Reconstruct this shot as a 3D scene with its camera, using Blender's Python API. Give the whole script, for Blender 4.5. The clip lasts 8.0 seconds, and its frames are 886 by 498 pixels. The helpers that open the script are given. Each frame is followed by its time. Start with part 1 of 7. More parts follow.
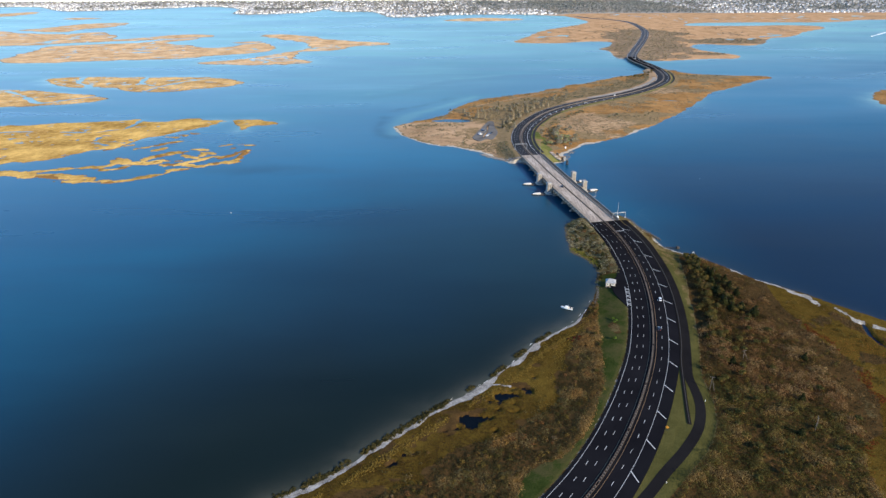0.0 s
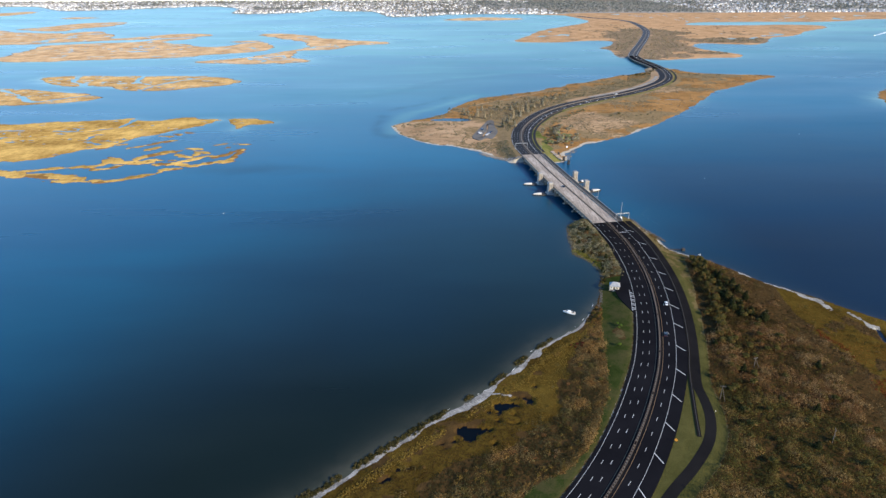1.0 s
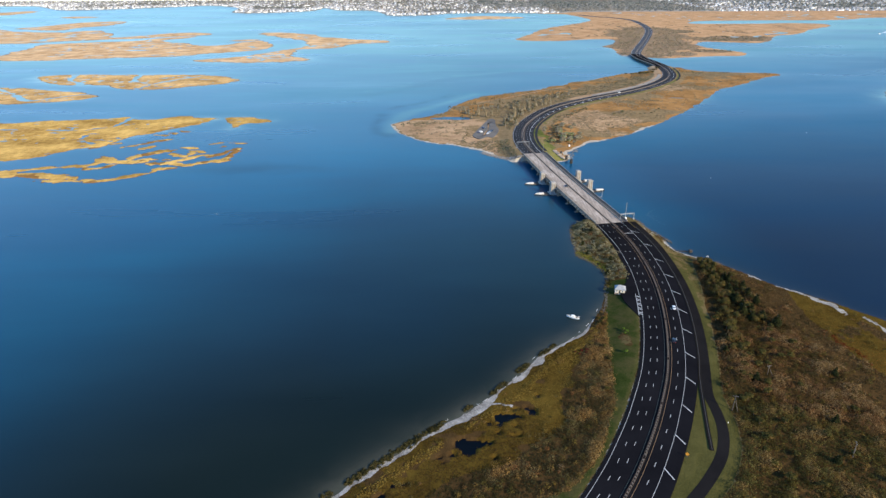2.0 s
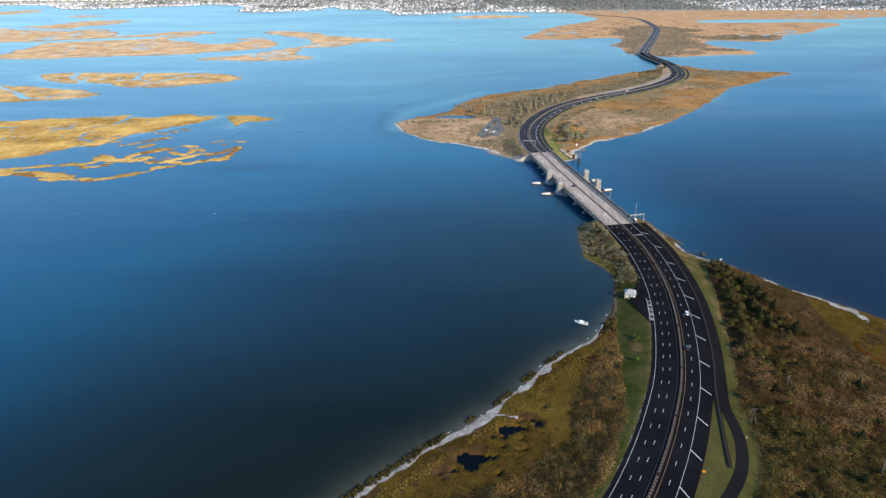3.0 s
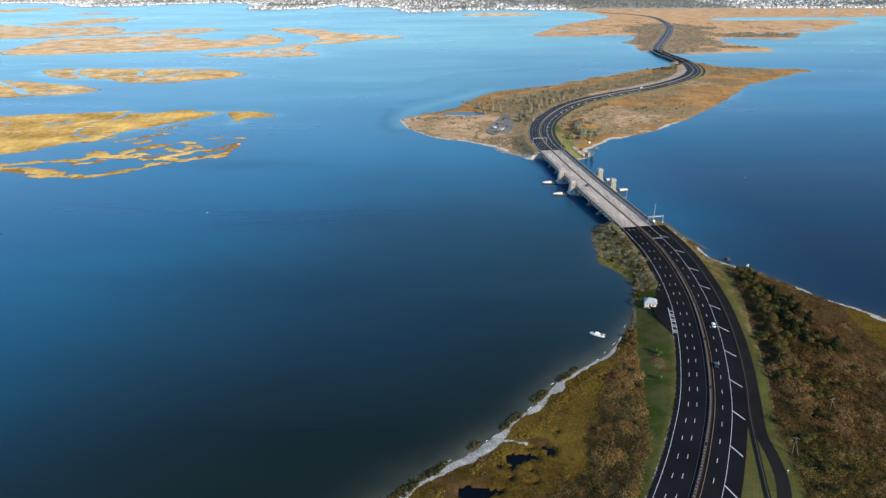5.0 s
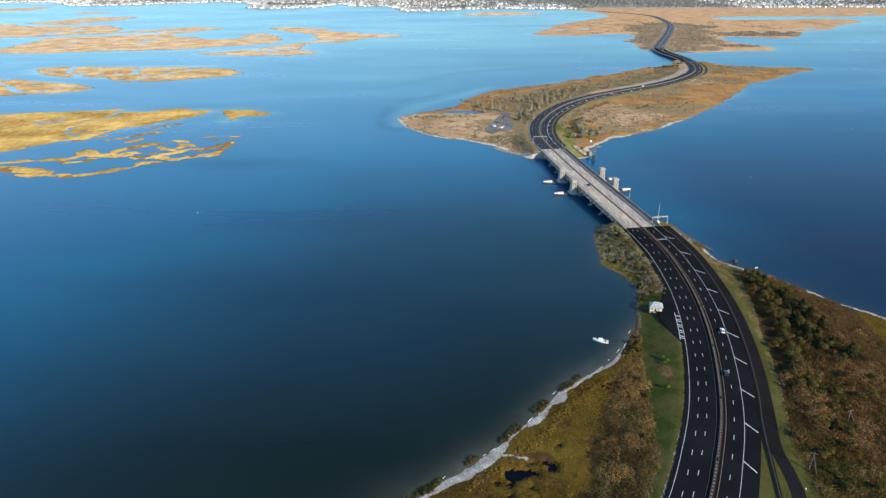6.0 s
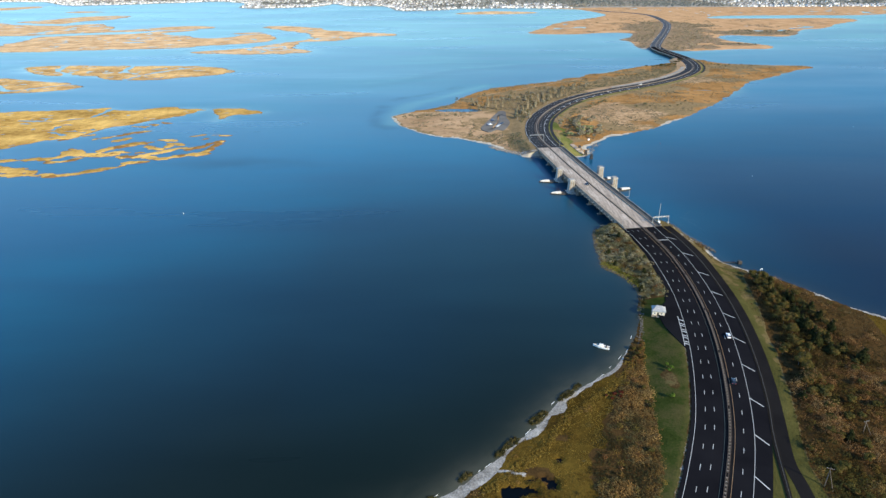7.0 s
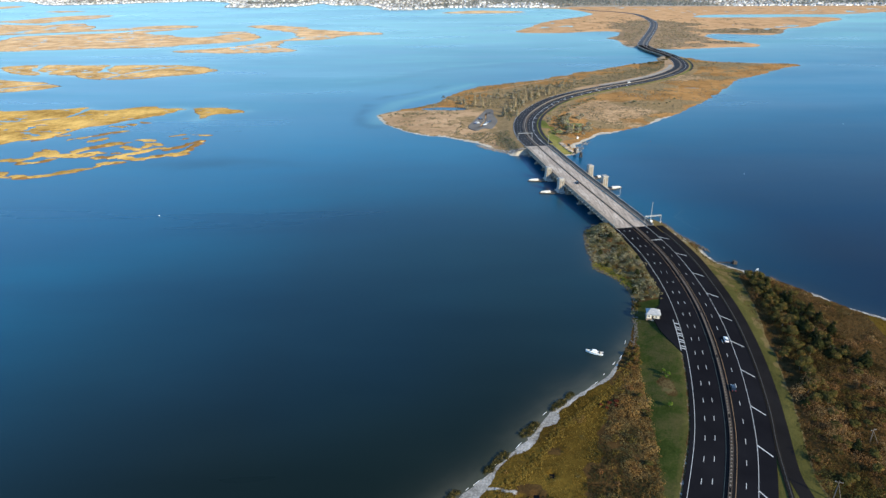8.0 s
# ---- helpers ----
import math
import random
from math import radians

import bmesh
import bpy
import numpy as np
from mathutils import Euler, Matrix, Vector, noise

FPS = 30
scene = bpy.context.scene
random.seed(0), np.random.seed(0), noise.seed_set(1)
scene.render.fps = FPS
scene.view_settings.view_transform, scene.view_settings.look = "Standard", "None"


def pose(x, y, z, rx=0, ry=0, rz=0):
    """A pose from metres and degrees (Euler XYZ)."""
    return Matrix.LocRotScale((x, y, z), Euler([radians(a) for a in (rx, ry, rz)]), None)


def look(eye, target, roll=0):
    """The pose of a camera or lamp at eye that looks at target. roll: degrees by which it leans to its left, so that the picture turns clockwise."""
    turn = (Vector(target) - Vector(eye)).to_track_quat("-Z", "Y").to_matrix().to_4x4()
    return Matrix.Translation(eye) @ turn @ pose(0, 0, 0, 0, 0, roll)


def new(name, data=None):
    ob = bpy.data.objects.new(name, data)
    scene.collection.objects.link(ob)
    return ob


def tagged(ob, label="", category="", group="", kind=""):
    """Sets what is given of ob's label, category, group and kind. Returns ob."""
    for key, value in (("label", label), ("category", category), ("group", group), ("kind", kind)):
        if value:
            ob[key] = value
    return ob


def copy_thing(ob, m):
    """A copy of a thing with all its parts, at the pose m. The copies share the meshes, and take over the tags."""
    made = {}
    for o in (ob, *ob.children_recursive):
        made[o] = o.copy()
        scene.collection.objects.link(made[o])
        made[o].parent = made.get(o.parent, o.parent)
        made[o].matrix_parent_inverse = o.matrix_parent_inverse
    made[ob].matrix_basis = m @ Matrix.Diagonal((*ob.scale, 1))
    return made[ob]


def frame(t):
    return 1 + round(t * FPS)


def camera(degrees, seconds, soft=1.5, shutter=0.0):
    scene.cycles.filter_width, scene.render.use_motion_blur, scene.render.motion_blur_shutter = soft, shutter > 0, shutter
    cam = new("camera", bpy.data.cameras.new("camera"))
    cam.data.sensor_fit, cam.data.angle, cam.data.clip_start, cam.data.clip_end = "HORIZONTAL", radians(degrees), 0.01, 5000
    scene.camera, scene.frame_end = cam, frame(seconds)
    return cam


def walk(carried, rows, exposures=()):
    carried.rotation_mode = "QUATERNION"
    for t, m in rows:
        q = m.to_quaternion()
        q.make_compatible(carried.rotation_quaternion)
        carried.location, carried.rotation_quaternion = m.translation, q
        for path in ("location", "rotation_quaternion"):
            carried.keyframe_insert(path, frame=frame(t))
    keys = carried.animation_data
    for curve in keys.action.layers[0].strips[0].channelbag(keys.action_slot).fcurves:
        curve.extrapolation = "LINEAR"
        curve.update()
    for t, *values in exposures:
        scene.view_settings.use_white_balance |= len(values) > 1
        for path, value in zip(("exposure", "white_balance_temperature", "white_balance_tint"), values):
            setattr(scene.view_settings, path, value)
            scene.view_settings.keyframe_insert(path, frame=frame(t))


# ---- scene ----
# ---- camera and its walk ----
cam = camera(71.93, 8.0, 1.4)
PATH = [  # seconds, x, y, z, yaw, pitch, roll
    (0.0, 0.00, 0.00, 209.37, 0.000, -24.293, -0.212),
    (0.5, 0.79, 7.38, 206.67, 0.020, -24.277, -0.203),
    (1.0, 1.66, 14.80, 204.01, 0.012, -24.258, -0.206),
    (1.5, 2.57, 22.22, 201.42, 0.025, -24.266, -0.239),
    (3.0, 4.90, 44.35, 193.66, 0.692, -24.283, -0.284),
    (3.5, 5.52, 51.69, 191.05, 0.960, -24.293, -0.288),
    (4.0, 6.12, 59.10, 188.45, 1.222, -24.296, -0.291),
    (4.5, 6.67, 66.47, 185.77, 1.543, -24.314, -0.303),
    (6.0, 9.03, 88.24, 177.57, 1.547, -24.294, -0.264),
    (6.5, 9.72, 95.29, 174.92, 1.470, -24.290, -0.261),
    (7.0, 10.45, 102.27, 172.32, 1.192, -24.284, -0.262),
    (7.5, 11.18, 109.27, 169.72, 0.796, -24.280, -0.237),
    (8.0, 12.04, 116.29, 167.16, 0.055, -24.268, -0.226),
]
walk(cam, [(t, pose(x, y, z, 90 + p, 0, w) @ pose(0, 0, 0, 0, 0, r)) for t, x, y, z, w, p, r in PATH],
     exposures=[(0.0, 0.94, 5550, 7), (8.0, 1.07, 5550, 1)])

# ---- sky and sun ----
SUN_TO = Vector((0.74, -0.67, 0.49)).normalized()   # the way to the sun
world = bpy.data.worlds.new("sky")
scene.world = world
world.use_nodes = True
wn = world.node_tree.nodes
sky = wn.new("ShaderNodeTexSky")
sky.sky_type, sky.sun_disc = "NISHITA", False
sky.sun_elevation = math.asin(SUN_TO.z)
sky.sun_rotation = math.atan2(SUN_TO.x, SUN_TO.y)
sky.air_density, sky.dust_density, sky.ozone_density = 1.0, 0.0, 4.0
wn["Background"].inputs["Strength"].default_value = 0.15
world.node_tree.links.new(sky.outputs["Color"], wn["Background"].inputs["Color"])
sun = new("sun", bpy.data.lights.new("sun", "SUN"))
sun.data.energy, sun.data.angle, sun.data.color = 4.3, radians(0.55), (1.0, 0.75, 0.44)
sun.matrix_world = look((0, 0, 400), Vector((0, 0, 400)) - SUN_TO)


# ---- material tools ----
class Mat:
    """A node material with a few short cuts; sockets go in and come out."""

    def __init__(self, name, base=(0.5, 0.5, 0.5), rough=0.8, metal=0.0, spec=0.4):
        self.m = bpy.data.materials.new(name)
        self.m.use_nodes = True
        self.t = self.m.node_tree
        self.b = self.t.nodes["Principled BSDF"]
        self.put("Base Color", (*base, 1))
        self.put("Roughness", rough)
        self.put("Metallic", metal)
        self.put("Specular IOR Level", spec)
        self.pos = None

    def put(self, key, value):
        if isinstance(value, bpy.types.NodeSocket):
            self.t.links.new(value, self.b.inputs[key])
        else:
            self.b.inputs[key].default_value = value

    def node(self, kind, **ins):
        n = self.t.nodes.new(kind)
        for k, v in ins.items():
            s = n.inputs[int(k[1:])] if k[0] == "i" and k[1:].isdigit() else n.inputs[k]
            if isinstance(v, bpy.types.NodeSocket):
                self.t.links.new(v, s)
            else:
                s.default_value = v
        return n

    def place(self, stretch=(1, 1, 1), turn=0.0):
        if self.pos is None:
            self.pos = self.node("ShaderNodeNewGeometry").outputs["Position"]
        if tuple(stretch) == (1, 1, 1) and not turn:
            return self.pos
        return self.node("ShaderNodeMapping", Vector=self.pos, Scale=stretch, Rotation=(0, 0, turn)).outputs[0]

    def noise(self, scale, detail=4.0, rough=0.55, warp=0.0, stretch=(1, 1, 1), turn=0.0):
        return self.node("ShaderNodeTexNoise", Vector=self.place(stretch, turn), Scale=scale, Detail=detail,
                         Roughness=rough, Distortion=warp).outputs[0]

    def ramp(self, fac, *stops):
        n = self.node("ShaderNodeValToRGB", Fac=fac)
        els = n.color_ramp.elements
        while len(els) < len(stops):
            els.new(0.5)
        for e, (p, c) in zip(els, stops):
            e.position = p
            e.color = (*c, 1) if isinstance(c, tuple) else (c, c, c, 1)
        return n.outputs[0]

    def mix(self, fac, a, b):
        n = self.t.nodes.new("ShaderNodeMix")
        n.data_type = "RGBA"
        for s, v in ((n.inputs[0], fac), (n.inputs[6], a), (n.inputs[7], b)):
            if isinstance(v, bpy.types.NodeSocket):
                self.t.links.new(v, s)
            else:
                s.default_value = (*v, 1) if isinstance(v, tuple) else v
        return n.outputs[2]

    def math(self, op, a, b=0.0):
        n = self.t.nodes.new("ShaderNodeMath")
        n.operation = op
        for s, v in zip(n.inputs, (a, b)):
            if isinstance(v, bpy.types.NodeSocket):
                self.t.links.new(v, s)
            else:
                s.default_value = v
        return n.outputs[0]

    def attr(self, name, out=2):
        n = self.t.nodes.new("ShaderNodeAttribute")
        n.attribute_name = name
        return n.outputs[out]

    def bump(self, height, strength, distance):
        n = self.node("ShaderNodeBump", Strength=strength, Distance=distance, Height=height)
        self.t.links.new(n.outputs[0], self.b.inputs["Normal"])


def mottled(name, a, b, scale, rough=0.8, metal=0.0, spec=0.4, bump=0.0, dist=0.05, fine=None):
    """Two colours mixed by coarse and fine noise, with an optional relief."""
    q = Mat(name, a, rough, metal, spec)
    n1, n2 = q.noise(scale, 5, 0.6), q.noise(fine or scale * 9, 3, 0.6)
    f = q.math("ADD", q.math("MULTIPLY", n1, 0.65), q.math("MULTIPLY", n2, 0.35))
    q.put("Base Color", q.ramp(f, (0.36, a), (0.62, b)))
    if bump:
        q.bump(n2, bump, dist)
    return q.m


# ---- materials ----
def water_material():
    q = Mat("bay_water", (0.01, 0.03, 0.045), 0.2, 0, 0.5)
    q.put("IOR", 1.21)
    q.b.distribution = "GGX"
    wide = q.noise(0.0035, 4, 0.55, 0.3, (0.45, 1.0, 1.0), 0.35)
    drift = q.noise(0.0085, 5, 0.6, 0.25, (0.22, 1.0, 1.0), 0.12)      # long soft bands of wind and tide
    thread = q.noise(0.011, 5, 0.62, 0.4, (0.10, 1.0, 1.0), -0.06)    # thin pale threads on the far water
    f = q.math("ADD", q.math("MULTIPLY", wide, 0.5), q.math("MULTIPLY", drift, 0.5))
    # Sky reflection put into body colour: dark near, pale north, navy east.
    near_body = q.ramp(f, (0.42, (0.0042, 0.0082, 0.0058)), (0.58, (0.0068, 0.0120, 0.0090)))
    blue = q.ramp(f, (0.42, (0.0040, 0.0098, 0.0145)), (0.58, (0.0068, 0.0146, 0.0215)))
    near_body = q.mix(q.attr("bight"), blue, near_body)
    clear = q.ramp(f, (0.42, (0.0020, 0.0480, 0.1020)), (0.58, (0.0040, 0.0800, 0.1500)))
    pale_body = q.ramp(f, (0.42, (0.050, 0.136, 0.152)), (0.58, (0.138, 0.285, 0.240)))
    pale_body = q.mix(q.ramp(thread, (0.56, 0.0), (0.72, 0.75)), pale_body, (0.230, 0.400, 0.370))
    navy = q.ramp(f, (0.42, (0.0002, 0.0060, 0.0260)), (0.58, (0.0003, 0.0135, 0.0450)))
    deep = q.mix(q.attr("pale_body"), q.mix(q.attr("dark_body"), q.mix(q.attr("channel"), near_body, clear), navy), pale_body)
    deep = q.mix(q.attr("black_body"), deep, (0.0008, 0.0011, 0.0012))
    shoal = q.attr("shoal")
    silt = q.noise(0.05, 5, 0.6, 0.5)
    shallow = q.ramp(silt, (0.35, (0.06, 0.062, 0.042)), (0.65, (0.11, 0.105, 0.075)))
    deep = q.mix(q.attr("fringe"), deep, q.ramp(silt, (0.35, (0.12, 0.27, 0.27)), (0.65, (0.30, 0.42, 0.37))))
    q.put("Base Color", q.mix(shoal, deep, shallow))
    chop = q.math("ADD", 0.18, q.math("MULTIPLY", q.attr("dark_body"), 0.12))
    q.put("Roughness", q.math("ADD", chop, q.math("MULTIPLY", drift, 0.24)))
    return q.m


def ground_material(name, soil, soil2, marsh, marsh2, tan, tan2, sand=(0.150, 0.138, 0.118), sand2=(0.40, 0.375, 0.335), turf=1.0):
    """Cover mixed by the zone weights: sand, lawn, marsh grass, dry grass; bare scrub soil elsewhere."""
    q = Mat(name, soil, 0.95, 0, 0.0)
    coarse, mid, fine = q.noise(0.02, 4, 0.6), q.noise(0.13, 5, 0.65, 0.4), q.noise(1.1, 5, 0.7)
    blend = q.math("ADD", q.math("MULTIPLY", mid, 0.55), q.math("MULTIPLY", fine, 0.45))
    col = q.ramp(blend, (0.32, soil), (0.55, soil2), (0.75, tuple(c * 1.35 for c in soil2)))
    zone = q.node("ShaderNodeSeparateColor", Color=q.attr("zone", 0))
    wide = q.math("ADD", q.math("MULTIPLY", coarse, 0.5), q.math("MULTIPLY", blend, 0.5))
    dry = q.attr("zone", 3)
    layers = ((zone.outputs[2], q.ramp(wide, (0.30, tuple(c * 0.55 for c in marsh)), (0.42, marsh), (0.60, marsh2))),
              (dry, q.ramp(wide, (0.36, tan), (0.60, tan2))),
              (zone.outputs[1], q.mix(dry, q.ramp(wide, (0.38, tuple(c * turf for c in (0.014, 0.022, 0.005))), (0.48, tuple(c * turf for c in (0.031, 0.042, 0.010))), (0.56, tuple(c * turf for c in (0.060, 0.054, 0.020)))),
                                      q.ramp(wide, (0.36, tuple(c * turf for c in (0.036, 0.036, 0.010))), (0.60, tuple(c * turf for c in (0.085, 0.078, 0.025)))))),
              (zone.outputs[0], q.ramp(blend, (0.40, sand), (0.50, tuple(0.5 * (a + b) for a, b in zip(sand, sand2))), (0.58, sand2))))
    for weight, paint in layers:
        w = q.math("ADD", weight, q.math("MULTIPLY", q.math("SUBTRACT", blend, 0.5), 1.1))
        w = q.ramp(w, (0.42, 0.0), (0.58, 1.0))
        edge = q.ramp(weight, (0.02, 0.0), (0.15, 1.0))
        col = q.mix(q.math("MULTIPLY", w, edge), col, paint)
    q.put("Base Color", col)
    q.bump(q.math("ADD", fine, mid), 0.7, 0.5)
    return q.m


def leaf_material(name, *stops, span=0.3):
    """Leaf colour by the bush's own tint, varied leaf by leaf."""
    q = Mat(name, (0.08, 0.08, 0.03), 0.85, 0, 0.04)
    one = q.node("ShaderNodeNewGeometry").outputs["Random Per Island"]
    f = q.math("ADD", q.attr("tint"), q.math("MULTIPLY", q.math("SUBTRACT", one, 0.5), span))
    col = q.ramp(f, *stops)
    dull, bright = q.mix(0.24, col, (0.004, 0.004, 0.002)), q.mix(0.06, col, (0.40, 0.31, 0.15))
    paint = q.mix(one, dull, bright)
    q.put("Base Color", paint)
    glow = q.node("ShaderNodeBsdfTranslucent", Color=paint)
    both = q.node("ShaderNodeMixShader", Fac=0.36)
    q.t.links.new(q.b.outputs[0], both.inputs[1])
    q.t.links.new(glow.outputs[0], both.inputs[2])
    q.t.links.new(both.outputs[0], q.t.nodes["Material Output"].inputs["Surface"])
    return q.m


def asphalt_material(name, a, b, gloss=0.0):
    q = Mat(name, a, 0.95, 0, gloss)
    wide, fine = q.noise(0.05, 4, 0.6), q.noise(3.0, 4, 0.7)
    f = q.math("ADD", q.math("MULTIPLY", wide, 0.6), q.math("MULTIPLY", fine, 0.4))
    q.put("Base Color", q.ramp(f, (0.35, a), (0.65, b)))
    q.put("Roughness", q.math("ADD", 0.78, q.math("MULTIPLY", fine, 0.2)))
    q.bump(fine, 0.25, 0.02)
    return q.m


M_WATER = water_material()
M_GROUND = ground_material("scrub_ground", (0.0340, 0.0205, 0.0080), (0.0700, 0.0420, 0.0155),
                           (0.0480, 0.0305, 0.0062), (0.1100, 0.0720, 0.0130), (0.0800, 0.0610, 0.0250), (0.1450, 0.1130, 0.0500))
# Cape palette and turf factor raised: distance haze put into the ground colours.
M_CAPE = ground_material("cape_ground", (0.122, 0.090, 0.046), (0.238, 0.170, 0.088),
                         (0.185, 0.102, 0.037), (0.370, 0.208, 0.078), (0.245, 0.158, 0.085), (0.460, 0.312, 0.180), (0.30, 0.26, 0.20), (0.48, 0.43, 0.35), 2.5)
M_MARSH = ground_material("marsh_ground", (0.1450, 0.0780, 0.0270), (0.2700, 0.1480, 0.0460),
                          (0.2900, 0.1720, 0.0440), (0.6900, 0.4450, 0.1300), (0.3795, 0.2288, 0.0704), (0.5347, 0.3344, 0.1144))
# Marsh palettes step paler and pinker northwards, haze put into base colour.
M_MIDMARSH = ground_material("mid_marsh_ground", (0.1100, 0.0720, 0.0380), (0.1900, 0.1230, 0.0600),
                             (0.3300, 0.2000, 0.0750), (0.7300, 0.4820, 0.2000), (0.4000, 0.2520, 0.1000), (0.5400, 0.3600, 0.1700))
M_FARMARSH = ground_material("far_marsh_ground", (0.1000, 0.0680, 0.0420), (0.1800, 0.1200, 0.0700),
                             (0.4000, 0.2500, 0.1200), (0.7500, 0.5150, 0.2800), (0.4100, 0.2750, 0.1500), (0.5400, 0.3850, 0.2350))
# Far land and mainland lightened and greyed, carrying haze in the base colour.
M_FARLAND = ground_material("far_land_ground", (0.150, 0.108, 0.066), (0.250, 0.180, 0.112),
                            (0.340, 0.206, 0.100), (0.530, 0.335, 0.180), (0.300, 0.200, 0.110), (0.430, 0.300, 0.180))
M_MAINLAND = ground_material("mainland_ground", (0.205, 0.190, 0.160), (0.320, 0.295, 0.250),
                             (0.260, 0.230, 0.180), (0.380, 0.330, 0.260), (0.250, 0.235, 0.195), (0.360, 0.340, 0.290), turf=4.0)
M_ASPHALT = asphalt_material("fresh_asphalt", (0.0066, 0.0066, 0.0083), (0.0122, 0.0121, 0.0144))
# Road lightens in steps northwards: distance haze put into the asphalt colour.
M_CAPE_ASPHALT = asphalt_material("half_hazed_asphalt", (0.014, 0.014, 0.016), (0.027, 0.027, 0.030), 0.1)
M_FAR_ASPHALT = asphalt_material("hazed_asphalt", (0.034, 0.035, 0.039), (0.062, 0.064, 0.070), 0.2)
M_OLD_ASPHALT = asphalt_material("worn_asphalt", (0.0086, 0.0082, 0.0088), (0.0165, 0.0155, 0.0155))
M_GREY_ASPHALT = asphalt_material("bleached_asphalt", (0.070, 0.067, 0.064), (0.120, 0.115, 0.110))
M_PARK_ASPHALT = asphalt_material("dusty_asphalt", (0.105, 0.100, 0.094), (0.170, 0.160, 0.148))
M_WHITE_LINE = mottled("white_road_paint", (0.38, 0.38, 0.37), (0.60, 0.60, 0.58), 0.7, 0.6)
M_YELLOW_LINE = mottled("yellow_road_paint", (0.19, 0.120, 0.056), (0.30, 0.195, 0.095), 0.7, 0.6)
M_CONCRETE = mottled("weathered_concrete", (0.24, 0.185, 0.13), (0.44, 0.365, 0.28), 0.16, 0.85, bump=0.2)
M_CONCRETE_OLD = mottled("stained_concrete", (0.15, 0.12, 0.088), (0.30, 0.25, 0.195), 0.22, 0.9, bump=0.25)
slab = Mat("deck_slab_toned", (0.3, 0.25, 0.2), 0.85)
tone = slab.ramp(slab.node("ShaderNodeObjectInfo").outputs["Random"], (0.0, (0.350, 0.285, 0.222)), (0.6, (0.405, 0.338, 0.268)), (1.0, (0.470, 0.400, 0.325)))
worn = slab.math("ADD", slab.math("MULTIPLY", slab.noise(0.8, 5, 0.65, 0.0, (1.0, 0.06, 1), -0.18), 0.65), slab.math("MULTIPLY", slab.noise(0.5, 5, 0.65), 0.35))
slab.put("Base Color", slab.mix(slab.ramp(worn, (0.42, 0.0), (0.60, 0.75)), tone, (0.145, 0.115, 0.088)))
M_SLAB = slab.m
M_BLEACHED = mottled("bleached_concrete", (0.17, 0.150, 0.122), (0.31, 0.275, 0.230), 0.08, 0.9)
M_PALE_CONCRETE = mottled("whitened_concrete", (0.40, 0.385, 0.355), (0.62, 0.60, 0.565), 0.5, 0.8)
M_STONE = mottled("granite_stone", (0.20, 0.185, 0.165), (0.36, 0.34, 0.31), 0.5, 0.9, bump=0.3)
M_PALE_ROCK = mottled("pale_rock", (0.085, 0.075, 0.062), (0.30, 0.27, 0.235), 0.5, 0.9, bump=0.4)
M_ROCK = mottled("shore_rock", (0.03, 0.026, 0.022), (0.12, 0.108, 0.092), 0.6, 0.9, bump=0.4)
M_TIMBER = mottled("weathered_timber", (0.11, 0.088, 0.068), (0.22, 0.18, 0.14), 1.5, 0.85)
M_BROWN_STEEL = mottled("weathering_steel", (0.050, 0.034, 0.024), (0.105, 0.075, 0.053), 1.0, 0.8)
M_DARK_TIMBER = mottled("wet_dark_timber", (0.025, 0.022, 0.02), (0.07, 0.06, 0.05), 1.2, 0.8)
M_STEEL = mottled("galvanised_steel", (0.24, 0.245, 0.25), (0.38, 0.385, 0.39), 1.2, 0.55, 0.3)
M_RAIL_STRIP = mottled("dark_rail_strip", (0.006, 0.005, 0.005), (0.014, 0.012, 0.010), 1.0, 0.95, 0, 0.1)
M_DARK_STEEL = mottled("dark_painted_steel", (0.035, 0.04, 0.045), (0.08, 0.085, 0.09), 0.8, 0.6, 0.3)
M_WHITE_PAINT = mottled("white_paint", (0.70, 0.70, 0.68), (0.84, 0.84, 0.82), 0.8, 0.5)
M_CREAM_WALL = mottled("cream_wall", (0.50, 0.44, 0.35), (0.64, 0.57, 0.46), 0.8, 0.8)
M_GREY_ROOF = mottled("grey_shingle", (0.20, 0.205, 0.215), (0.33, 0.335, 0.345), 1.2, 0.85, bump=0.3)
M_BARK = mottled("bark", (0.07, 0.055, 0.04), (0.17, 0.14, 0.11), 1.5, 0.9, bump=0.4)
M_DEAD_BARK = mottled("bleached_wood", (0.17, 0.15, 0.125), (0.30, 0.27, 0.23), 1.2, 0.85)
M_RUBBER = mottled("rubber", (0.015, 0.015, 0.015), (0.03, 0.03, 0.03), 3.0, 0.8)
M_GLASS = Mat("dark_glass", (0.01, 0.012, 0.015), 0.08, 0, 0.6).m
M_ORANGE = mottled("orange_plastic", (0.75, 0.28, 0.02), (0.85, 0.36, 0.04), 2.0, 0.5)
M_RED = mottled("red_paint", (0.45, 0.04, 0.03), (0.55, 0.07, 0.05), 2.0, 0.5)
M_FOAM = mottled("sea_foam", (0.75, 0.77, 0.78), (0.88, 0.89, 0.9), 1.0, 0.7)
M_WISP = mottled("thin_foam", (0.06, 0.09, 0.11), (0.14, 0.18, 0.20), 1.0, 0.7)
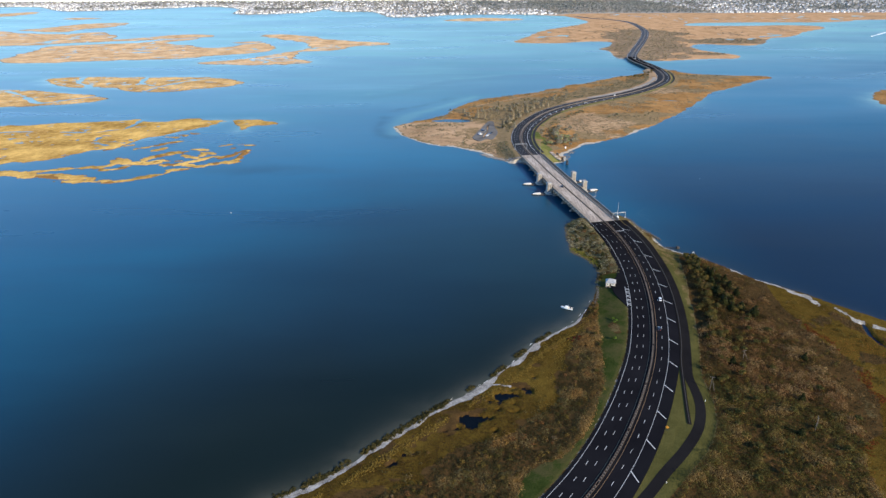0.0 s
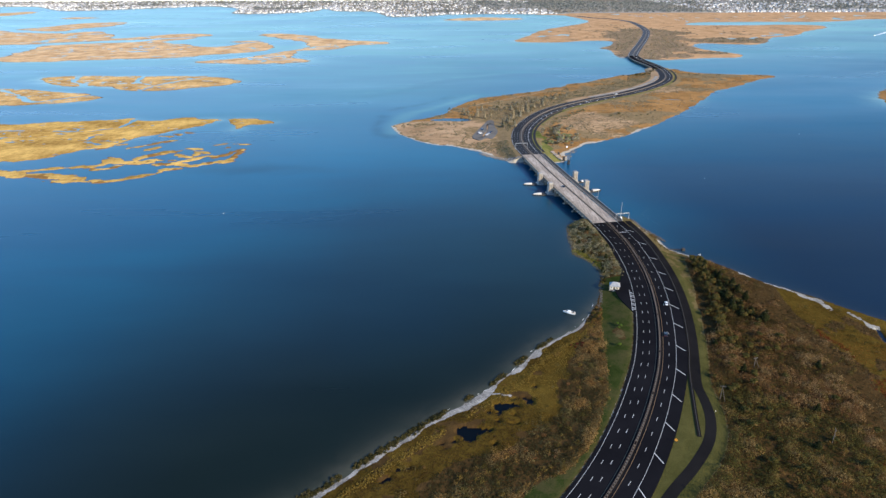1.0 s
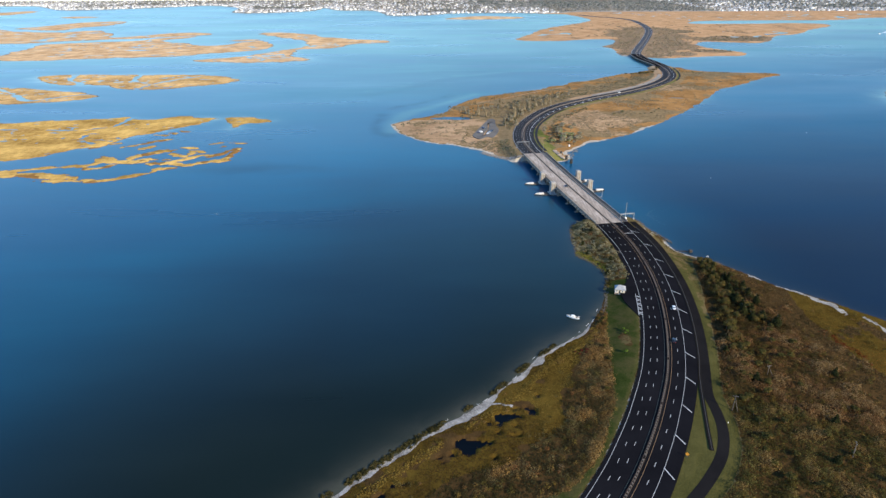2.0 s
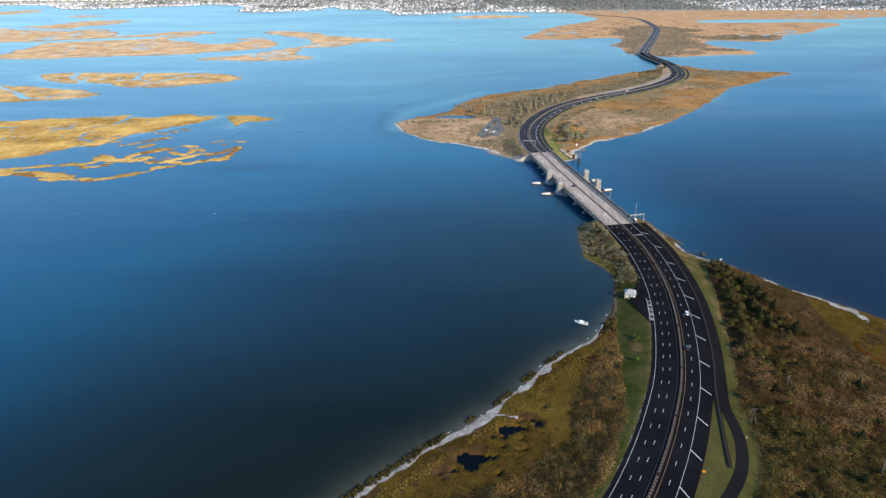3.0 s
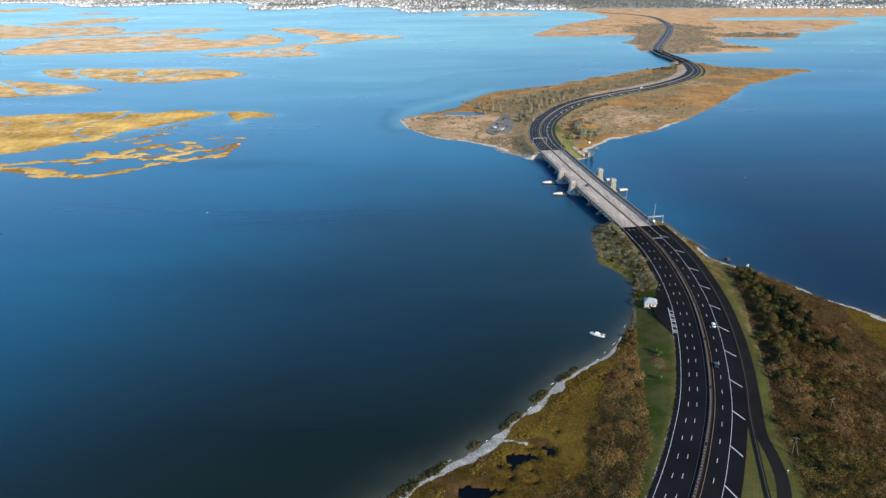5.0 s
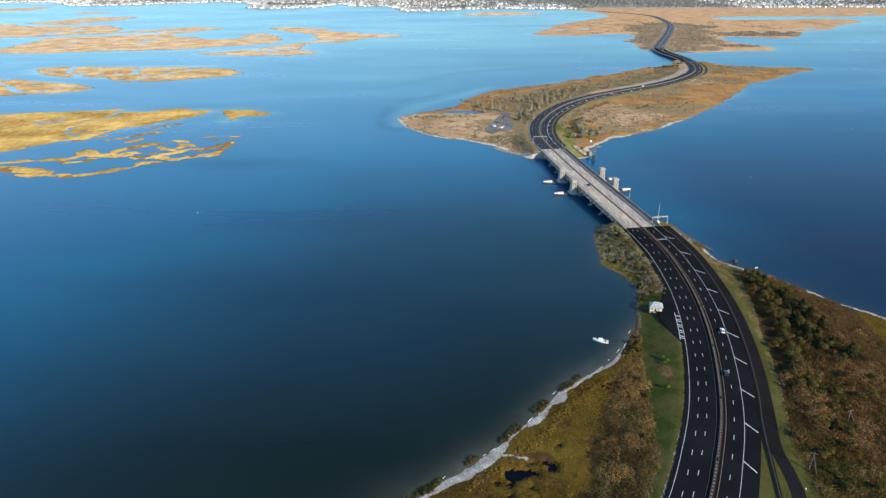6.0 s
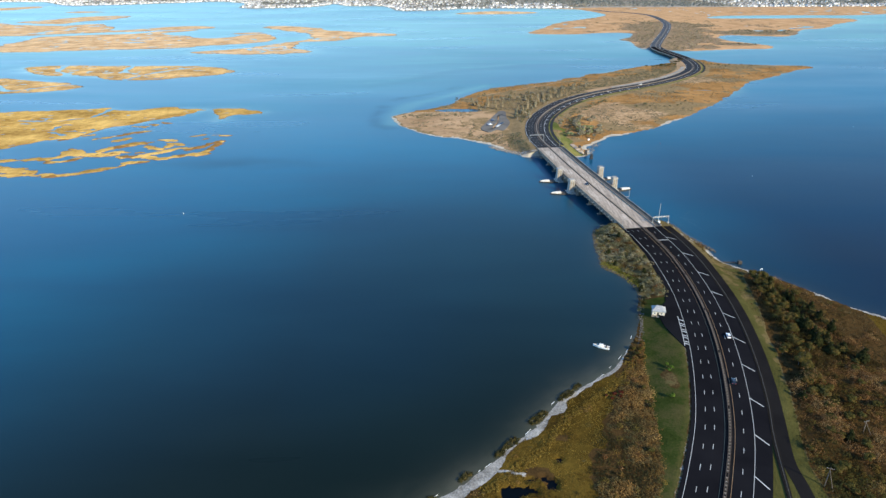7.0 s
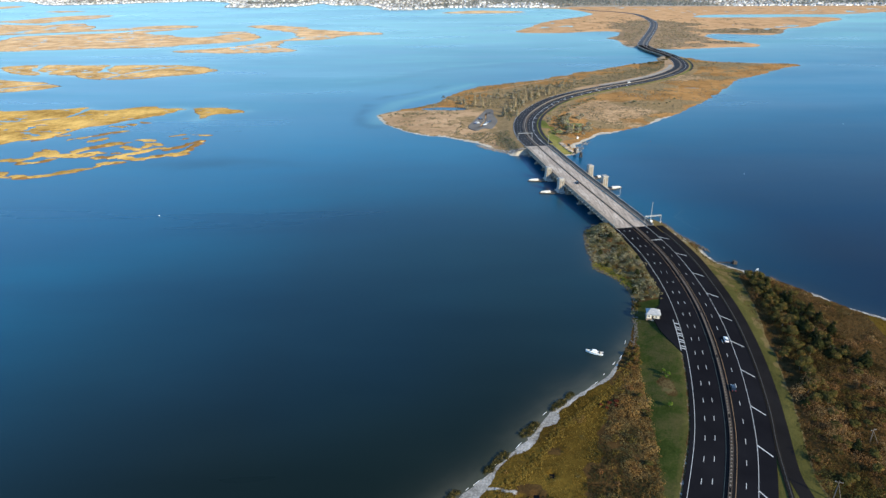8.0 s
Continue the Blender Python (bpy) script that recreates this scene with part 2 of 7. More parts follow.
# Dark end covers dark species and stands in for shaded gaps between clumps.
M_SCRUB = leaf_material("scrub_leaf", (0.0, (0.0255, 0.0220, 0.0063)), (0.20, (0.0630, 0.0464, 0.0121)), (0.38, (0.1340, 0.0805, 0.0253)), (0.55, (0.1688, 0.0854, 0.0339)),
                        (0.75, (0.2037, 0.1098, 0.0425)), (1.0, (0.2680, 0.1757, 0.0736)), span=0.14)
M_WEST_SCRUB = leaf_material("olive_scrub_leaf", (0.0, (0.0300, 0.0290, 0.0100)), (0.28, (0.0950, 0.0815, 0.0300)), (0.50, (0.1580, 0.1250, 0.0510)), (0.70, (0.2080, 0.1370, 0.0510)),
                             (0.85, (0.2600, 0.1480, 0.0440)), (1.0, (0.3200, 0.2120, 0.0760)), span=0.10)
M_GREEN_SCRUB = leaf_material("yellowing_scrub_leaf", (0.0, (0.0340, 0.0350, 0.0085)), (0.28, (0.0900, 0.0830, 0.0200)), (0.50, (0.1580, 0.1280, 0.0330)), (0.72, (0.1900, 0.1180, 0.0400)), (1.0, (0.2700, 0.1900, 0.0700)), span=0.12)
M_SHRUB = leaf_material("shrub_leaf", (0.0, (0.0429, 0.0396, 0.0098)), (0.25, (0.0936, 0.0768, 0.0155)), (0.45, (0.1625, 0.1116, 0.0242)), (0.62, (0.1534, 0.0840, 0.0310)),
                        (0.8, (0.1885, 0.0816, 0.0287)), (1.0, (0.2340, 0.1704, 0.0874)), span=0.14)
M_TUSSOCK = leaf_material("tussock_blade", (0.0, (0.0200, 0.0225, 0.0080)), (0.6, (0.0600, 0.0540, 0.0160)), (1.0, (0.1100, 0.0860, 0.0300)))
M_SALTWORT = leaf_material("saltwort", (0.0, (0.13, 0.022, 0.008)), (1.0, (0.20, 0.055, 0.012)))
M_SALTGRASS = leaf_material("salt_grass", (0.0, (0.0780, 0.0564, 0.0103)), (0.5, (0.1625, 0.0960, 0.0149)), (1.0, (0.2470, 0.1020, 0.0161)))
M_EVERGREEN = leaf_material("evergreen_leaf", (0.0, (0.0102, 0.0156, 0.0053)), (1.0, (0.0320, 0.0396, 0.0106)))
M_TREE_LEAF = leaf_material("autumn_leaf", (0.0, (0.0330, 0.0385, 0.0098)), (0.5, (0.0930, 0.0830, 0.0215)), (1.0, (0.1750, 0.1080, 0.0310)))
M_GRASSBLADE = leaf_material("marsh_blade", (0.0, (0.0500, 0.0260, 0.0085)), (0.22, (0.0840, 0.0500, 0.0116)), (0.5, (0.1560, 0.0985, 0.0175)), (1.0, (0.2850, 0.1960, 0.0360)))
# Town leaves greyed and lightened: haze over the bay put into leaf colour.
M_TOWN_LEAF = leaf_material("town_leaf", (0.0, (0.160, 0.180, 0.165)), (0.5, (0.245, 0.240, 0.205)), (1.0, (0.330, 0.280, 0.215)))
M_SHORE_LEAF = leaf_material("shore_leaf", (0.0, (0.040, 0.047, 0.019)), (0.5, (0.165, 0.162, 0.084)), (1.0, (0.350, 0.305, 0.185)))
# Cape grove and wood leaves paled, haze put into their colour.
M_GROVE_LEAF = leaf_material("grove_leaf", (0.0, (0.150, 0.175, 0.075)), (0.5, (0.330, 0.350, 0.165)), (1.0, (0.520, 0.500, 0.270)))
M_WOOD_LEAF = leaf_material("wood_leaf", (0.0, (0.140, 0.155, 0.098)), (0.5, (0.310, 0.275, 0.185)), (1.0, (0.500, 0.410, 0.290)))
M_LAWN_LEAF = leaf_material("lawn_leaf", (0.0, (0.060, 0.115, 0.012)), (1.0, (0.170, 0.230, 0.035)))
M_CORDGRASS = leaf_material("cordgrass_blade", (0.0, (0.125, 0.125, 0.017)), (1.0, (0.270, 0.245, 0.038)))
M_HEATH = leaf_material("heath_blade", (0.0, (0.0420, 0.0345, 0.0120)), (0.5, (0.0980, 0.0690, 0.0260)), (1.0, (0.1560, 0.1040, 0.0450)))
M_REED = leaf_material("reed_blade", (0.0, (0.130, 0.076, 0.022)), (0.6, (0.190, 0.115, 0.034)), (1.0, (0.230, 0.150, 0.050)))
M_RED_LEAF = leaf_material("red_leaf", (0.0, (0.075, 0.014, 0.010)), (1.0, (0.14, 0.030, 0.016)))
M_PALE_LEAF = leaf_material("pale_leaf", (0.0, (0.270, 0.225, 0.130)), (1.0, (0.480, 0.385, 0.245)))
# Leaf colour raised and greyed to hold distance haze over cape and far scrub.
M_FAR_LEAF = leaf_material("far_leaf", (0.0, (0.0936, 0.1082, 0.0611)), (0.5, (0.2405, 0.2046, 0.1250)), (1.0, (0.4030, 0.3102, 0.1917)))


# ---- geometry tools ----
def spline(points, step, closed=False):
    """An even-stepped Catmull-Rom curve through the points (any dimension)."""
    p = np.array(points, float)
    p = np.vstack([p[-1:], p, p[:2]]) if closed else np.vstack([2 * p[0] - p[1], p, 2 * p[-1] - p[-2]])
    out = []
    for a, b, c, d in zip(p[:-3], p[1:-2], p[2:-1], p[3:]):
        n = max(2, int(np.linalg.norm(c - b) / step * 3))
        u = np.linspace(0, 1, n, endpoint=False)[:, None]
        out.append(0.5 * (2 * b + (c - a) * u + (2 * a - 5 * b + 4 * c - d) * u ** 2 + (3 * b - a - 3 * c + d) * u ** 3))
    out = np.vstack(out + [p[1:2] if closed else p[-2:-1]])
    run = np.r_[0, np.cumsum(np.linalg.norm(np.diff(out[:, :2], axis=0), axis=1))]
    s = np.linspace(0, run[-1], max(3, int(run[-1] / step)))
    return np.stack([np.interp(s, run, out[:, k]) for k in range(out.shape[1])], 1)


def lattice(ix, iy, seed):
    h = (ix.astype(np.int64) * 374761393 + iy.astype(np.int64) * 668265263 + seed * 974634541) & 0xFFFFFFFF
    h = ((h ^ (h >> 13)) * 1274126177) & 0xFFFFFFFF
    return ((h ^ (h >> 16)) & 0xFFFF) / 65535.0


def fbm(x, y, size, octaves=4, seed=0):
    """Value noise about 0, from -1 to 1, with its largest bumps `size` metres wide."""
    total, amp, norm = 0.0, 1.0, 0.0
    for k in range(octaves):
        u, v = x / size * 2 ** k + 17.3 * k, y / size * 2 ** k + 9.1 * k
        i, j = np.floor(u), np.floor(v)
        a, b = u - i, v - j
        a, b = a * a * (3 - 2 * a), b * b * (3 - 2 * b)
        n = (lattice(i, j, seed + k) * (1 - a) + lattice(i + 1, j, seed + k) * a) * (1 - b) + \
            (lattice(i, j + 1, seed + k) * (1 - a) + lattice(i + 1, j + 1, seed + k) * a) * b
        total, norm, amp = total + amp * (2 * n - 1), norm + amp, amp * 0.5
    return total / norm


def to_line(x, y, line):
    """Distance from each place to an open line, and the index of its nearest vertex."""
    shape = x.shape
    x, y = x.ravel(), y.ravel()
    d, k = np.empty(len(x)), np.empty(len(x), int)
    for s in range(0, len(x), 20000):
        q = (x[s:s + 20000, None] - line[None, :, 0]) ** 2 + (y[s:s + 20000, None] - line[None, :, 1]) ** 2
        k[s:s + 20000] = q.argmin(1)
        d[s:s + 20000] = np.sqrt(q.min(1))
    return d.reshape(shape), k.reshape(shape)


def inside(x, y, poly):
    hit = np.zeros(x.shape, bool)
    for (ax, ay), (bx, by) in zip(poly, np.roll(poly, -1, 0)):
        if ay == by:
            continue
        hit ^= ((ay > y) != (by > y)) & (x < (bx - ax) * (y - ay) / (by - ay) + ax)
    return hit


def shore(x, y, poly):
    """Signed distance to a coastline: positive on land."""
    d, _ = to_line(x, y, poly)
    return np.where(inside(x, y, poly), d, -d)


def smooth(a, b, v):
    u = np.clip((v - a) / (b - a), 0, 1)
    return u * u * (3 - 2 * u)


def lines(lo, hi, step, far_lo=None, far_hi=None, grow=1.25):
    """Grid lines: even from lo to hi, then ever wider out to far_lo and far_hi."""
    mid = list(np.arange(lo, hi + step / 2, step))
    for end, sign in ((far_hi, 1), (far_lo, -1)):
        gap, at = step, mid[-1] if sign > 0 else mid[0]
        while end is not None and (end - at) * sign > 0:
            gap *= grow
            at += sign * gap
            mid = mid + [at] if sign > 0 else [at] + mid
    return np.array(mid)


def raw_mesh(name, verts, faces, attrs=(), soft=False):
    """A mesh from arrays: verts (n, 3), faces (m, 3 or 4), attrs of (name, type, key, values) per vertex."""
    me = bpy.data.meshes.new(name)
    faces = np.asarray(faces, np.int32)
    k = faces.shape[1]
    me.vertices.add(len(verts))
    me.vertices.foreach_set("co", np.asarray(verts, np.float32).ravel())
    me.loops.add(faces.size)
    me.loops.foreach_set("vertex_index", faces.ravel())
    me.polygons.add(len(faces))
    me.polygons.foreach_set("loop_start", np.arange(0, faces.size, k, dtype=np.int32))
    me.polygons.foreach_set("use_smooth", np.full(len(faces), soft))
    for label, kind, key, values in attrs:
        me.attributes.new(label, kind, "POINT").data.foreach_set(key, np.asarray(values, np.float32).ravel())
    me.update(calc_edges=True)
    me.validate()
    return me


def place_mesh(name, me, material, parent=None, label="", kind="", category="", group=""):
    if material is not None:
        me.materials.append(material)
    ob = new(name, me)
    ob.parent = parent
    return tagged(ob, label, category, group, kind)


def part(name, bm, material, parent, label=""):
    me = bpy.data.meshes.new(name)
    bm.to_mesh(me)
    bm.free()
    return place_mesh(name, me, material, parent, label)


def thing(name, m, label, category, group=""):
    ob = new(name)
    ob.matrix_world = m
    return tagged(ob, label, category, group)


def sheet(name, xs, ys, height, material, label, floor=-1.2, kind="structure", category="land"):
    """A terrain from a height function, left out where it lies deep under water."""
    X, Y = np.meshgrid(xs, ys)
    Z, W = height(X, Y)
    nx = len(xs)
    i = (np.arange(len(ys) - 1)[:, None] * nx + np.arange(nx - 1)[None]).ravel()
    f = np.stack([i, i + 1, i + 1 + nx, i + nx], 1)
    z = Z.ravel()
    f = f[z[f].max(1) > floor]
    used = np.unique(f)
    back = np.full(nx * len(ys), -1)
    back[used] = np.arange(len(used))
    v = np.stack([X.ravel(), Y.ravel(), z], 1)[used]
    W = np.stack([np.broadcast_to(w, X.shape).ravel() for w in W], 1)[used]
    me = raw_mesh(name, v, back[f], [("zone", "FLOAT_COLOR", "color", np.clip(W, 0, 1))], soft=True)
    return place_mesh(name, me, material, None, label, kind, category)


def ball_dirs(n, rng, up=-0.2):
    z = rng.uniform(up, 1, n)
    a = rng.uniform(0, 2 * math.pi, n)
    r = np.sqrt(1 - z * z)
    return np.stack([r * np.cos(a), r * np.sin(a), z], 1)


def leaf_mesh(name, places, radius, height, count, size, tint, rng, up=-0.1, cone=0.0):
    """Many bushes in one mesh: `count` small leaf sprays a bush, spread over and inside an uneven dome."""
    n = len(places)
    d = ball_dirs(n * count, rng, up)
    who = np.repeat(np.arange(n), count)
    r = rng.uniform(0.45, 1.05, n * count) * (1 - cone * np.clip(d[:, 2], 0, 1))
    c = places[who] + np.stack([d[:, 0] * r * radius[who], d[:, 1] * r * radius[who],
                                (0.35 + 0.65 * d[:, 2] * rng.uniform(0.6, 1.0, n * count)) * height[who]], 1)
    nrm = d * 1.0 + rng.normal(0, 0.36, d.shape) + (0, 0, 0.55)
    nrm /= np.linalg.norm(nrm, axis=1)[:, None]
    u = np.cross(nrm, rng.normal(0, 1, d.shape))
    u /= np.linalg.norm(u, axis=1)[:, None] + 1e-9
    w = np.cross(nrm, u)
    s = (size * rng.uniform(0.55, 1.3, n * count))[:, None] * (radius[who] / radius.mean())[:, None] ** 0.5
    v = np.stack([c - u * s, c - w * s * 0.6, c + u * s, c + w * s * 0.6], 1).reshape(-1, 3)
    f = np.arange(len(v)).reshape(-1, 4)
    return raw_mesh(name, v, f, [("tint", "FLOAT", "value", np.repeat(tint[who], 4))])


def bush_stuff(name, places, radius, height, count, size, tint, material, label, seed, category="shrubs"):
    rng = np.random.default_rng(seed)
    me = leaf_mesh(name, places, radius, height, count, size, tint, rng)
    return place_mesh(name, me, material, None, label, "stuff", category)


# small solids for bmesh
def box(bm, x0, x1, y0, y1, z0, z1, m=None):
    v = [bm.verts.new(p) for p in ((x0, y0, z0), (x1, y0, z0), (x1, y1, z0), (x0, y1, z0),
                                   (x0, y0, z1), (x1, y0, z1), (x1, y1, z1), (x0, y1, z1))]
    for f in ((3, 2, 1, 0), (4, 5, 6, 7), (0, 1, 5, 4), (1, 2, 6, 5), (2, 3, 7, 6), (3, 0, 4, 7)):
        bm.faces.new([v[i] for i in f])
    if m is not None:
        bmesh.ops.transform(bm, matrix=m, verts=v)
    return v


def rod(bm, a, b, r0, r1, sides=8):
    """A tapered round bar from a to b."""
    a, b = Vector(a), Vector(b)
    q = (b - a).to_track_quat("Z", "Y").to_matrix()
    rings = []
    for at, r in ((a, r0), (b, r1)):
        rings.append([bm.verts.new(at + q @ Vector((r * math.cos(t), r * math.sin(t), 0)))
                      for t in (2 * math.pi * k / sides for k in range(sides))])
    for k in range(sides):
        j = (k + 1) % sides
        bm.faces.new([rings[0][k], rings[0][j], rings[1][j], rings[1][k]])
    bm.faces.new(rings[0][::-1])
    bm.faces.new(rings[1])


def loft(bm, rings, cap=True):
    """Skin between rings of equal length, closed round."""
    vs = [[bm.verts.new(p) for p in r] for r in rings]
    for a, b in zip(vs, vs[1:]):
        for k in range(len(a)):
            j = (k + 1) % len(a)
            bm.faces.new([a[k], a[j], b[j], b[k]])
    if cap:
        bm.faces.new(vs[0][::-1])
        bm.faces.new(vs[-1])
    return vs


def bevel(bm, w, segments=2):
    bmesh.ops.bevel(bm, geom=list(bm.edges), offset=w, segments=segments, affect="EDGES", clamp_overlap=True)


# ---- plan: the parkway's line, the coasts ----
PARKWAY_SOUTH = [(-420, -60, 3), (-210, 30, 3), (-80, 96, 3), (-10, 137, 3), (39, 173.3, 3), (62.1, 196.3, 3), (80.8, 221.1, 3), (96.3, 246.4, 3), (109.8, 272.1, 3), (124.3, 304.9, 3),
                 (136.9, 345, 3), (145.9, 385.1, 3), (150.7, 423.1, 3.3), (151.4, 462, 4.1), (148.9, 486.8, 4.8), (144.5, 512.9, 5.6), (132.2, 573.9, 7), (120.5, 640, 7.4), (109.5, 726, 6)]
PARKWAY_NORTH = [(105, 776, 5), (107.5, 828, 4), (117.5, 880, 3.5), (136, 932, 3), (166, 991, 3), (208, 1044, 3), (268, 1099, 3),
                 (332, 1150, 3), (392, 1210, 3), (441, 1276, 3), (471, 1334, 3.5), (489, 1400, 4.4), (498, 1475, 5), (498, 1538, 5),
                 (496, 1612, 5), (511, 1712, 4), (570, 1880, 3), (648, 2088, 3), (739, 2347, 3), (793, 2538, 3), (838, 2794, 3),
                 (853, 2996, 3), (814, 3150, 3), (752, 3235, 3), (700, 3400, 3)]
ROAD = spline(PARKWAY_SOUTH + PARKWAY_NORTH, 2.0)
TANGENT = np.gradient(ROAD[:, :2], axis=0)
TANGENT /= np.linalg.norm(TANGENT, axis=1)[:, None]
RIGHT = np.stack([TANGENT[:, 1], -TANGENT[:, 0]], 1)
RUN = np.r_[0, np.cumsum(np.linalg.norm(np.diff(ROAD[:, :2], axis=0), axis=1))]


def at_y(y):
    """Index on the parkway's line at a northing."""
    return int(np.argmin(np.abs(ROAD[:, 1] - y)))


I_BRIDGE0, I_BRIDGE1 = at_y(511), at_y(730)
I_TRESTLE0, I_TRESTLE1 = at_y(1462), at_y(1700)

SOUTH_WEST_COAST = [(-900, -500), (-420, -100), (-230, 80), (-140, 150), (-100, 180), (-70, 200), (-53, 211), (-37, 227), (-20, 243),
                    (2, 263), (22, 280), (40, 299), (58, 322), (83, 343), (97, 361), (108, 385), (114, 403), (119, 422), (117, 437),
                    (112, 448), (105, 456), (107, 475), (108, 493), (112, 514), (121, 528), (140, 532), (158, 534)]
SOUTH_EAST_COAST = [(172, 530), (174, 511), (181, 494), (185, 467), (194, 457), (207, 443), (222, 426), (235, 406), (252, 391),
                    (271, 368), (284, 354), (300, 340), (340, 322), (420, 280), (560, 190), (760, 40), (1100, -200), (1100, -500)]
CAPE_WEST = [(141, 717), (118, 712), (96, 716), (77, 728), (61, 741), (48, 759), (24, 787), (-3, 799), (-25, 811), (-46, 837), (-64, 873), (-71, 905),
             (-59, 928), (-42, 939), (-16, 971), (6, 996), (16, 1041), (47, 1090), (91, 1143), (136, 1171), (182, 1194), (249, 1264),
             (318, 1319), (382, 1379), (428, 1411), (466, 1453), (486, 1480)]
CAPE_EAST = [(515, 1482), (543, 1480), (550, 1451), (582, 1415), (651, 1397), (709, 1387), (717, 1363), (667, 1326), (567, 1230), (513, 1181),
             (440, 1072), (390, 1002), (335, 933), (285, 878), (250, 842), (221, 820), (194, 799), (166, 771), (154, 747)]
FAR_WEST = [(520, 1672), (499, 1680), (480, 1699), (471, 1735), (485, 1840), (479, 1897), (478, 1927), (523, 2004), (553, 2123), (486, 2144),
            (364, 2094), (243, 2135), (312, 2332), (398, 2566), (523, 2757), (675, 3013), (677, 3286), (653, 3466), (640, 3720)]
FAR_EAST = [(3400, 3760), (3400, 3250), (2133, 3125), (1887, 3023), (1695, 2961), (1443, 2974), (1176, 2952), (1072, 2857), (1090, 2792), (1328, 2781),
            (1462, 2806), (1588, 2768), (1569, 2651), (1465, 2546), (1368, 2449), (1244, 2295), (1141, 2236), (1028, 2053), (969, 2005),
            (907, 2024), (825, 2043), (769, 1979), (762, 1903), (791, 1830), (813, 1750), (779, 1690), (700, 1680), (632, 1659), (559, 1646)]
COAST_SOUTH = spline(SOUTH_WEST_COAST + SOUTH_EAST_COAST, 2.5, True)
COAST_CAPE = spline(CAPE_WEST + CAPE_EAST, 6, True)
COAST_FAR = spline(FAR_WEST + FAR_EAST, 18, True)
PATHWAY = np.vstack([np.array([(45, 158), (70, 180)]), [(88, 197), (101, 211), (113, 223), (124, 236), (130, 246), (134.5, 258), (136.5, 270), (138, 284)]])
PATHWAY = spline([tuple(p) for p in PATHWAY] + [tuple(ROAD[at_y(y), :2] + RIGHT[at_y(y)] * 19.2) for y in range(312, 512, 22)], 2.0)
HEDGE = spline([tuple(ROAD[at_y(y), :2] + RIGHT[at_y(y)] * 16.3) for y in range(500, 296, -20)] + [(128.5, 262), (123.5, 243)], 2.0)


def beside(x, y, reach=None):
    """Offset to the right of the parkway's line, and the index there."""
    d, k = to_line(x, y, ROAD[::3, :2])
    k = np.minimum(k * 3, len(ROAD) - 1)
    side = (x - ROAD[k, 0]) * RIGHT[k, 0] + (y - ROAD[k, 1]) * RIGHT[k, 1]
    return np.where(side < 0, -d, d), k


# ---- land south of the bridge ----
PONDS = [(15.5, 250, 6.6, 2.6), (14.5, 246.5, 2.6, 2.6), (33, 269, 5.6, 2.8), (47, 272.5, 2.8, 2.4), (44, 275, 1.6, 1.2), (38, 262, 1.7, 1.3), (39, 275, 2.2, 0.9), (25, 264, 1.4, 1.0),
         (29.5, 263, 1.2, 0.8), (29, 257, 1.2, 0.8), (7, 243, 1.5, 1.1), (1, 241, 1.2, 0.8), (3, 238, 1.4, 0.8), (-19, 225, 1.3, 0.9), (-14, 226, 1.8, 0.8), (-26, 217, 1.0, 0.8),
         (-23, 219, 1.2, 0.8), (26, 241, 1.2, 0.9), (37, 255, 2.0, 0.9), (52, 285, 1.6, 0.8)]
SCRUB_EDGE_Y, SCRUB_EDGE_X = [110, 150, 175, 192, 200, 207, 217, 229, 233, 238, 249, 256, 264, 280, 300, 318, 337], [-240, -130, -75, -45, -27, -9, -5, 8, 22, 34, 44, 55, 61, 63, 72, 80, 89]
LAWN_EDGE_Y, LAWN_EDGE_X = [180, 197, 210, 216, 220, 235, 254, 282, 320, 350, 376, 412], [22, 32, 36, 43, 55, 69, 79, 90, 97, 102, 108, 118]
SALT_EDGE_Y, SALT_EDGE_X = [190, 204, 214, 225, 237, 258, 273, 297, 321, 344, 391, 425], [184, 190, 195, 199, 215, 227, 233, 236, 235, 228, 234, 236]
EAST_SAND = [(1.3, [(172, 516), (176, 503), (182, 491)]), (1.5, [(182, 474), (188, 467)]), (1.4, [(196, 450), (204, 447), (212, 440)]), (1.5, [(222, 426), (230, 415), (237, 404), (250, 388), (257, 377), (256, 364)]), (2.0, [(267, 362), (270, 352), (272, 344), (277, 337)]), (0.8, [(277, 337), (284, 334), (300, 330)])]


BEACH_X = [-75, -59, -49, -33, -22, -8, 5, 18, 25, 29, 35, 40, 45, 52, 58, 63, 76, 90, 100, 110]
BEACH_W = [2.6, 3.4, 3.0, 2.4, 2.6, 1.6, 3.4, 4.6, 4.8, 2.8, 1.0, 2.4, 4.0, 1.2, 4.6, 2.4, 2.0, 1.6, 0.9, 0.5]   # width of the sand by easting
DITCH_Y, DITCH_X = [300, 330, 354, 368, 384, 407, 434, 446], [152, 163, 170.5, 173.5, 178, 183, 190, 193]   # ditch between the grass strip and the scrub
HEATH_Y, HEATH_X = [200, 225, 250, 300, 350, 400, 440], [190, 203, 211, 220, 214, 209, 206]   # where scrub gives way to open heath


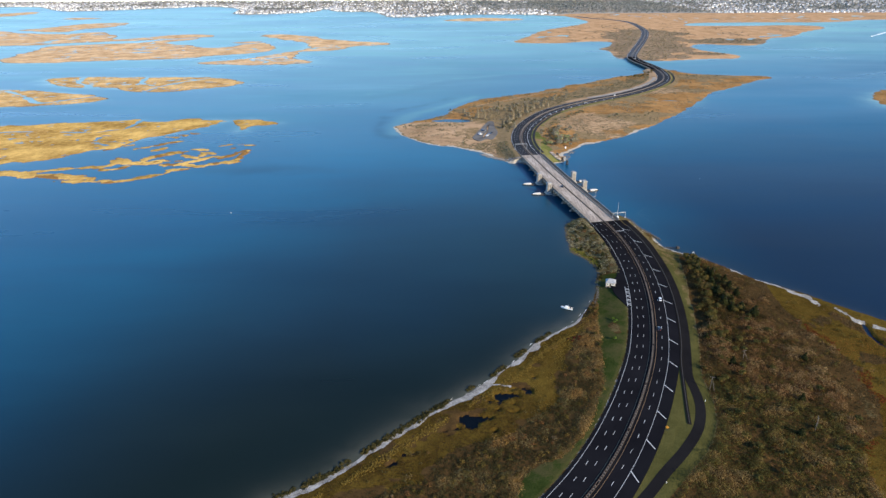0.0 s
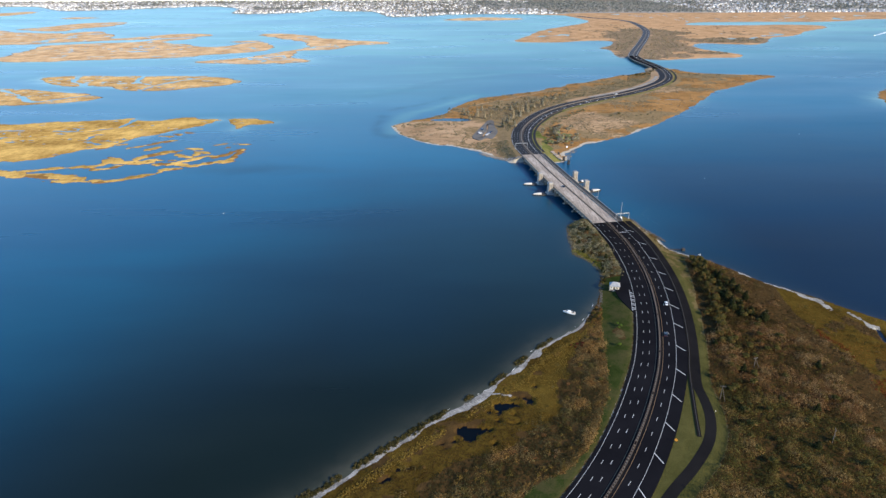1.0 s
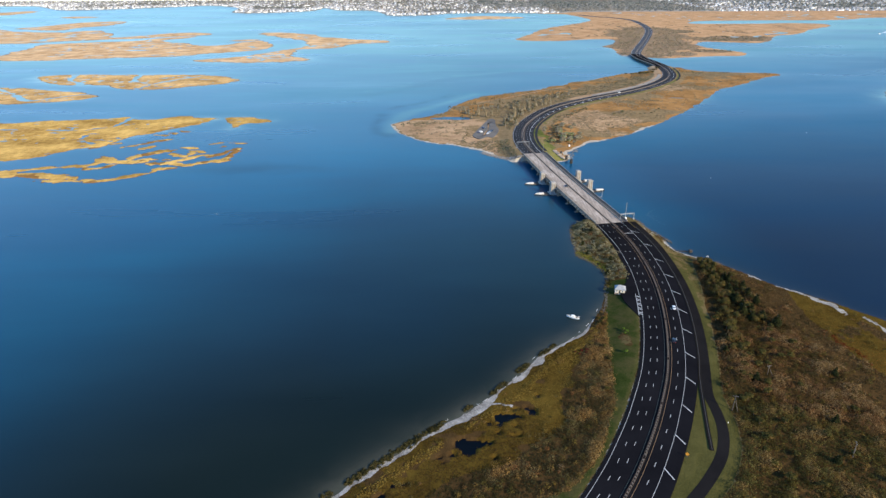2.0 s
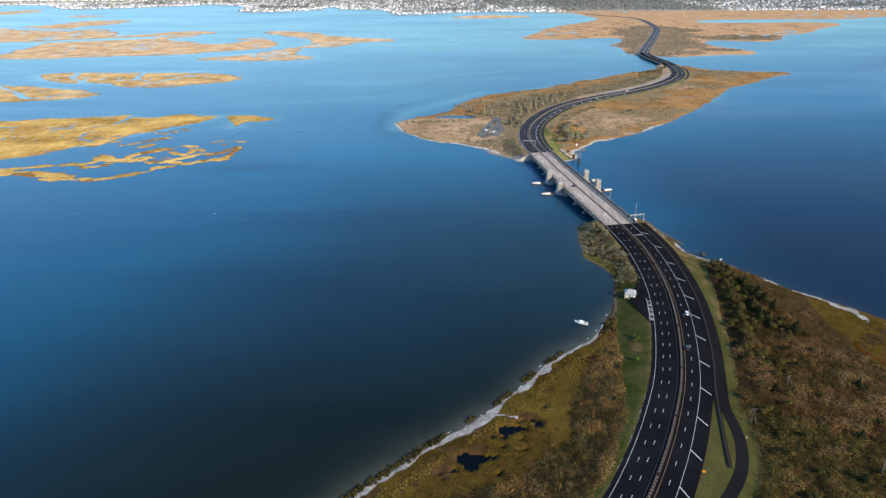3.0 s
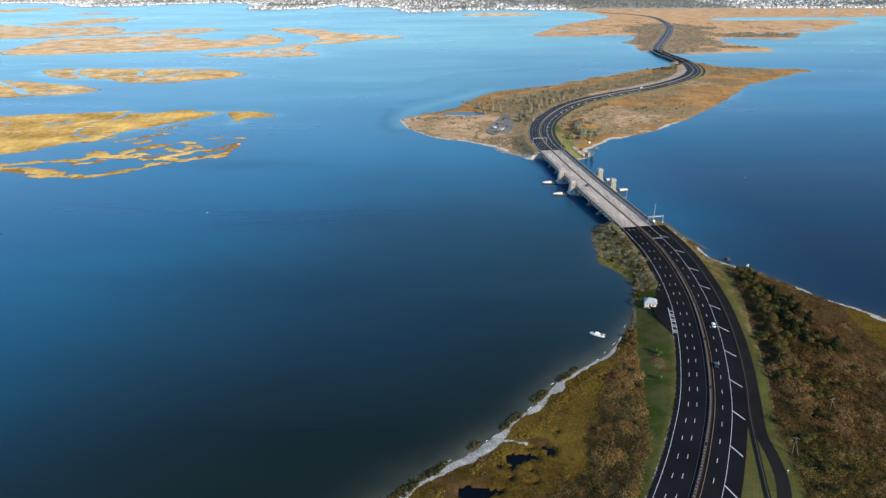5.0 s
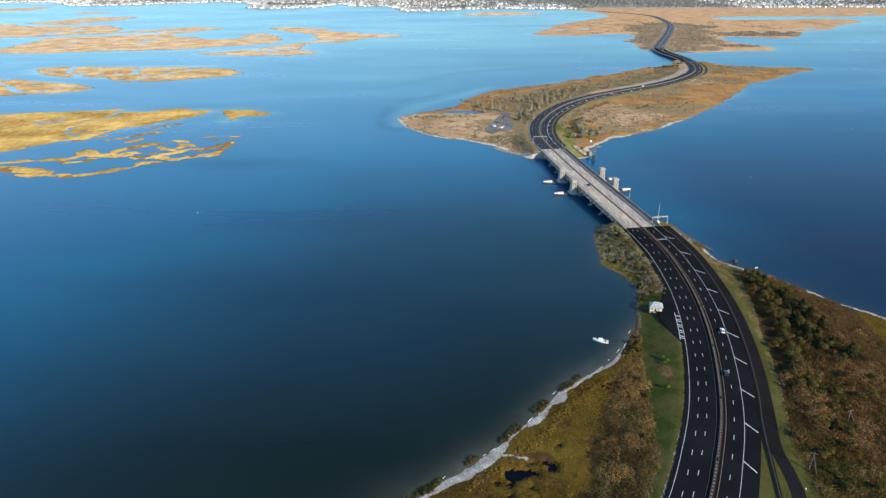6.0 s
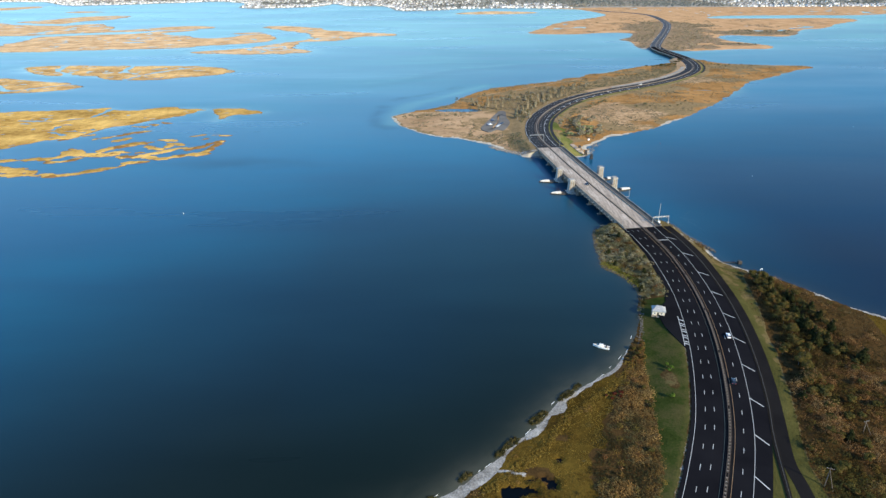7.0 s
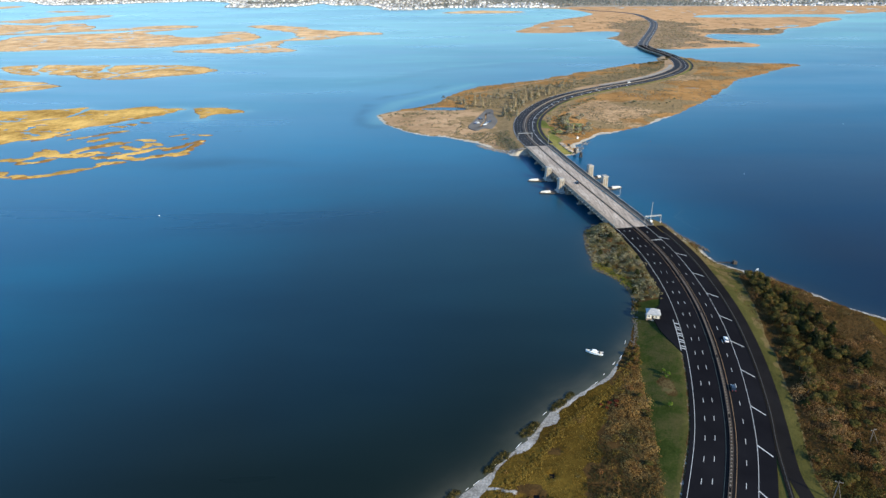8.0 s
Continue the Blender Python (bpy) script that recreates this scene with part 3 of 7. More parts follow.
def south_land(X, Y):
    wob = fbm(X, Y, 14, 4, 3)
    d = shore(X, Y, COAST_SOUTH) + wob * 2.6
    off, k = beside(X, Y)
    west = (off < 0) & (Y < 520)
    dpath, kp = to_line(X, Y, PATHWAY)
    z = np.where(d < 0, d * 0.12, np.minimum(d * 0.075, 0.75)) + smooth(8, 40, d) * 1.1
    z = z + fbm(X, Y, 9, 4, 11) * 0.22 * smooth(1, 8, d)
    pond, mud = np.zeros(X.shape), np.zeros(X.shape)
    for px, py, ra, rb in PONDS:
        e = np.hypot((X - px) / ra, (Y - py) / rb) + fbm(X, Y, 4.2, 4, 21) * 1.35
        pond = np.maximum(pond, smooth(1.5, 1.2, e))
        mud = np.maximum(mud, smooth(3.4, 1.2, e))
    z = z * (1 - pond) - 0.35 * pond
    creek = smooth(2.6, 1.2, to_line(X, Y, spline([(273, 341), (269, 326), (271, 312), (284, 292), (300, 280)], 2.0))[0] + wob)
    z = z * (1 - creek) - 0.35 * creek
    bank = smooth(34, 17.5, np.abs(off)) * (k < I_BRIDGE0 + 6)
    z = z * (1 - bank) + (ROAD[k, 2] - 0.28) * bank
    pb = smooth(9, 3.4, dpath)
    level = np.interp(PATHWAY[kp, 1], [0, 300, 425, 511], [2.55, 2.6, 2.9, 5.0])
    z = z * (1 - pb) + level * pb
    z = np.where(np.abs(off) < 15.0, np.minimum(z, ROAD[k, 2] - 0.3), z)
    # cover
    n = fbm(X, Y, 22, 4, 5)
    rocky = smooth(352, 372, Y) * west
    ragged = fbm(X, Y, 5, 3, 32)
    strip = np.interp(X, BEACH_X, BEACH_W)
    sand = smooth(strip + 1.1, strip - 0.6, d + 1.1 * ragged + 1.3 * n) * west * (1 - rocky)
    spur = to_line(X, Y, spline([(24, 277), (28.5, 279), (33, 278), (37, 277)], 1.0))[0]
    sand = np.maximum(sand, smooth(1.5, 0.5, spur + 0.8 * ragged) * 0.7)
    sand = np.maximum(sand, smooth(2.4, 1.2, d - 1.0 - 2.0 * n) * (~west) * (Y > 425) * smooth(-0.2, 0.2, fbm(X, Y, 30, 3, 31)))
    for half, line in EAST_SAND:
        sand = np.maximum(sand, smooth(half + 0.9, half - 0.9, to_line(X, Y, spline(line, 2.0))[0] + 3.2 * ragged + 2.0 * n) * (~west))
    lawn = ((off < -15.6) & (off > -60) & (X > np.interp(Y, LAWN_EDGE_Y, LAWN_EDGE_X) + 2.0 * fbm(X, Y, 12, 3, 7)) & (Y < 412)) * 1.0
    lawn = np.maximum(lawn, (off > 15) * (Y < 330) * smooth(8.5, 6.5, dpath + 1.2 * n))
    lawn = np.maximum(lawn, (off > 15) * (off < 48) * (X < np.interp(Y, PATHWAY[:, 1], PATHWAY[:, 0])) * (Y < 300) * (Y > 158))
    lawn = np.maximum(lawn, smooth(25.0, 24.0, off + 1.2 * n) * (off > 21) * (Y > 290) * (Y < 420) * 0.9)
    bare = smooth(0.16, 0.34, fbm(X * 0.8, Y, 11, 3, 44))
    marsh = west * smooth(2, -2, X - np.interp(Y, SCRUB_EDGE_Y, SCRUB_EDGE_X) - 6 * ragged) * smooth(0.6, 2.6, d) * (Y < 345) * (1 - 0.6 * bare)
    marsh = np.maximum(marsh, smooth(-1.5, 3, X - np.interp(Y, SALT_EDGE_Y, SALT_EDGE_X) - 8 * n) * (off > 20) * (Y < 428) * (1 - 0.8 * smooth(0.2, 0.4, fbm(X, Y * 0.8, 12, 3, 45))))
    heath_x = np.interp(Y, HEATH_Y, HEATH_X) + 9 * n
    tan = smooth(-4, 4, X - heath_x) * (off > 20) * (0.22 + 0.5 * n)
    strip = (off > 21) * smooth(1.5, -1.0, X - np.interp(Y, DITCH_Y, DITCH_X) + 2.8 + 1.5 * n) * (Y > 300)
    tan = np.maximum(tan, strip * (1.0 + 0.4 * ragged))
    lawn = np.maximum(lawn, strip * (0.60 + 0.5 * ragged) * (Y < 455))
    tan = np.maximum(tan, (off > 15) * (off < 60) * (lawn > 0.2) * (Y < 330) * 0.95)
    tan = tan * (1 - 0.8 * (marsh > 0.3) * (off > 20))
    tan = np.maximum(tan, west * (off < -16) * smooth(408, 420, Y) * (0.65 + 0.6 * ragged))
    scrape = smooth(1.2, 0.7, np.hypot((X - 110) / 3.6, (Y - 334) / 8) + 0.7 * ragged)
    lawn = lawn * (1 - 0.6 * scrape)
    tan = np.maximum(tan, 0.5 * scrape)
    tan = np.maximum(tan, (off < -14.6) * (off > -17.2) * 0.75)
    tan = np.maximum(tan, (Y > 448) * (off > 15) * (0.8 + 0.4 * ragged))
    sand = np.maximum(sand, smooth(2.4, 0.8, np.abs(off - 23.6) + 1.6 * ragged) * (Y > 478) * (Y < 522) * 0.45)
    sand = np.maximum(sand, (off < -14.8) * (off > -15.9 - 0.5 * ragged) * (Y < 376) * 0.46)
    return z, (sand, lawn * (1 - sand), marsh * (1 - sand) * (1 - lawn) * (1 - 0.4 * mud), tan * (1 - sand))


sheet("ground_south", lines(-95, 330, 1.4, -1400, 1400), lines(150, 545, 1.4, -700, 560, 1.25), south_land, M_GROUND,
      "low scrub-covered land with sandy shores, marsh grass and mown verges")


def cape_land(X, Y):
    n = fbm(X, Y, 40, 4, 8)
    off, k = beside(X, Y)
    d = shore(X, Y, COAST_CAPE) + fbm(X, Y, 26, 5, 4) * (7.5 + 7 * smooth(925, 960, Y) * smooth(0, -20, off))
    z = np.where(d < 0, d * 0.06, np.minimum(d * 0.06, 0.9)) + smooth(10, 60, d) * 1.0 + fbm(X, Y, 25, 3, 12) * 0.3 * smooth(3, 12, d)
    pond = smooth(1.2, 0.8, np.hypot((X - 16) / 34, (Y - 948) / 13) + fbm(X, Y, 16, 3, 41) * 0.4)
    pond = np.maximum(pond, smooth(1.2, 0.8, np.hypot((X - 404) / 24, (Y - 1104) / 9) + fbm(X, Y, 18, 3, 42) * 0.6))
    z = z * (1 - pond) - 0.4 * pond
    bank = smooth(34, 16, np.abs(off)) * (k > I_BRIDGE1 - 6) * (k < I_TRESTLE0 + 8)
    z = z * (1 - bank) + (ROAD[k, 2] - 0.3) * bank
    west = off < 0
    sand = smooth(5.0, 2.5, d - 3.5 * n) * (west * (Y < 935) + (~west) * smooth(-0.25, 0.1, n) * (Y < 900))
    tan = west * smooth(90, 60, X + 8 * n) * (Y < 935) * smooth(2, 8, d) * (0.45 + 0.5 * smooth(-0.2, 0.3, fbm(X, Y, 22, 4, 16)))
    pink = smooth(1.25, 0.75, np.hypot((X - 225) / 62, (Y - 925) / 85) + 0.5 * fbm(X, Y, 40, 4, 15))
    upper = smooth(1.2, 0.8, np.hypot((X - 390) / 95, (Y - 1205) / 38) + 0.6 * fbm(X, Y, 45, 4, 26))
    tan = np.maximum(tan, (~west) * np.clip(0.52 * np.maximum(pink, upper), 0, 0.85))
    tan = np.maximum(tan, west * (off > -30) * (Y > 1080) * 0.8)
    track = smooth(3.4, 1.6, to_line(X, Y, spline([(48, 1048), (80, 1078), (117, 1110), (180, 1174), (236, 1222)], 4.0))[0] + 1.5 * n)
    tan = np.maximum(tan, 0.75 * track)
    mottle = fbm(X, Y, 34, 5, 17)
    marsh = np.maximum(west * (Y > 930) * smooth(60, 40, d + 20 * n), (~west) * smooth(22, 40, off + 12 * n))
    dusk = np.maximum(smooth(1.3, 0.7, np.hypot((X - 300) / 60, (Y - 965) / 42) + 0.6 * n), smooth(1.3, 0.7, np.hypot((X - 560) / 120, (Y - 1370) / 38) + 0.5 * n))
    marsh = marsh * (1 - 0.75 * smooth(0.10, 0.30, mottle)) * (1 - 0.7 * dusk)
    reach = 14 * smooth(890, 820, Y) + 5 * fbm(X, Y, 18, 3, 28)
    lawn = (~west) * smooth(25 + reach, 20 + reach, off + 12 * n) * (Y < 905) * (0.35 + 0.55 * smooth(-0.25, 0.1, fbm(X, Y, 13, 4, 55)))
    lawn = np.maximum(lawn, (~west) * smooth(24, 21, off) * (off > 16) * (Y > 905) * (Y < 1440) * 0.6)
    return z, (sand, lawn, marsh * (1 - tan), np.maximum(tan, 0.55 * lawn))


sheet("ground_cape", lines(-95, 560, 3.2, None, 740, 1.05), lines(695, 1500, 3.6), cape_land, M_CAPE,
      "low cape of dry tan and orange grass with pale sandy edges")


def far_land(X, Y):
    n = fbm(X, Y, 120, 4, 18)
    d = shore(X, Y, COAST_FAR) + fbm(X, Y, 60, 4, 14) * 10
    off, k = beside(X, Y)
    creek = smooth(0.055, 0.02, np.abs(fbm(X, Y, 210, 3, 19))) * smooth(15, 60, d) * (np.abs(off) > 260)
    z = np.where(d < 0, d * 0.03, np.minimum(d * 0.03, 0.9)) + smooth(20, 150, d) * 0.6 - creek * 1.9
    bank = smooth(40, 18, np.abs(off)) * (k > I_TRESTLE1 - 8)
    z = z * (1 - bank) + (ROAD[k, 2] - 0.3) * bank
    scrub = smooth(180, 45, np.abs(off) + 110 * n + 60 * fbm(X, Y, 45, 4, 25)) * smooth(2750, 2450, Y)
    dark = smooth(1.2, 0.8, np.hypot((X - 970) / 165, (Y - 2130) / 85) + 0.5 * n)
    dark = np.maximum(dark, smooth(1.2, 0.8, np.hypot((X - 745) / 60, (Y - 1790) / 34) + 0.5 * n))
    marsh = (1 - np.maximum(scrub, dark)) * (1 - 0.5 * smooth(0.15, 0.4, fbm(X, Y, 90, 5, 27)))
    tan = scrub * smooth(0.1, 0.3, fbm(X, Y, 50, 4, 22)) * 0.5
    sand = smooth(9, 4, d) * smooth(0.05, 0.25, fbm(X, Y, 240, 2, 24))
    return z, (sand, 0.0, marsh, tan)


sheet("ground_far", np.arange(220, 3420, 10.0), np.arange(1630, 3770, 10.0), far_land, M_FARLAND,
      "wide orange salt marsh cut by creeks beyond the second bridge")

# ---- marsh islands in the bay ----
NEAR_WEST_OUTLINE = [(-1000, 900), (-849, 909), (-752, 915), (-676, 929), (-632, 928), (-595, 939), (-558, 950), (-517, 957), (-476, 967), (-463, 952),
    (-426, 956), (-397, 968), (-369, 963), (-345, 957), (-346, 936), (-358, 909), (-381, 880), (-397, 860), (-418, 835), (-433, 816), (-441, 790),
    (-465, 776), (-487, 750), (-519, 722), (-604, 698), (-1000, 680)]
NEAR_TAIL_OUTLINE = [(-324, 958), (-306, 963), (-282, 959), (-255, 938), (-269, 921), (-289, 918), (-295, 889), (-306, 915), (-319, 936)]
LONG_BAR_OUTLINE = [(-868, 1369), (-848, 1400), (-763, 1406), (-610, 1403), (-505, 1392), (-426, 1336), (-434, 1286), (-490, 1246), (-553, 1210),
    (-615, 1223), (-683, 1271), (-753, 1272), (-814, 1308)]
LOW_BAR_OUTLINE = [(-1150, 1270), (-961, 1257), (-883, 1242), (-810, 1234), (-710, 1194), (-635, 1163), (-618, 1141), (-657, 1098), (-706, 1079),
    (-769, 1070), (-815, 1052), (-1100, 1020)]
BENT_ISLE_OUTLINE = [(-1180, 1711), (-1219, 1825), (-1221, 1908), (-1260, 2032), (-1169, 2096), (-1044, 2144), (-912, 2294), (-874, 2272),
    (-917, 2158), (-776, 2032), (-680, 2012), (-638, 2112), (-591, 2146), (-536, 2040), (-517, 1929), (-561, 1845), (-642, 1794), (-740, 1722),
    (-878, 1691), (-1034, 1650), (-1109, 1652)]
HOOK_ISLE_OUTLINE = [(-666, 2392), (-631, 2460), (-482, 2363), (-378, 2234), (-173, 2113), (-256, 2030), (-311, 1923), (-405, 1882), (-401, 1787),
    (-406, 1737), (-336, 1653), (-366, 1621), (-476, 1603), (-578, 1605), (-630, 1639), (-551, 1705), (-484, 1802), (-455, 1883), (-417, 1941),
    (-428, 2070), (-485, 2180), (-592, 2303)]
GREAT_WEST_OUTLINE = [(-2300, 2640), (-1964, 2668), (-1802, 2635), (-1657, 2551), (-1551, 2522), (-1433, 2469), (-1397, 2565), (-1292, 2511),
    (-1158, 2303), (-1074, 2342), (-981, 2474), (-847, 2399), (-920, 2315), (-1037, 2258), (-1139, 2223), (-1227, 2169), (-1311, 2118),
    (-1429, 2070), (-1518, 2040), (-1900, 1980)]
NORTH_WEST_OUTLINE = [(-1747, 2686), (-1709, 2830), (-1664, 3023), (-1510, 3087), (-1453, 2979), (-1456, 2818), (-1508, 2732), (-1527, 2597),
    (-1660, 2629)]
OUTER_WEST_OUTLINE = [(-2900, 3700), (-2613, 3865), (-2551, 4034), (-2441, 3967), (-2405, 3745), (-2436, 3596), (-2700, 3480)]
SPECK_OUTLINE = [(-1976, 3388), (-1934, 3474), (-1787, 3422), (-1861, 3339)]
FLAT_NORTH_OUTLINE = [(7, 3159), (78, 3276), (196, 3356), (403, 3259), (321, 3143), (129, 3115)]
EAST_POINT_OUTLINE = [(792, 1135), (838, 1193), (860, 1205), (960, 1216), (900, 1080), (773, 1042), (762, 1056), (763, 1082)]
CREEK_MOUTH_OUTLINE = [(-700, 2150), (-640, 2190), (-600, 2160), (-660, 2130)]
ISLANDS = [NEAR_WEST_OUTLINE, LONG_BAR_OUTLINE, LOW_BAR_OUTLINE, BENT_ISLE_OUTLINE, HOOK_ISLE_OUTLINE, GREAT_WEST_OUTLINE,
           NORTH_WEST_OUTLINE, OUTER_WEST_OUTLINE, SPECK_OUTLINE, FLAT_NORTH_OUTLINE, EAST_POINT_OUTLINE, CREEK_MOUTH_OUTLINE, NEAR_TAIL_OUTLINE]


CREEKS = {1: [[(-475, 975), (-471, 934), (-473, 901), (-493, 890), (-508, 880), (-560, 884)], [(-484, 850), (-475, 824), (-452, 806)], [(-660, 875), (-631, 886), (-600, 884)]],
          2: [[(-800, 1400), (-775, 1335), (-734, 1291), (-700, 1230)], [(-505, 1400), (-569, 1301), (-586, 1200)], [(-660, 1420), (-640, 1330), (-600, 1290)]],
          3: [[(-860, 1230), (-784, 1165), (-721, 1104), (-688, 1135), (-650, 1170)], [(-950, 1270), (-900, 1150), (-840, 1080)]]}


def island(index, outline):
    p = np.array(outline, float)
    span = np.ptp(p, axis=0)
    size = span.min()
    step = float(np.clip(p[:, 1].mean() / 420, 1.8, 12.0))
    coast = spline(outline, step * 1.5, True)
    far = float(np.clip(p[:, 1].mean() / 900, 1, 3))

    def height(X, Y):
        n = fbm(X, Y, size * 0.30, 4, 50 + index)
        d = shore(X, Y, coast) + fbm(X, Y, size * 0.14, 5, 70 + index) * size * 0.05 + fbm(X, Y, 11 * far, 4, 60 + index) * 5.0 * far
        creek = smooth(0.022, 0.008, np.abs(fbm(X, Y * 1.7, size * 0.55 + 25, 4, 90 + index))) * smooth(step, 12 * far, d) * (index not in (1, 13))
        thin = smooth(0.030, 0.012, np.abs(fbm(X, Y * 2.0, 60 * far, 3, 95 + index))) * (n > -0.02) * smooth(step, 9 * far, d)
        if index in (2, 3):
            thin = np.maximum(thin, smooth(0.060, 0.025, np.abs(fbm(X, Y * 1.8, 34, 3, 97 + index))) * smooth(-0.12, 0.1, n) * smooth(step, 9, d))
        for line in CREEKS.get(index, ()):
            creek = np.maximum(creek, smooth(4.2 * far, 2.0 * far, to_line(X, Y, spline(line, step))[0] + fbm(X, Y, 14 * far, 3, 140 + index) * 5 * far))
        pools = smooth(0.50, 0.60, fbm(X, Y * 2.4, 24 * far, 3, 110 + index)) * smooth(step, 10 * far, d)
        z = np.where(d < 0, np.maximum(d * 0.08, -3), np.minimum(d * 0.12, 0.55)) + 0.12 * n - 1.5 * np.maximum(np.maximum(creek, thin), pools)
        grass = smooth(0.0, 1.8 * far, d) * (1 - 0.22 * smooth(0.12, 0.42, fbm(X, Y * 1.6, 30 * far, 4, 120 + index)))
        return z, (0.0, 0.0, grass, smooth(0.25, 0.5, n) * 0.5)

    lo, hi = p.min(0) - 6 * step, p.max(0) + 6 * step
    # Farther islands take the palettes with haze in their colour.
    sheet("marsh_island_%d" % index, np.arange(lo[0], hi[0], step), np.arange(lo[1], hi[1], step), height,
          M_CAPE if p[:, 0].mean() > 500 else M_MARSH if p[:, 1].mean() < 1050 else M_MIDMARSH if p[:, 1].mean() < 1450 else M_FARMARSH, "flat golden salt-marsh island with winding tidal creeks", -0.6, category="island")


# long thin strands of marsh left standing in the shallows: half-width, then the line
STRANDS_SOUTH = [
    (10.0, [(-1000, 668), (-636, 672), (-572, 673), (-510, 677), (-468, 672), (-440, 669), (-410, 661)]),
    (7.0, [(-477, 687), (-454, 694), (-438, 700), (-422, 703)]),
    (4.8, [(-406, 665), (-383, 652), (-365, 648), (-353, 654), (-340, 662), (-334, 668)]),
    (4.4, [(-431, 653), (-398, 650), (-365, 648)]),
    (6.6, [(-1000, 700), (-648, 687), (-554, 684), (-488, 683)]),
    (4.0, [(-303, 696), (-318, 690), (-320, 677), (-332, 672)]),
    (9.0, [(-403, 731), (-385, 723), (-368, 723), (-350, 725)]),
    (7.5, [(-370, 736), (-360, 754), (-343, 769)]),
    (4.4, [(-413, 700), (-406, 709), (-398, 719)]),
    (4.0, [(-402, 695), (-386, 697), (-378, 709)]),
    (4.0, [(-408, 734), (-404, 744), (-390, 733)]),
]
STRANDS_NORTH = [
    (4.0, [(-334, 769), (-324, 783), (-309, 780)]),
    (4.2, [(-327, 756), (-310, 742)]),
    (4.2, [(-303, 755), (-306, 769), (-291, 761)]),
    (4.8, [(-322, 711), (-305, 730), (-290, 747), (-272, 747), (-259, 774), (-254, 776)]),
    (5.3, [(-336, 713), (-310, 715), (-296, 706), (-274, 720), (-254, 724), (-256, 739), (-255, 765)]),
    (3.3, [(-297, 800), (-284, 808), (-257, 805)]),
    (2.9, [(-284, 780), (-276, 788)]),
    (2.6, [(-347, 730), (-322, 730)]),
    (3.3, [(-404, 787), (-388, 801), (-375, 816), (-362, 825)]),
    (2.6, [(-442, 782), (-428, 799), (-417, 807)]),
    (3.3, [(-375, 778), (-368, 789)]),
    (3.3, [(-389, 851), (-374, 847)]),
    (2.2, [(-373, 864), (-365, 857)]),
    (2.2, [(-363, 877), (-354, 870)]),
    (2.4, [(-351, 952), (-338, 952), (-323, 960)]),
]


def strand_land(X, Y):
    d = np.full(X.shape, -50.0)
    for w, line in STRANDS_SOUTH + STRANDS_NORTH:
        d = np.maximum(d, w * 0.85 + 0.4 - to_line(X, Y, spline(line, 2.0))[0])
    d = d + fbm(X * 0.6, Y, 13, 4, 130) * 4.2 + fbm(X * 0.9, Y, 6, 4, 131) * 5.5
    d = d - 3.5 * smooth(0.08, 0.02, np.abs(fbm(X * 0.5, Y, 18, 3, 133))) * smooth(2.0, 5.0, d)
    z = np.where(d < 0, np.maximum(d * 0.1, -3), np.minimum(d * 0.12, 0.5))
    n = fbm(X, Y, 30, 3, 132)
    return z, (0.0, 0.0, smooth(-0.4, 1.2, d) * smooth(-0.35, 0.1, n + 0.4 * fbm(X, Y, 9, 3, 134)), 0.0)


sheet("marsh_strands", np.arange(-760, -230, 1.5), np.arange(630, 975, 1.7), strand_land, M_MARSH, "thin broken strands of golden-brown marsh in shallow water", -0.6, category="island")


for number, outline in enumerate(ISLANDS, 1):
    island(number, outline)

# ---- mainland on the far side of the bay ----
MAINLAND = [(-9000, 9000), (-9000, 4900), (-3165, 4701), (-2820, 4597), (-2400, 4141), (-2144, 4195), (-1850, 4452), (-1637, 4640), (-1330, 4300), (-1217, 3800), (-1036, 3715),
            (-787, 3921), (-757, 4234), (-625, 3970), (-412, 3897), (-275, 3440), (-97, 3462), (55, 3598), (369, 3630), (640, 3561), (826, 3660),
            (1576, 3660), (2486, 3657), (3400, 3600), (9000, 3400), (9000, 9000)]
COAST_MAIN = spline(MAINLAND, 25, False)


def mainland(X, Y):
    d = shore(X, Y, COAST_MAIN) + fbm(X, Y, 120, 3, 61) * 14
    return np.where(d < 0, d * 0.03, np.minimum(d * 0.05, 1.6)) + smooth(100, 900, d) * 4, (0.0, 0.3, 0.15, smooth(0, 0.3, fbm(X, Y, 160, 3, 62)))


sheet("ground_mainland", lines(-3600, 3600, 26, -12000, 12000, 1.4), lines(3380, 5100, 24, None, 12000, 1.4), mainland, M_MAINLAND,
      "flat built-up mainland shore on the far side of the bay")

# ---- water, one sheet to the horizon ----
WX, WY = np.meshgrid(lines(-480, 360, 5.0, -14000, 14000, 1.09), lines(180, 1420, 5.0, -6000, 14000, 1.06))
near = (np.abs(WX) < 700) & (WY < 1700) & (WY > -200)
SHOAL = np.zeros(WX.shape)
ds = -shore(WX[near], WY[near], COAST_SOUTH)
dc = -shore(WX[near], WY[near], COAST_CAPE)
# Ponds go near black; second term darkens eastern water, offsetting sky reflection in colour.
BLACK_BODY = np.zeros(WX.shape)
BLACK_BODY[near] = smooth(-5, -8, ds) * (WX[near] < 120) + 0.45 * smooth(178, 205, WX[near]) * smooth(640, 430, WY[near])
ds = np.where(ds < -9, 600.0, ds)
dc = np.where(dc < -9, 60.0, dc)
ripples = fbm(WX[near], WY[near], 20, 4, 77)
SHOAL[near] = np.clip(np.exp(-np.clip(ds, 0, None) / (5.4 + 2.2 * ripples)) * 0.55, 0, 1) * (WX[near] < 130) * smooth(400, 350, WY[near]) + \
    0.16 * np.exp(-np.clip(ds, 0, None) / 5) + 0.14 * np.exp(-np.clip(dc, 0, None) / (6 + 3 * ripples))
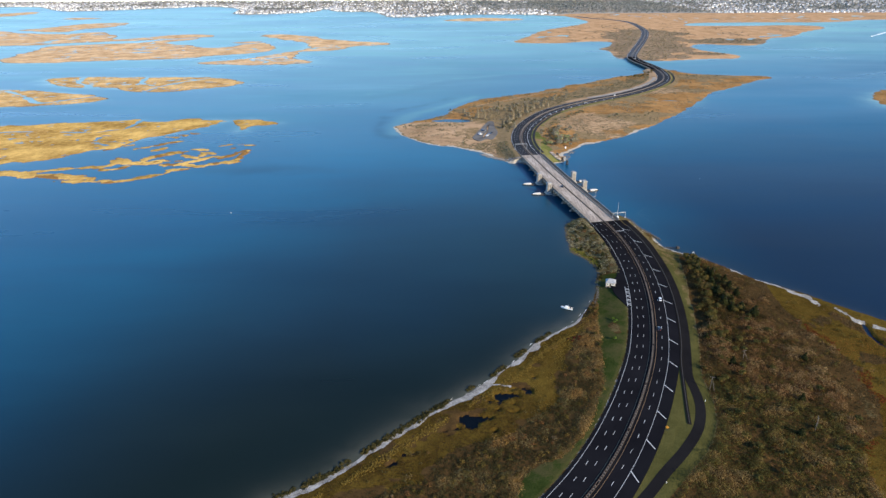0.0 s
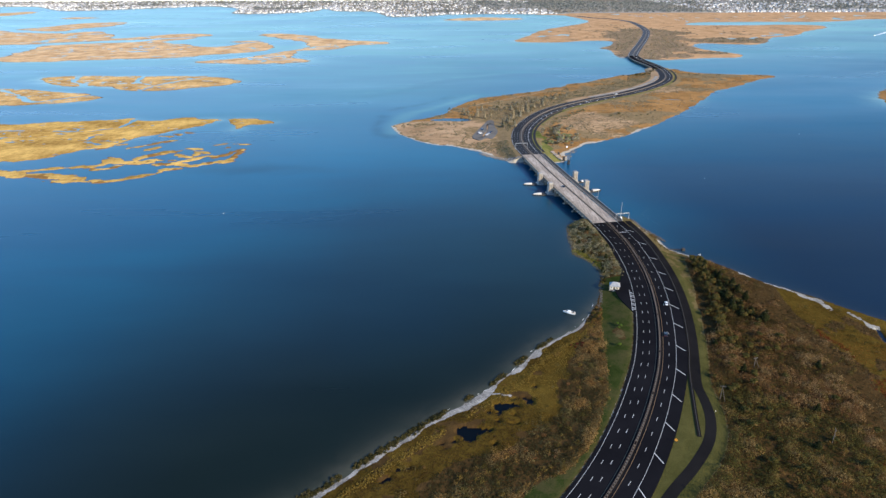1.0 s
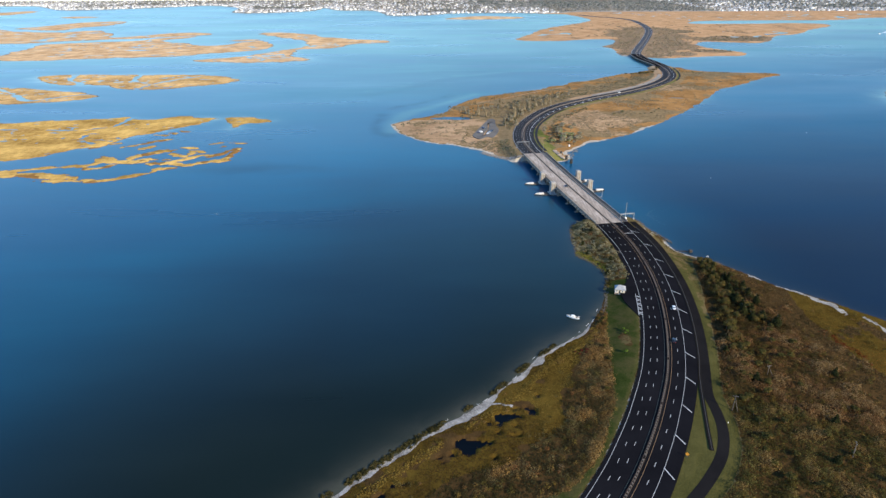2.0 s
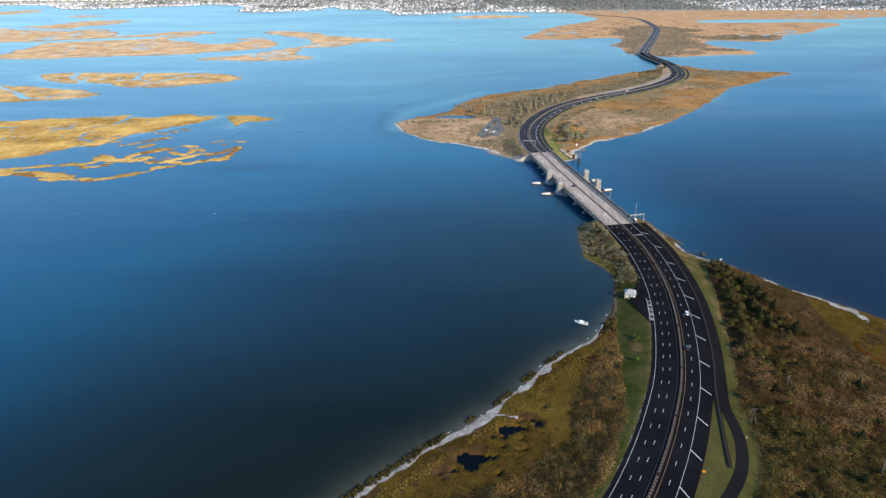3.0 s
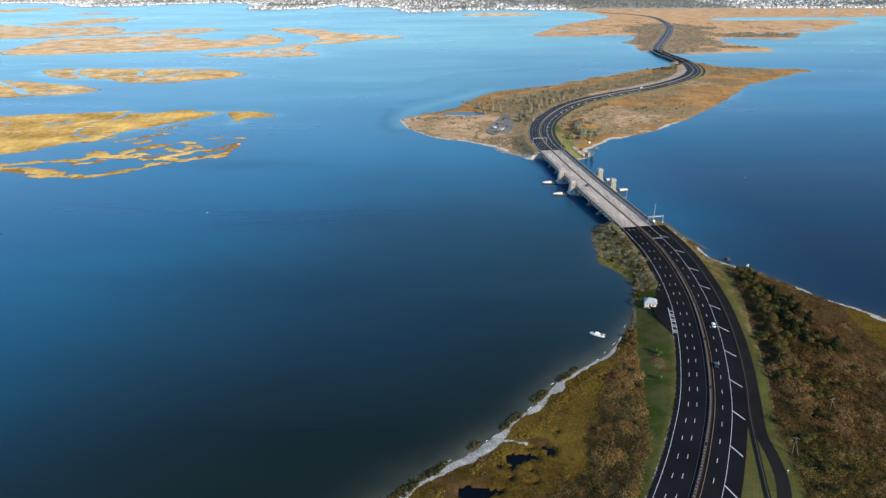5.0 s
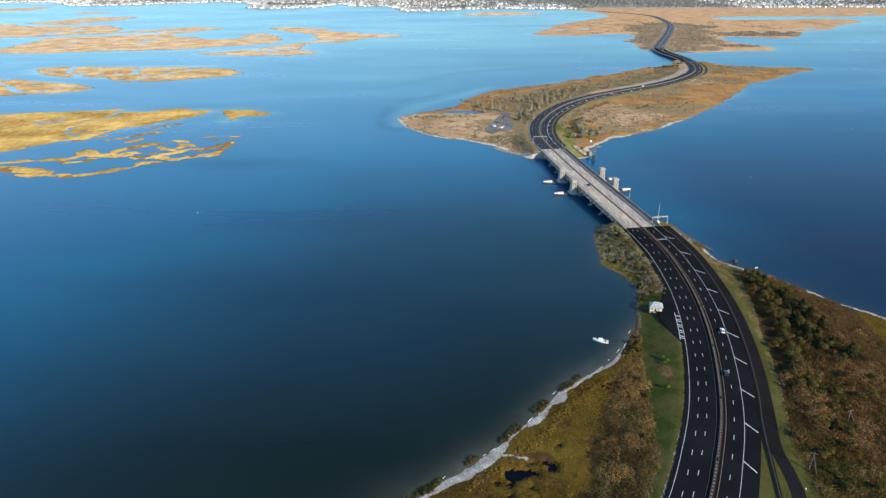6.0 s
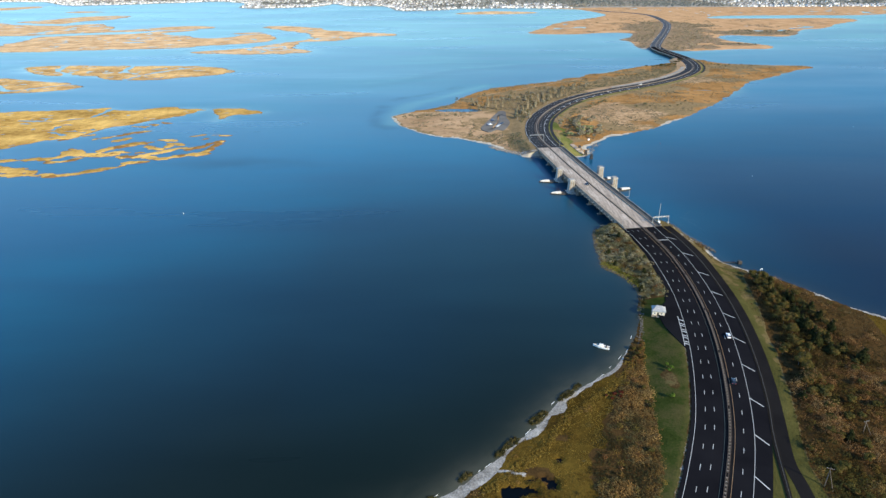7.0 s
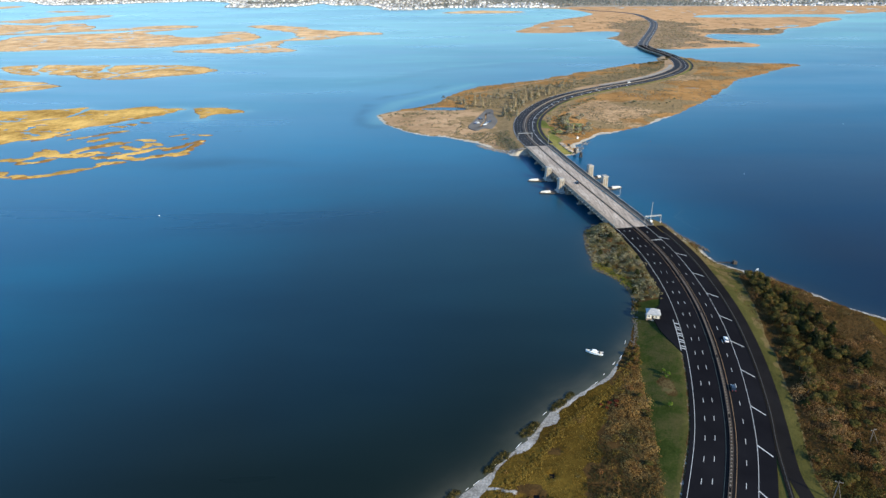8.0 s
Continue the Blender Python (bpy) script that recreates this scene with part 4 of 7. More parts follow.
BIGHT = np.zeros(WX.shape)
BIGHT[near] = smooth(190, 20, ds + 60 * fbm(WX[near], WY[near], 90, 3, 78)) * (WX[near] < 150)
# Position gradients, not depths; they hold sky reflection as water colour.
BLUE_BODY = smooth(290, 800, np.hypot(WX * 0.6, WY) + 90 * fbm(WX, WY, 260, 3, 79) + np.clip(WX - 120, 0, None) * 1.5 + np.clip(-70 - WX, 0, 300) * 0.9)
PALE_BODY = smooth(560, 2300, WY + 160 * fbm(WX, WY, 420, 3, 83) - 0.62 * np.clip(WX - 20, 0, 800))
DARK_BODY = smooth(70, 210, WX + 0.10 * (WY - 450) - 60 + 30 * fbm(WX, WY, 180, 3, 84)) * smooth(1050, 420, WY - 0.25 * np.clip(WX - 250, 0, 900))
# tide rip off the cape: a dark eddy with a pale lip
rip = (np.abs(WX) < 420) & (WY > 780) & (WY < 1480)
EDDY = spline([(-70, 845), (-90, 866), (-93, 916), (-92, 973), (-83, 1020), (-63, 1047), (-42, 1061), (0, 1117), (48, 1173)], 6)
LIP = spline([(-66, 868), (-70, 909), (-61, 954), (-45, 1002), (-21, 1029), (20, 1090), (60, 1150)], 6)
CURRENT = spline([(-140, 1185), (-91, 1222), (-43, 1297), (11, 1357), (68, 1381), (159, 1431), (260, 1440)], 8)
stir = 9 * fbm(WX[rip], WY[rip], 60, 4, 86)
torn = smooth(-0.35, 0.2, fbm(WX[rip], WY[rip], 40, 4, 87))
DARK_BODY[rip] += 0.36 * torn * np.exp(-((to_line(WX[rip], WY[rip], EDDY)[0] + stir) / 7.5) ** 2)
PALE_BODY[rip] += 0.40 * np.exp(-((to_line(WX[rip], WY[rip], LIP)[0] + stir) / 12) ** 2) + 0.24 * torn * np.exp(-((to_line(WX[rip], WY[rip], CURRENT)[0] + stir) / 8) ** 2)
DARK_BODY[rip] += 0.13 * np.exp(-((to_line(WX[rip], WY[rip], CURRENT + (6, -34))[0] + stir) / 20) ** 2)
# dark slick off the marsh strands
DARK_BODY += 0.40 * np.exp(-(((WX + 215 + 30 * fbm(WX, WY, 50, 3, 88)) / 62) ** 2 + ((WY - 690 + 14 * fbm(WX, WY, 30, 3, 89)) / 16) ** 2))
# pale shallows that skirt the marsh islands
FRINGE = np.zeros(WX.shape)
for outline in ISLANDS:
    p = np.array(outline, float)
    far = float(np.clip(p[:, 1].mean() / 900, 0.8, 3))
    box_in = (WX > p[:, 0].min() - 160) & (WX < p[:, 0].max() + 160) & (WY > p[:, 1].min() - 160) & (WY < p[:, 1].max() + 160)
    gap = -shore(WX[box_in], WY[box_in], spline(outline, 8.0 * far, True)) + 14 * far * fbm(WX[box_in], WY[box_in], 70 * far, 4, 92)
    FRINGE[box_in] = np.maximum(FRINGE[box_in], (0.72 if far > 1.17 else 0.40) * np.exp(-np.clip(gap, 0, None) / (9 * far)) * smooth(-0.5, 0.15, fbm(WX[box_in], WY[box_in], 150, 3, 93)))
for coast, reach, most in ((COAST_CAPE, 7.0, 0.30), (COAST_FAR, 16.0, 0.42)):
    near_by = (WX > coast[:, 0].min() - 90) & (WX < coast[:, 0].max() + 90) & (WY > coast[:, 1].min() - 90) & (WY < coast[:, 1].max() + 90) & (WX > 130)
    gap = -shore(WX[near_by], WY[near_by], coast) + reach * fbm(WX[near_by], WY[near_by], 60, 4, 94)
    FRINGE[near_by] = np.maximum(FRINGE[near_by], most * np.exp(-np.clip(gap, 0, None) / reach) * smooth(820, 1000, WY[near_by]) * smooth(-0.4, 0.2, fbm(WX[near_by], WY[near_by], 130, 3, 95)))
wv = np.stack([WX.ravel(), WY.ravel(), np.zeros(WX.size)], 1)
wi = (np.arange(WX.shape[0] - 1)[:, None] * WX.shape[1] + np.arange(WX.shape[1] - 1)[None]).ravel()
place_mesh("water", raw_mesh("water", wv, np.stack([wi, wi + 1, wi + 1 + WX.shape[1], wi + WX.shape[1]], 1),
                             [("shoal", "FLOAT", "value", np.clip(SHOAL, 0, 1).ravel()), ("channel", "FLOAT", "value", BLUE_BODY.ravel()), ("black_body", "FLOAT", "value", BLACK_BODY.ravel()), ("bight", "FLOAT", "value", BIGHT.ravel()), ("dark_body", "FLOAT", "value", np.clip(DARK_BODY, 0, 1).ravel()), ("pale_body", "FLOAT", "value", np.clip(PALE_BODY, 0, 1).ravel()), ("fringe", "FLOAT", "value", FRINGE.ravel())], True), M_WATER, None,
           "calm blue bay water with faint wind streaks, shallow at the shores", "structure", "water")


# ---- the parkway ----
def ribbon(name, i0, i1, a, b, lift, depth, material, parent=None, line=None, right=None, label="", kind="", step=1, category=""):
    """A strip along a line from offset a to b, its top `lift` above the line, `depth` thick."""
    line = ROAD if line is None else line
    right = RIGHT if right is None else right
    idx = np.unique(np.r_[np.arange(i0, i1, step), i1])
    base, nrm = line[idx], right[idx]
    rings = []
    for o, z in ((a, lift), (b, lift), (b, lift - depth), (a, lift - depth)):
        rings.append(np.c_[base[:, :2] + nrm * o, base[:, 2] + z])
    v = np.stack(rings, 1).reshape(-1, 3)
    n = len(idx)
    f = []
    for k in range(4):
        j = (k + 1) % 4
        i = np.arange(n - 1) * 4
        f.append(np.stack([i + k, i + 4 + k, i + 4 + j, i + j], 1))
    f = np.vstack(f + [np.array([[0, 1, 2, 3], [4 * n - 1, 4 * n - 2, 4 * n - 3, 4 * n - 4]])])
    return place_mesh(name, raw_mesh(name, v, f), material, parent, label, kind, category)


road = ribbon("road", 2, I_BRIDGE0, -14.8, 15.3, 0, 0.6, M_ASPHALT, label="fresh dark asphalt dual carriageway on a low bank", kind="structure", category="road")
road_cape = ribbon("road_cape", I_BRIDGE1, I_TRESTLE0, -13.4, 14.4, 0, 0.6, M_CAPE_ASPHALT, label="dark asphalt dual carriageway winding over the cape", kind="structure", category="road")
road_far = ribbon("road_far", I_TRESTLE1, len(ROAD) - 2, -13.0, 13.0, 0, 0.6, M_FAR_ASPHALT, label="grey asphalt dual carriageway over the far marsh, paled with painted haze", kind="structure", step=4, category="road")
LIFT = 0.012


def edge_lines(i0, i1, parent, left=-13.1, wide=0.155, step=1):
    for o, m in ((left, M_WHITE_LINE), (9.1, M_WHITE_LINE)):
        ribbon("edge_line", i0, i1, o - wide / 2, o + wide / 2, LIFT, 0.03, m, parent, step=step)
    for o in (-1.85, 1.95):
        ribbon("median_line", i0, i1, o - wide / 2, o + wide / 2, LIFT, 0.03, M_YELLOW_LINE, parent, step=step)


for y0, y1, o in ((742, 1010, 16.0), (1290, 1440, 19.5)):
    ribbon("cycle_path", at_y(y0), at_y(y1), o, o + 3.2, -0.1, 0.5, M_CAPE_ASPHALT, label="narrow dark asphalt cycle path beside the cape's road", kind="structure", category="path")
ribbon("old_pavement", at_y(1105), at_y(1345), -22.5, -15.2, -0.12, 0.5, M_BLEACHED, label="strip of bleached old concrete pavement beside the cape's road", kind="structure", category="pavement")
edge_lines(2, I_BRIDGE0, road)
edge_lines(I_BRIDGE1, I_TRESTLE0, road_cape, -12.6, 0.3)
edge_lines(I_TRESTLE1, len(ROAD) - 2, road_far, -12.0, 0.4, 4)

# second path, its strip and the rail beside it
PRIGHT = np.gradient(PATHWAY, axis=0)
PRIGHT = np.stack([PRIGHT[:, 1], -PRIGHT[:, 0]], 1) / np.linalg.norm(PRIGHT, axis=1)[:, None]
PATHZ = np.c_[PATHWAY, np.interp(PATHWAY[:, 1], [0, 300, 425, 511], [2.62, 2.68, 2.98, 5.2])]
ribbon("cycle_path", 0, len(PATHZ) - 1, -2.5, 2.5, 0.0, 0.5, M_OLD_ASPHALT, None, PATHZ, PRIGHT, "worn dark asphalt cycle path along the parkway", "structure", category="path")
HRIGHT = np.gradient(HEDGE, axis=0)
HRIGHT = np.stack([HRIGHT[:, 1], -HRIGHT[:, 0]], 1) / np.linalg.norm(HRIGHT, axis=1)[:, None]
HEDGEZ = np.c_[HEDGE, south_land(HEDGE[:, 0], HEDGE[:, 1])[0] + 0.05]
ribbon("rail_strip", 0, len(HEDGEZ) - 1, -1.0, 1.0, 0.03, 0.4, M_RAIL_STRIP, None, HEDGEZ, HRIGHT, "dark strip under the roadside rail", "structure", category="verge strip")


# ---- road markings ----
def offset_line(o, i0, i1):
    p = ROAD[i0:i1, :2] + RIGHT[i0:i1] * o
    run = np.r_[0, np.cumsum(np.linalg.norm(np.diff(p, axis=0), axis=1))]
    return p, run, ROAD[i0:i1, 2]


def on_line(line, s):
    p, run, z = line
    x, y, h = np.interp(s, run, p[:, 0]), np.interp(s, run, p[:, 1]), np.interp(s, run, z)
    x1, y1 = np.interp(s + 1, run, p[:, 0]), np.interp(s + 1, run, p[:, 1])
    return x, y, h, math.atan2(y1 - y, x1 - x)


def dash_mesh(name, length, width, material):
    bm = bmesh.new()
    box(bm, -length / 2, length / 2, -width / 2, width / 2, -0.02, LIFT + 0.004)
    me = bpy.data.meshes.new(name)
    bm.to_mesh(me)
    bm.free()
    me.materials.append(material)
    return me


def dashes(o, i0, i1, anchor_y, parent, me, pitch=12.19):
    line = offset_line(o, i0, i1)
    start = np.interp(anchor_y, line[0][:, 1], line[1]) % pitch
    for s in np.arange(start, line[1][-1] - 2, pitch):
        x, y, z, a = on_line(line, s)
        ob = new("lane_dash", me)
        ob.matrix_world = pose(x, y, z, 0, 0, math.degrees(a))
        ob.parent = parent


DASH = dash_mesh("lane_dash", 3.1, 0.19, M_WHITE_LINE)
dashes(-9.3, at_y(150), I_BRIDGE0, 313, road, DASH)
dashes(-5.75, at_y(150), I_BRIDGE0, 313, road, DASH)
dashes(5.15, at_y(150), I_BRIDGE0, 311, road, DASH)
FAR_DASH = dash_mesh("lane_dash", 3.2, 0.30, M_WHITE_LINE)
for o in (-9.0, -5.4, 5.3):
    dashes(o, I_BRIDGE1 + 2, at_y(1130), 800, road_cape, FAR_DASH)


def ticks(anchor, i0, i1, parent, inner, outer, slide, wide):
    """Slanted bars across the outer shoulder."""
    reach = math.hypot(outer - inner, slide)
    me = dash_mesh("shoulder_bar", reach, wide, M_WHITE_LINE)
    for s in np.arange(anchor % 24.38, RUN[i1], 24.38):
        if s < RUN[i0]:
            continue
        k = int(np.searchsorted(RUN, s))
        mid = ROAD[k, :2] + RIGHT[k] * (inner + outer) / 2 - TANGENT[k] * slide / 2
        way = RIGHT[k] * (outer - inner) - TANGENT[k] * slide
        ob = new("shoulder_bar", me)
        ob.matrix_world = pose(mid[0], mid[1], ROAD[k, 2] + 0.003, 0, 0, math.degrees(math.atan2(way[1], way[0])))
        ob.parent = parent


ticks(295.1 + RUN[at_y(296)] - 289.6, at_y(150), at_y(495), road, 9.2, 14.3, 4.6, 0.42)
ticks(806 + RUN[at_y(296)] - 289.6, I_BRIDGE1 + 6, at_y(1130), road_cape, 9.3, 14.2, 4.6, 1.3)
k = at_y(489)
ob = new("stop_line", dash_mesh("stop_line", 7.4, 0.6, M_WHITE_LINE))
ob.matrix_world = pose(*(ROAD[k, :2] + RIGHT[k] * 5.5), ROAD[k, 2] + 0.006, 0, 0, math.degrees(math.atan2(RIGHT[k, 1], RIGHT[k, 0])))
ob.parent = road

# hatched bars at the turn-out
HATCH = dash_mesh("hatch_bar", 2.2, 0.55, M_WHITE_LINE)
for y in np.arange(359.5, 386, 3.0):
    k = at_y(y)
    p = ROAD[k, :2] + RIGHT[k] * -14.3
    ob = new("hatch_bar", HATCH)
    ob.matrix_world = pose(p[0], p[1], ROAD[k, 2] + 0.004, 0, 0, math.degrees(math.atan2(RIGHT[k, 1], RIGHT[k, 0])) - 22)
    ob.parent = road
ribbon("edge_line", at_y(358), at_y(388), -15.6, -15.35, LIFT, 0.03, M_WHITE_LINE, road)


def turnout():
    """Paved bay between the carriageway and the bridge-keeper's hut."""
    bm = bmesh.new()
    rows = [(357, -14.9), (360, -17), (367, -20.5), (376, -23.5), (388, -25.5), (396, -24), (404, -19.5), (418, -17.2), (440, -16.4), (470, -15.6), (500, -14.9)]
    top, low = [], []
    for y, o in rows:
        k = at_y(y)
        for side, store in ((o, top), (-14.75, low)):
            p = ROAD[k, :2] + RIGHT[k] * side
            store.append((p[0], p[1], ROAD[k, 2] - 0.004))
    ring = top + low[::-1]
    a = [bm.verts.new(p) for p in ring]
    b = [bm.verts.new((p[0], p[1], p[2] - 0.5)) for p in ring]
    n = len(ring)
    for i in range(len(top) - 1):
        bm.faces.new([a[i], a[i + 1], a[n - 2 - i], a[n - 1 - i]])
    for i in range(n):
        bm.faces.new([a[i], b[i], b[(i + 1) % n], a[(i + 1) % n]])
    bmesh.ops.recalc_face_normals(bm, faces=bm.faces)
    return tagged(part("turnout", bm, M_ASPHALT, None), "dark asphalt turn-out beside the hut", "road", "", "structure")


turnout()


# ---- median rail: two timber rails on posts ----
def median_rail():
    top = thing("median_barrier", Matrix(), "brown steel median guide rail on close-set timber posts", "guard rail")
    i0, i1 = at_y(150), I_BRIDGE0
    ribbon("mow_strip", i0, i1, -1.1, 1.1, 0.03, 0.3, M_OLD_ASPHALT, top, label="dark paved strip under the rail")
    for o in (-0.62, 0.36):
        ribbon("rail", i0, i1, o + 0.06, o + 0.2, 0.80, 0.30, M_BROWN_STEEL, top)
    bm = bmesh.new()
    box(bm, -0.36, 0.36, -0.30, 0.30, 0.0, 0.74)
    bevel(bm, 0.04, 1)
    me = bpy.data.meshes.new("post")
    bm.to_mesh(me)
    bm.free()
    me.materials.append(M_TIMBER)
    for s in np.arange(RUN[at_y(185)] + 1, RUN[i1] - 1, 2.1):
        k = int(np.searchsorted(RUN, s))
        ob = new("post", me)
        ob.matrix_world = pose(*ROAD[k], 0, 0, math.degrees(math.atan2(TANGENT[k, 1], TANGENT[k, 0])))
        ob.parent = top
    for a, b in ((I_BRIDGE1, I_TRESTLE0), (I_TRESTLE1, len(ROAD) - 2)):
        ribbon("rail", a, b, -0.5, 0.5, 0.8, 0.8, M_TIMBER, top, step=2)


median_rail()


def side_rail(name, line, right, o, pitch, label, i0=0, i1=None):
    top = thing(name, Matrix(), label, "guard rail")
    i1 = len(line) - 1 if i1 is None else i1
    ribbon("rail", i0, i1, o - 0.09, o + 0.09, 0.82, 0.30, M_DARK_TIMBER, top, line, right)
    bm = bmesh.new()
    box(bm, -0.1, 0.1, -0.1, 0.1, -0.3, 0.86)
    me = bpy.data.meshes.new("post")
    bm.to_mesh(me)
    bm.free()
    me.materials.append(M_DARK_TIMBER)
    for k in range(i0, i1, pitch):
        ob = new("post", me)
        p = line[k, :2] + right[k] * o
        ob.matrix_world = pose(p[0], p[1], line[k, 2])
        ob.parent = top


side_rail("roadside_rail", HEDGEZ, HRIGHT, 0.0, 1, "dark weathered timber guide rail beside the cycle path")


# ---- the drawbridge ----
def frame_at(k):
    """Pose with x to the right of the parkway and y along it."""
    m = Matrix.Identity(4)
    m.col[0][:3] = (*RIGHT[k], 0)
    m.col[1][:3] = (*TANGENT[k], 0)
    m.translation = (*ROAD[k, :2], 0)
    return m


def drawbridge():
    top = thing("drawbridge", Matrix(), "old concrete drawbridge with four stone towers over the channel", "bridge")
    a, b = I_BRIDGE0, I_BRIDGE1
    ribbon("deck", a, b, -13.6, 15.2, -0.10, 1.1, M_CONCRETE_OLD, top)
    # roadway slabs between joints
    cuts = np.linspace(a, b, 17).astype(int)
    for n, (i, j) in enumerate(zip(cuts[:-1], cuts[1:])):
        for lo, hi, skin in ((-12.6, -9.75, M_CONCRETE_OLD), (-9.7, -5.35, M_SLAB), (-5.3, -1.0, M_SLAB), (1.0, 5.3, M_SLAB), (5.35, 8.9, M_SLAB), (8.95, 10.0, M_CONCRETE_OLD)):
            ribbon("slab", i, j, lo, hi, 0.05 if 7 <= n <= 9 else 0.02, 0.25, skin, top)
    ribbon("median_strip", a, b, -0.85, 0.85, 0.01, 0.2, M_DARK_STEEL, top, label="dark median strip")
    ribbon("median_kerb", a, b, -0.32, 0.32, 0.55, 0.6, M_TIMBER, top)
    ribbon("walkway", a, b, 10.7, 14.4, 0.16, 0.3, M_GREY_ASPHALT, top, label="grey asphalt walkway")
    for lo, hi, h in ((10.05, 10.5, 0.75), (14.5, 15.0, 1.1), (-13.5, -12.9, 0.85)):
        ribbon("parapet", a, b, lo, hi, h, h + 0.2, M_CONCRETE_OLD, top)
    for o in (-13.35, 14.95, -8.0, 0.0, 8.0):
        ribbon("girder", a + 3, b - 3, o - 0.35, o + 0.35, -1.15, 1.4, M_DARK_STEEL if abs(o) < 10 else M_CONCRETE_OLD, top)
    for e in (a, b):
        bm = bmesh.new()
        box(bm, -13.3, 14.9, -1.6, 1.6, -1.0, ROAD[e, 2] - 0.25)
        bevel(bm, 0.15, 1)
        part("abutment", bm, M_CONCRETE_OLD, top).matrix_world = frame_at(e)
    # piers
    for s in np.linspace(RUN[a] + 20, RUN[b] - 20, 9):
        k = int(np.searchsorted(RUN, s))
        z = ROAD[k, 2]
        if 600 < ROAD[k, 1] < 650:
            continue
        bm = bmesh.new()
        box(bm, -13.4, 15.0, -1.0, 1.0, z - 3.0, z - 1.3)
        for o in (-12, -6, 0.8, 7.4, 13.6):
            rod(bm, (o, 0, -1.5), (o, 0, z - 2.8), 0.85, 0.75, 10)
        box(bm, -14, 15.6, -1.5, 1.5, -1.0, 0.7)
        bevel(bm, 0.06, 1)
        part("pier", bm, M_CONCRETE_OLD, top).matrix_world = frame_at(k)
    for y in (606, 636):
        k = at_y(y)
        z = ROAD[k, 2]
        bm = bmesh.new()
        box(bm, -13.2, 19.0, -4.2, 4.2, -1.5, z - 1.2)
        bevel(bm, 0.25, 1)
        part("bascule_pier", bm, M_CONCRETE_OLD, top, "massive concrete bascule pier").matrix_world = frame_at(k)
        for side in (-1, 1):
            c = -16.8 if side < 0 else 21.8
            h = 12.6 if side < 0 else 12.4
            bm = bmesh.new()
            rings = []
            for zz, w, l in ((-1.5, 3.3, 4.2), (1.6, 3.3, 4.2), (2.0, 2.4, 2.7), (h - 1.2, 2.1, 2.4), (h - 1.1, 2.3, 2.6), (h - 0.5, 2.3, 2.6), (h, 1.9, 2.2)):
                rings.append([(c - w, -l, zz), (c + w, -l, zz), (c + w, l, zz), (c - w, l, zz)])
            loft(bm, rings)
            bevel(bm, 0.12, 1)
            tower = part("tower", bm, M_STONE, top, "square pale stone tower with a cap")
            tower.matrix_world = frame_at(k)
            for fy in (-1, 1):
                for px in (-0.95, 0.95):
                    bm = bmesh.new()
                    box(bm, c + px - 0.42, c + px + 0.42, fy * 2.56 - 0.16, fy * 2.56 + 0.16, 3.4, h - 2.2)
                    part("recess", bm, M_CONCRETE_OLD, tower, "darker panel on the tower's face").matrix_world = frame_at(k)
            bm = bmesh.new()
            box(bm, c - 2.55, c + 2.55, -2.85, 2.85, h - 1.15, h - 0.75)
            part("cornice", bm, M_STONE, tower).matrix_world = frame_at(k)
    for o in (-12.75, -1.05, 1.05, 9.95):
        ribbon("edge_line", a, b, o - 0.12, o + 0.12, 0.065, 0.03, M_WHITE_LINE if abs(o) > 2 else M_YELLOW_LINE, top)
    # brackets under the deck's edges
    bm = bmesh.new()
    loft(bm, [[(0, -0.35, 0.0), (0, 0.35, 0.0), (0, 0.35, -0.6), (0, -0.35, -0.6)], [(1.2, -0.4, 0.0), (1.2, 0.4, 0.0), (1.2, 0.4, -1.3), (1.2, -0.4, -1.3)], [(2.0, -0.4, 0.0), (2.0, 0.4, 0.0), (2.0, 0.4, -3.0), (2.0, -0.4, -3.0)]])
    bmesh.ops.recalc_face_normals(bm, faces=bm.faces)
    bracket = bpy.data.meshes.new("bracket")
    bm.to_mesh(bracket)
    bm.free()
    bracket.materials.append(M_CONCRETE)
    for s in np.arange(RUN[a] + 5, RUN[b] - 3, 6.1):
        k = int(np.searchsorted(RUN, s))
        for o, turn in ((-15.3, 0), (16.9, 180)):
            ob = new("bracket", bracket)
            ob.matrix_world = frame_at(k) @ pose(o, 0, ROAD[k, 2] - 0.35, 0, 0, turn)
            ob.parent = top
    # pointed cutwaters that reach out from the tower piers
    for y in (606, 636):
        k = at_y(y)
        for side, inner, tip in ((-1, -25.6, -34.0), (1, 29.0, 37.5)):
            bm = bmesh.new()
            root = side * 18.5
            loft(bm, [[(root, -4.6, z), (inner, -3.4, z), (tip + side * 1.2, 0, z), (inner, 3.4, z), (root, 4.6, z)] for z in (-1.5, 0.8)])
            bmesh.ops.recalc_face_normals(bm, faces=bm.faces)
            bevel(bm, 0.1, 1)
            foot = part("footing", bm, M_DARK_TIMBER, top, "dark footing")
            foot.matrix_world = frame_at(k)
            bm = bmesh.new()
            loft(bm, [[(inner, -w, z), (inner + side * 3.5, -w * 0.92, z), (tip + side * t, 0, z), (inner + side * 3.5, w * 0.92, z), (inner, w, z)] for w, t, z in ((2.1, 0, 0.7), (2.0, 0, 1.4), (1.7, -0.5, 1.8), (0.6, -3.0, 2.2))])
            bmesh.ops.recalc_face_normals(bm, faces=bm.faces)
            bevel(bm, 0.08, 1)
            part("cutwater", bm, M_PALE_CONCRETE, top, "whitened pointed concrete cutwater").matrix_world = frame_at(k)


drawbridge()


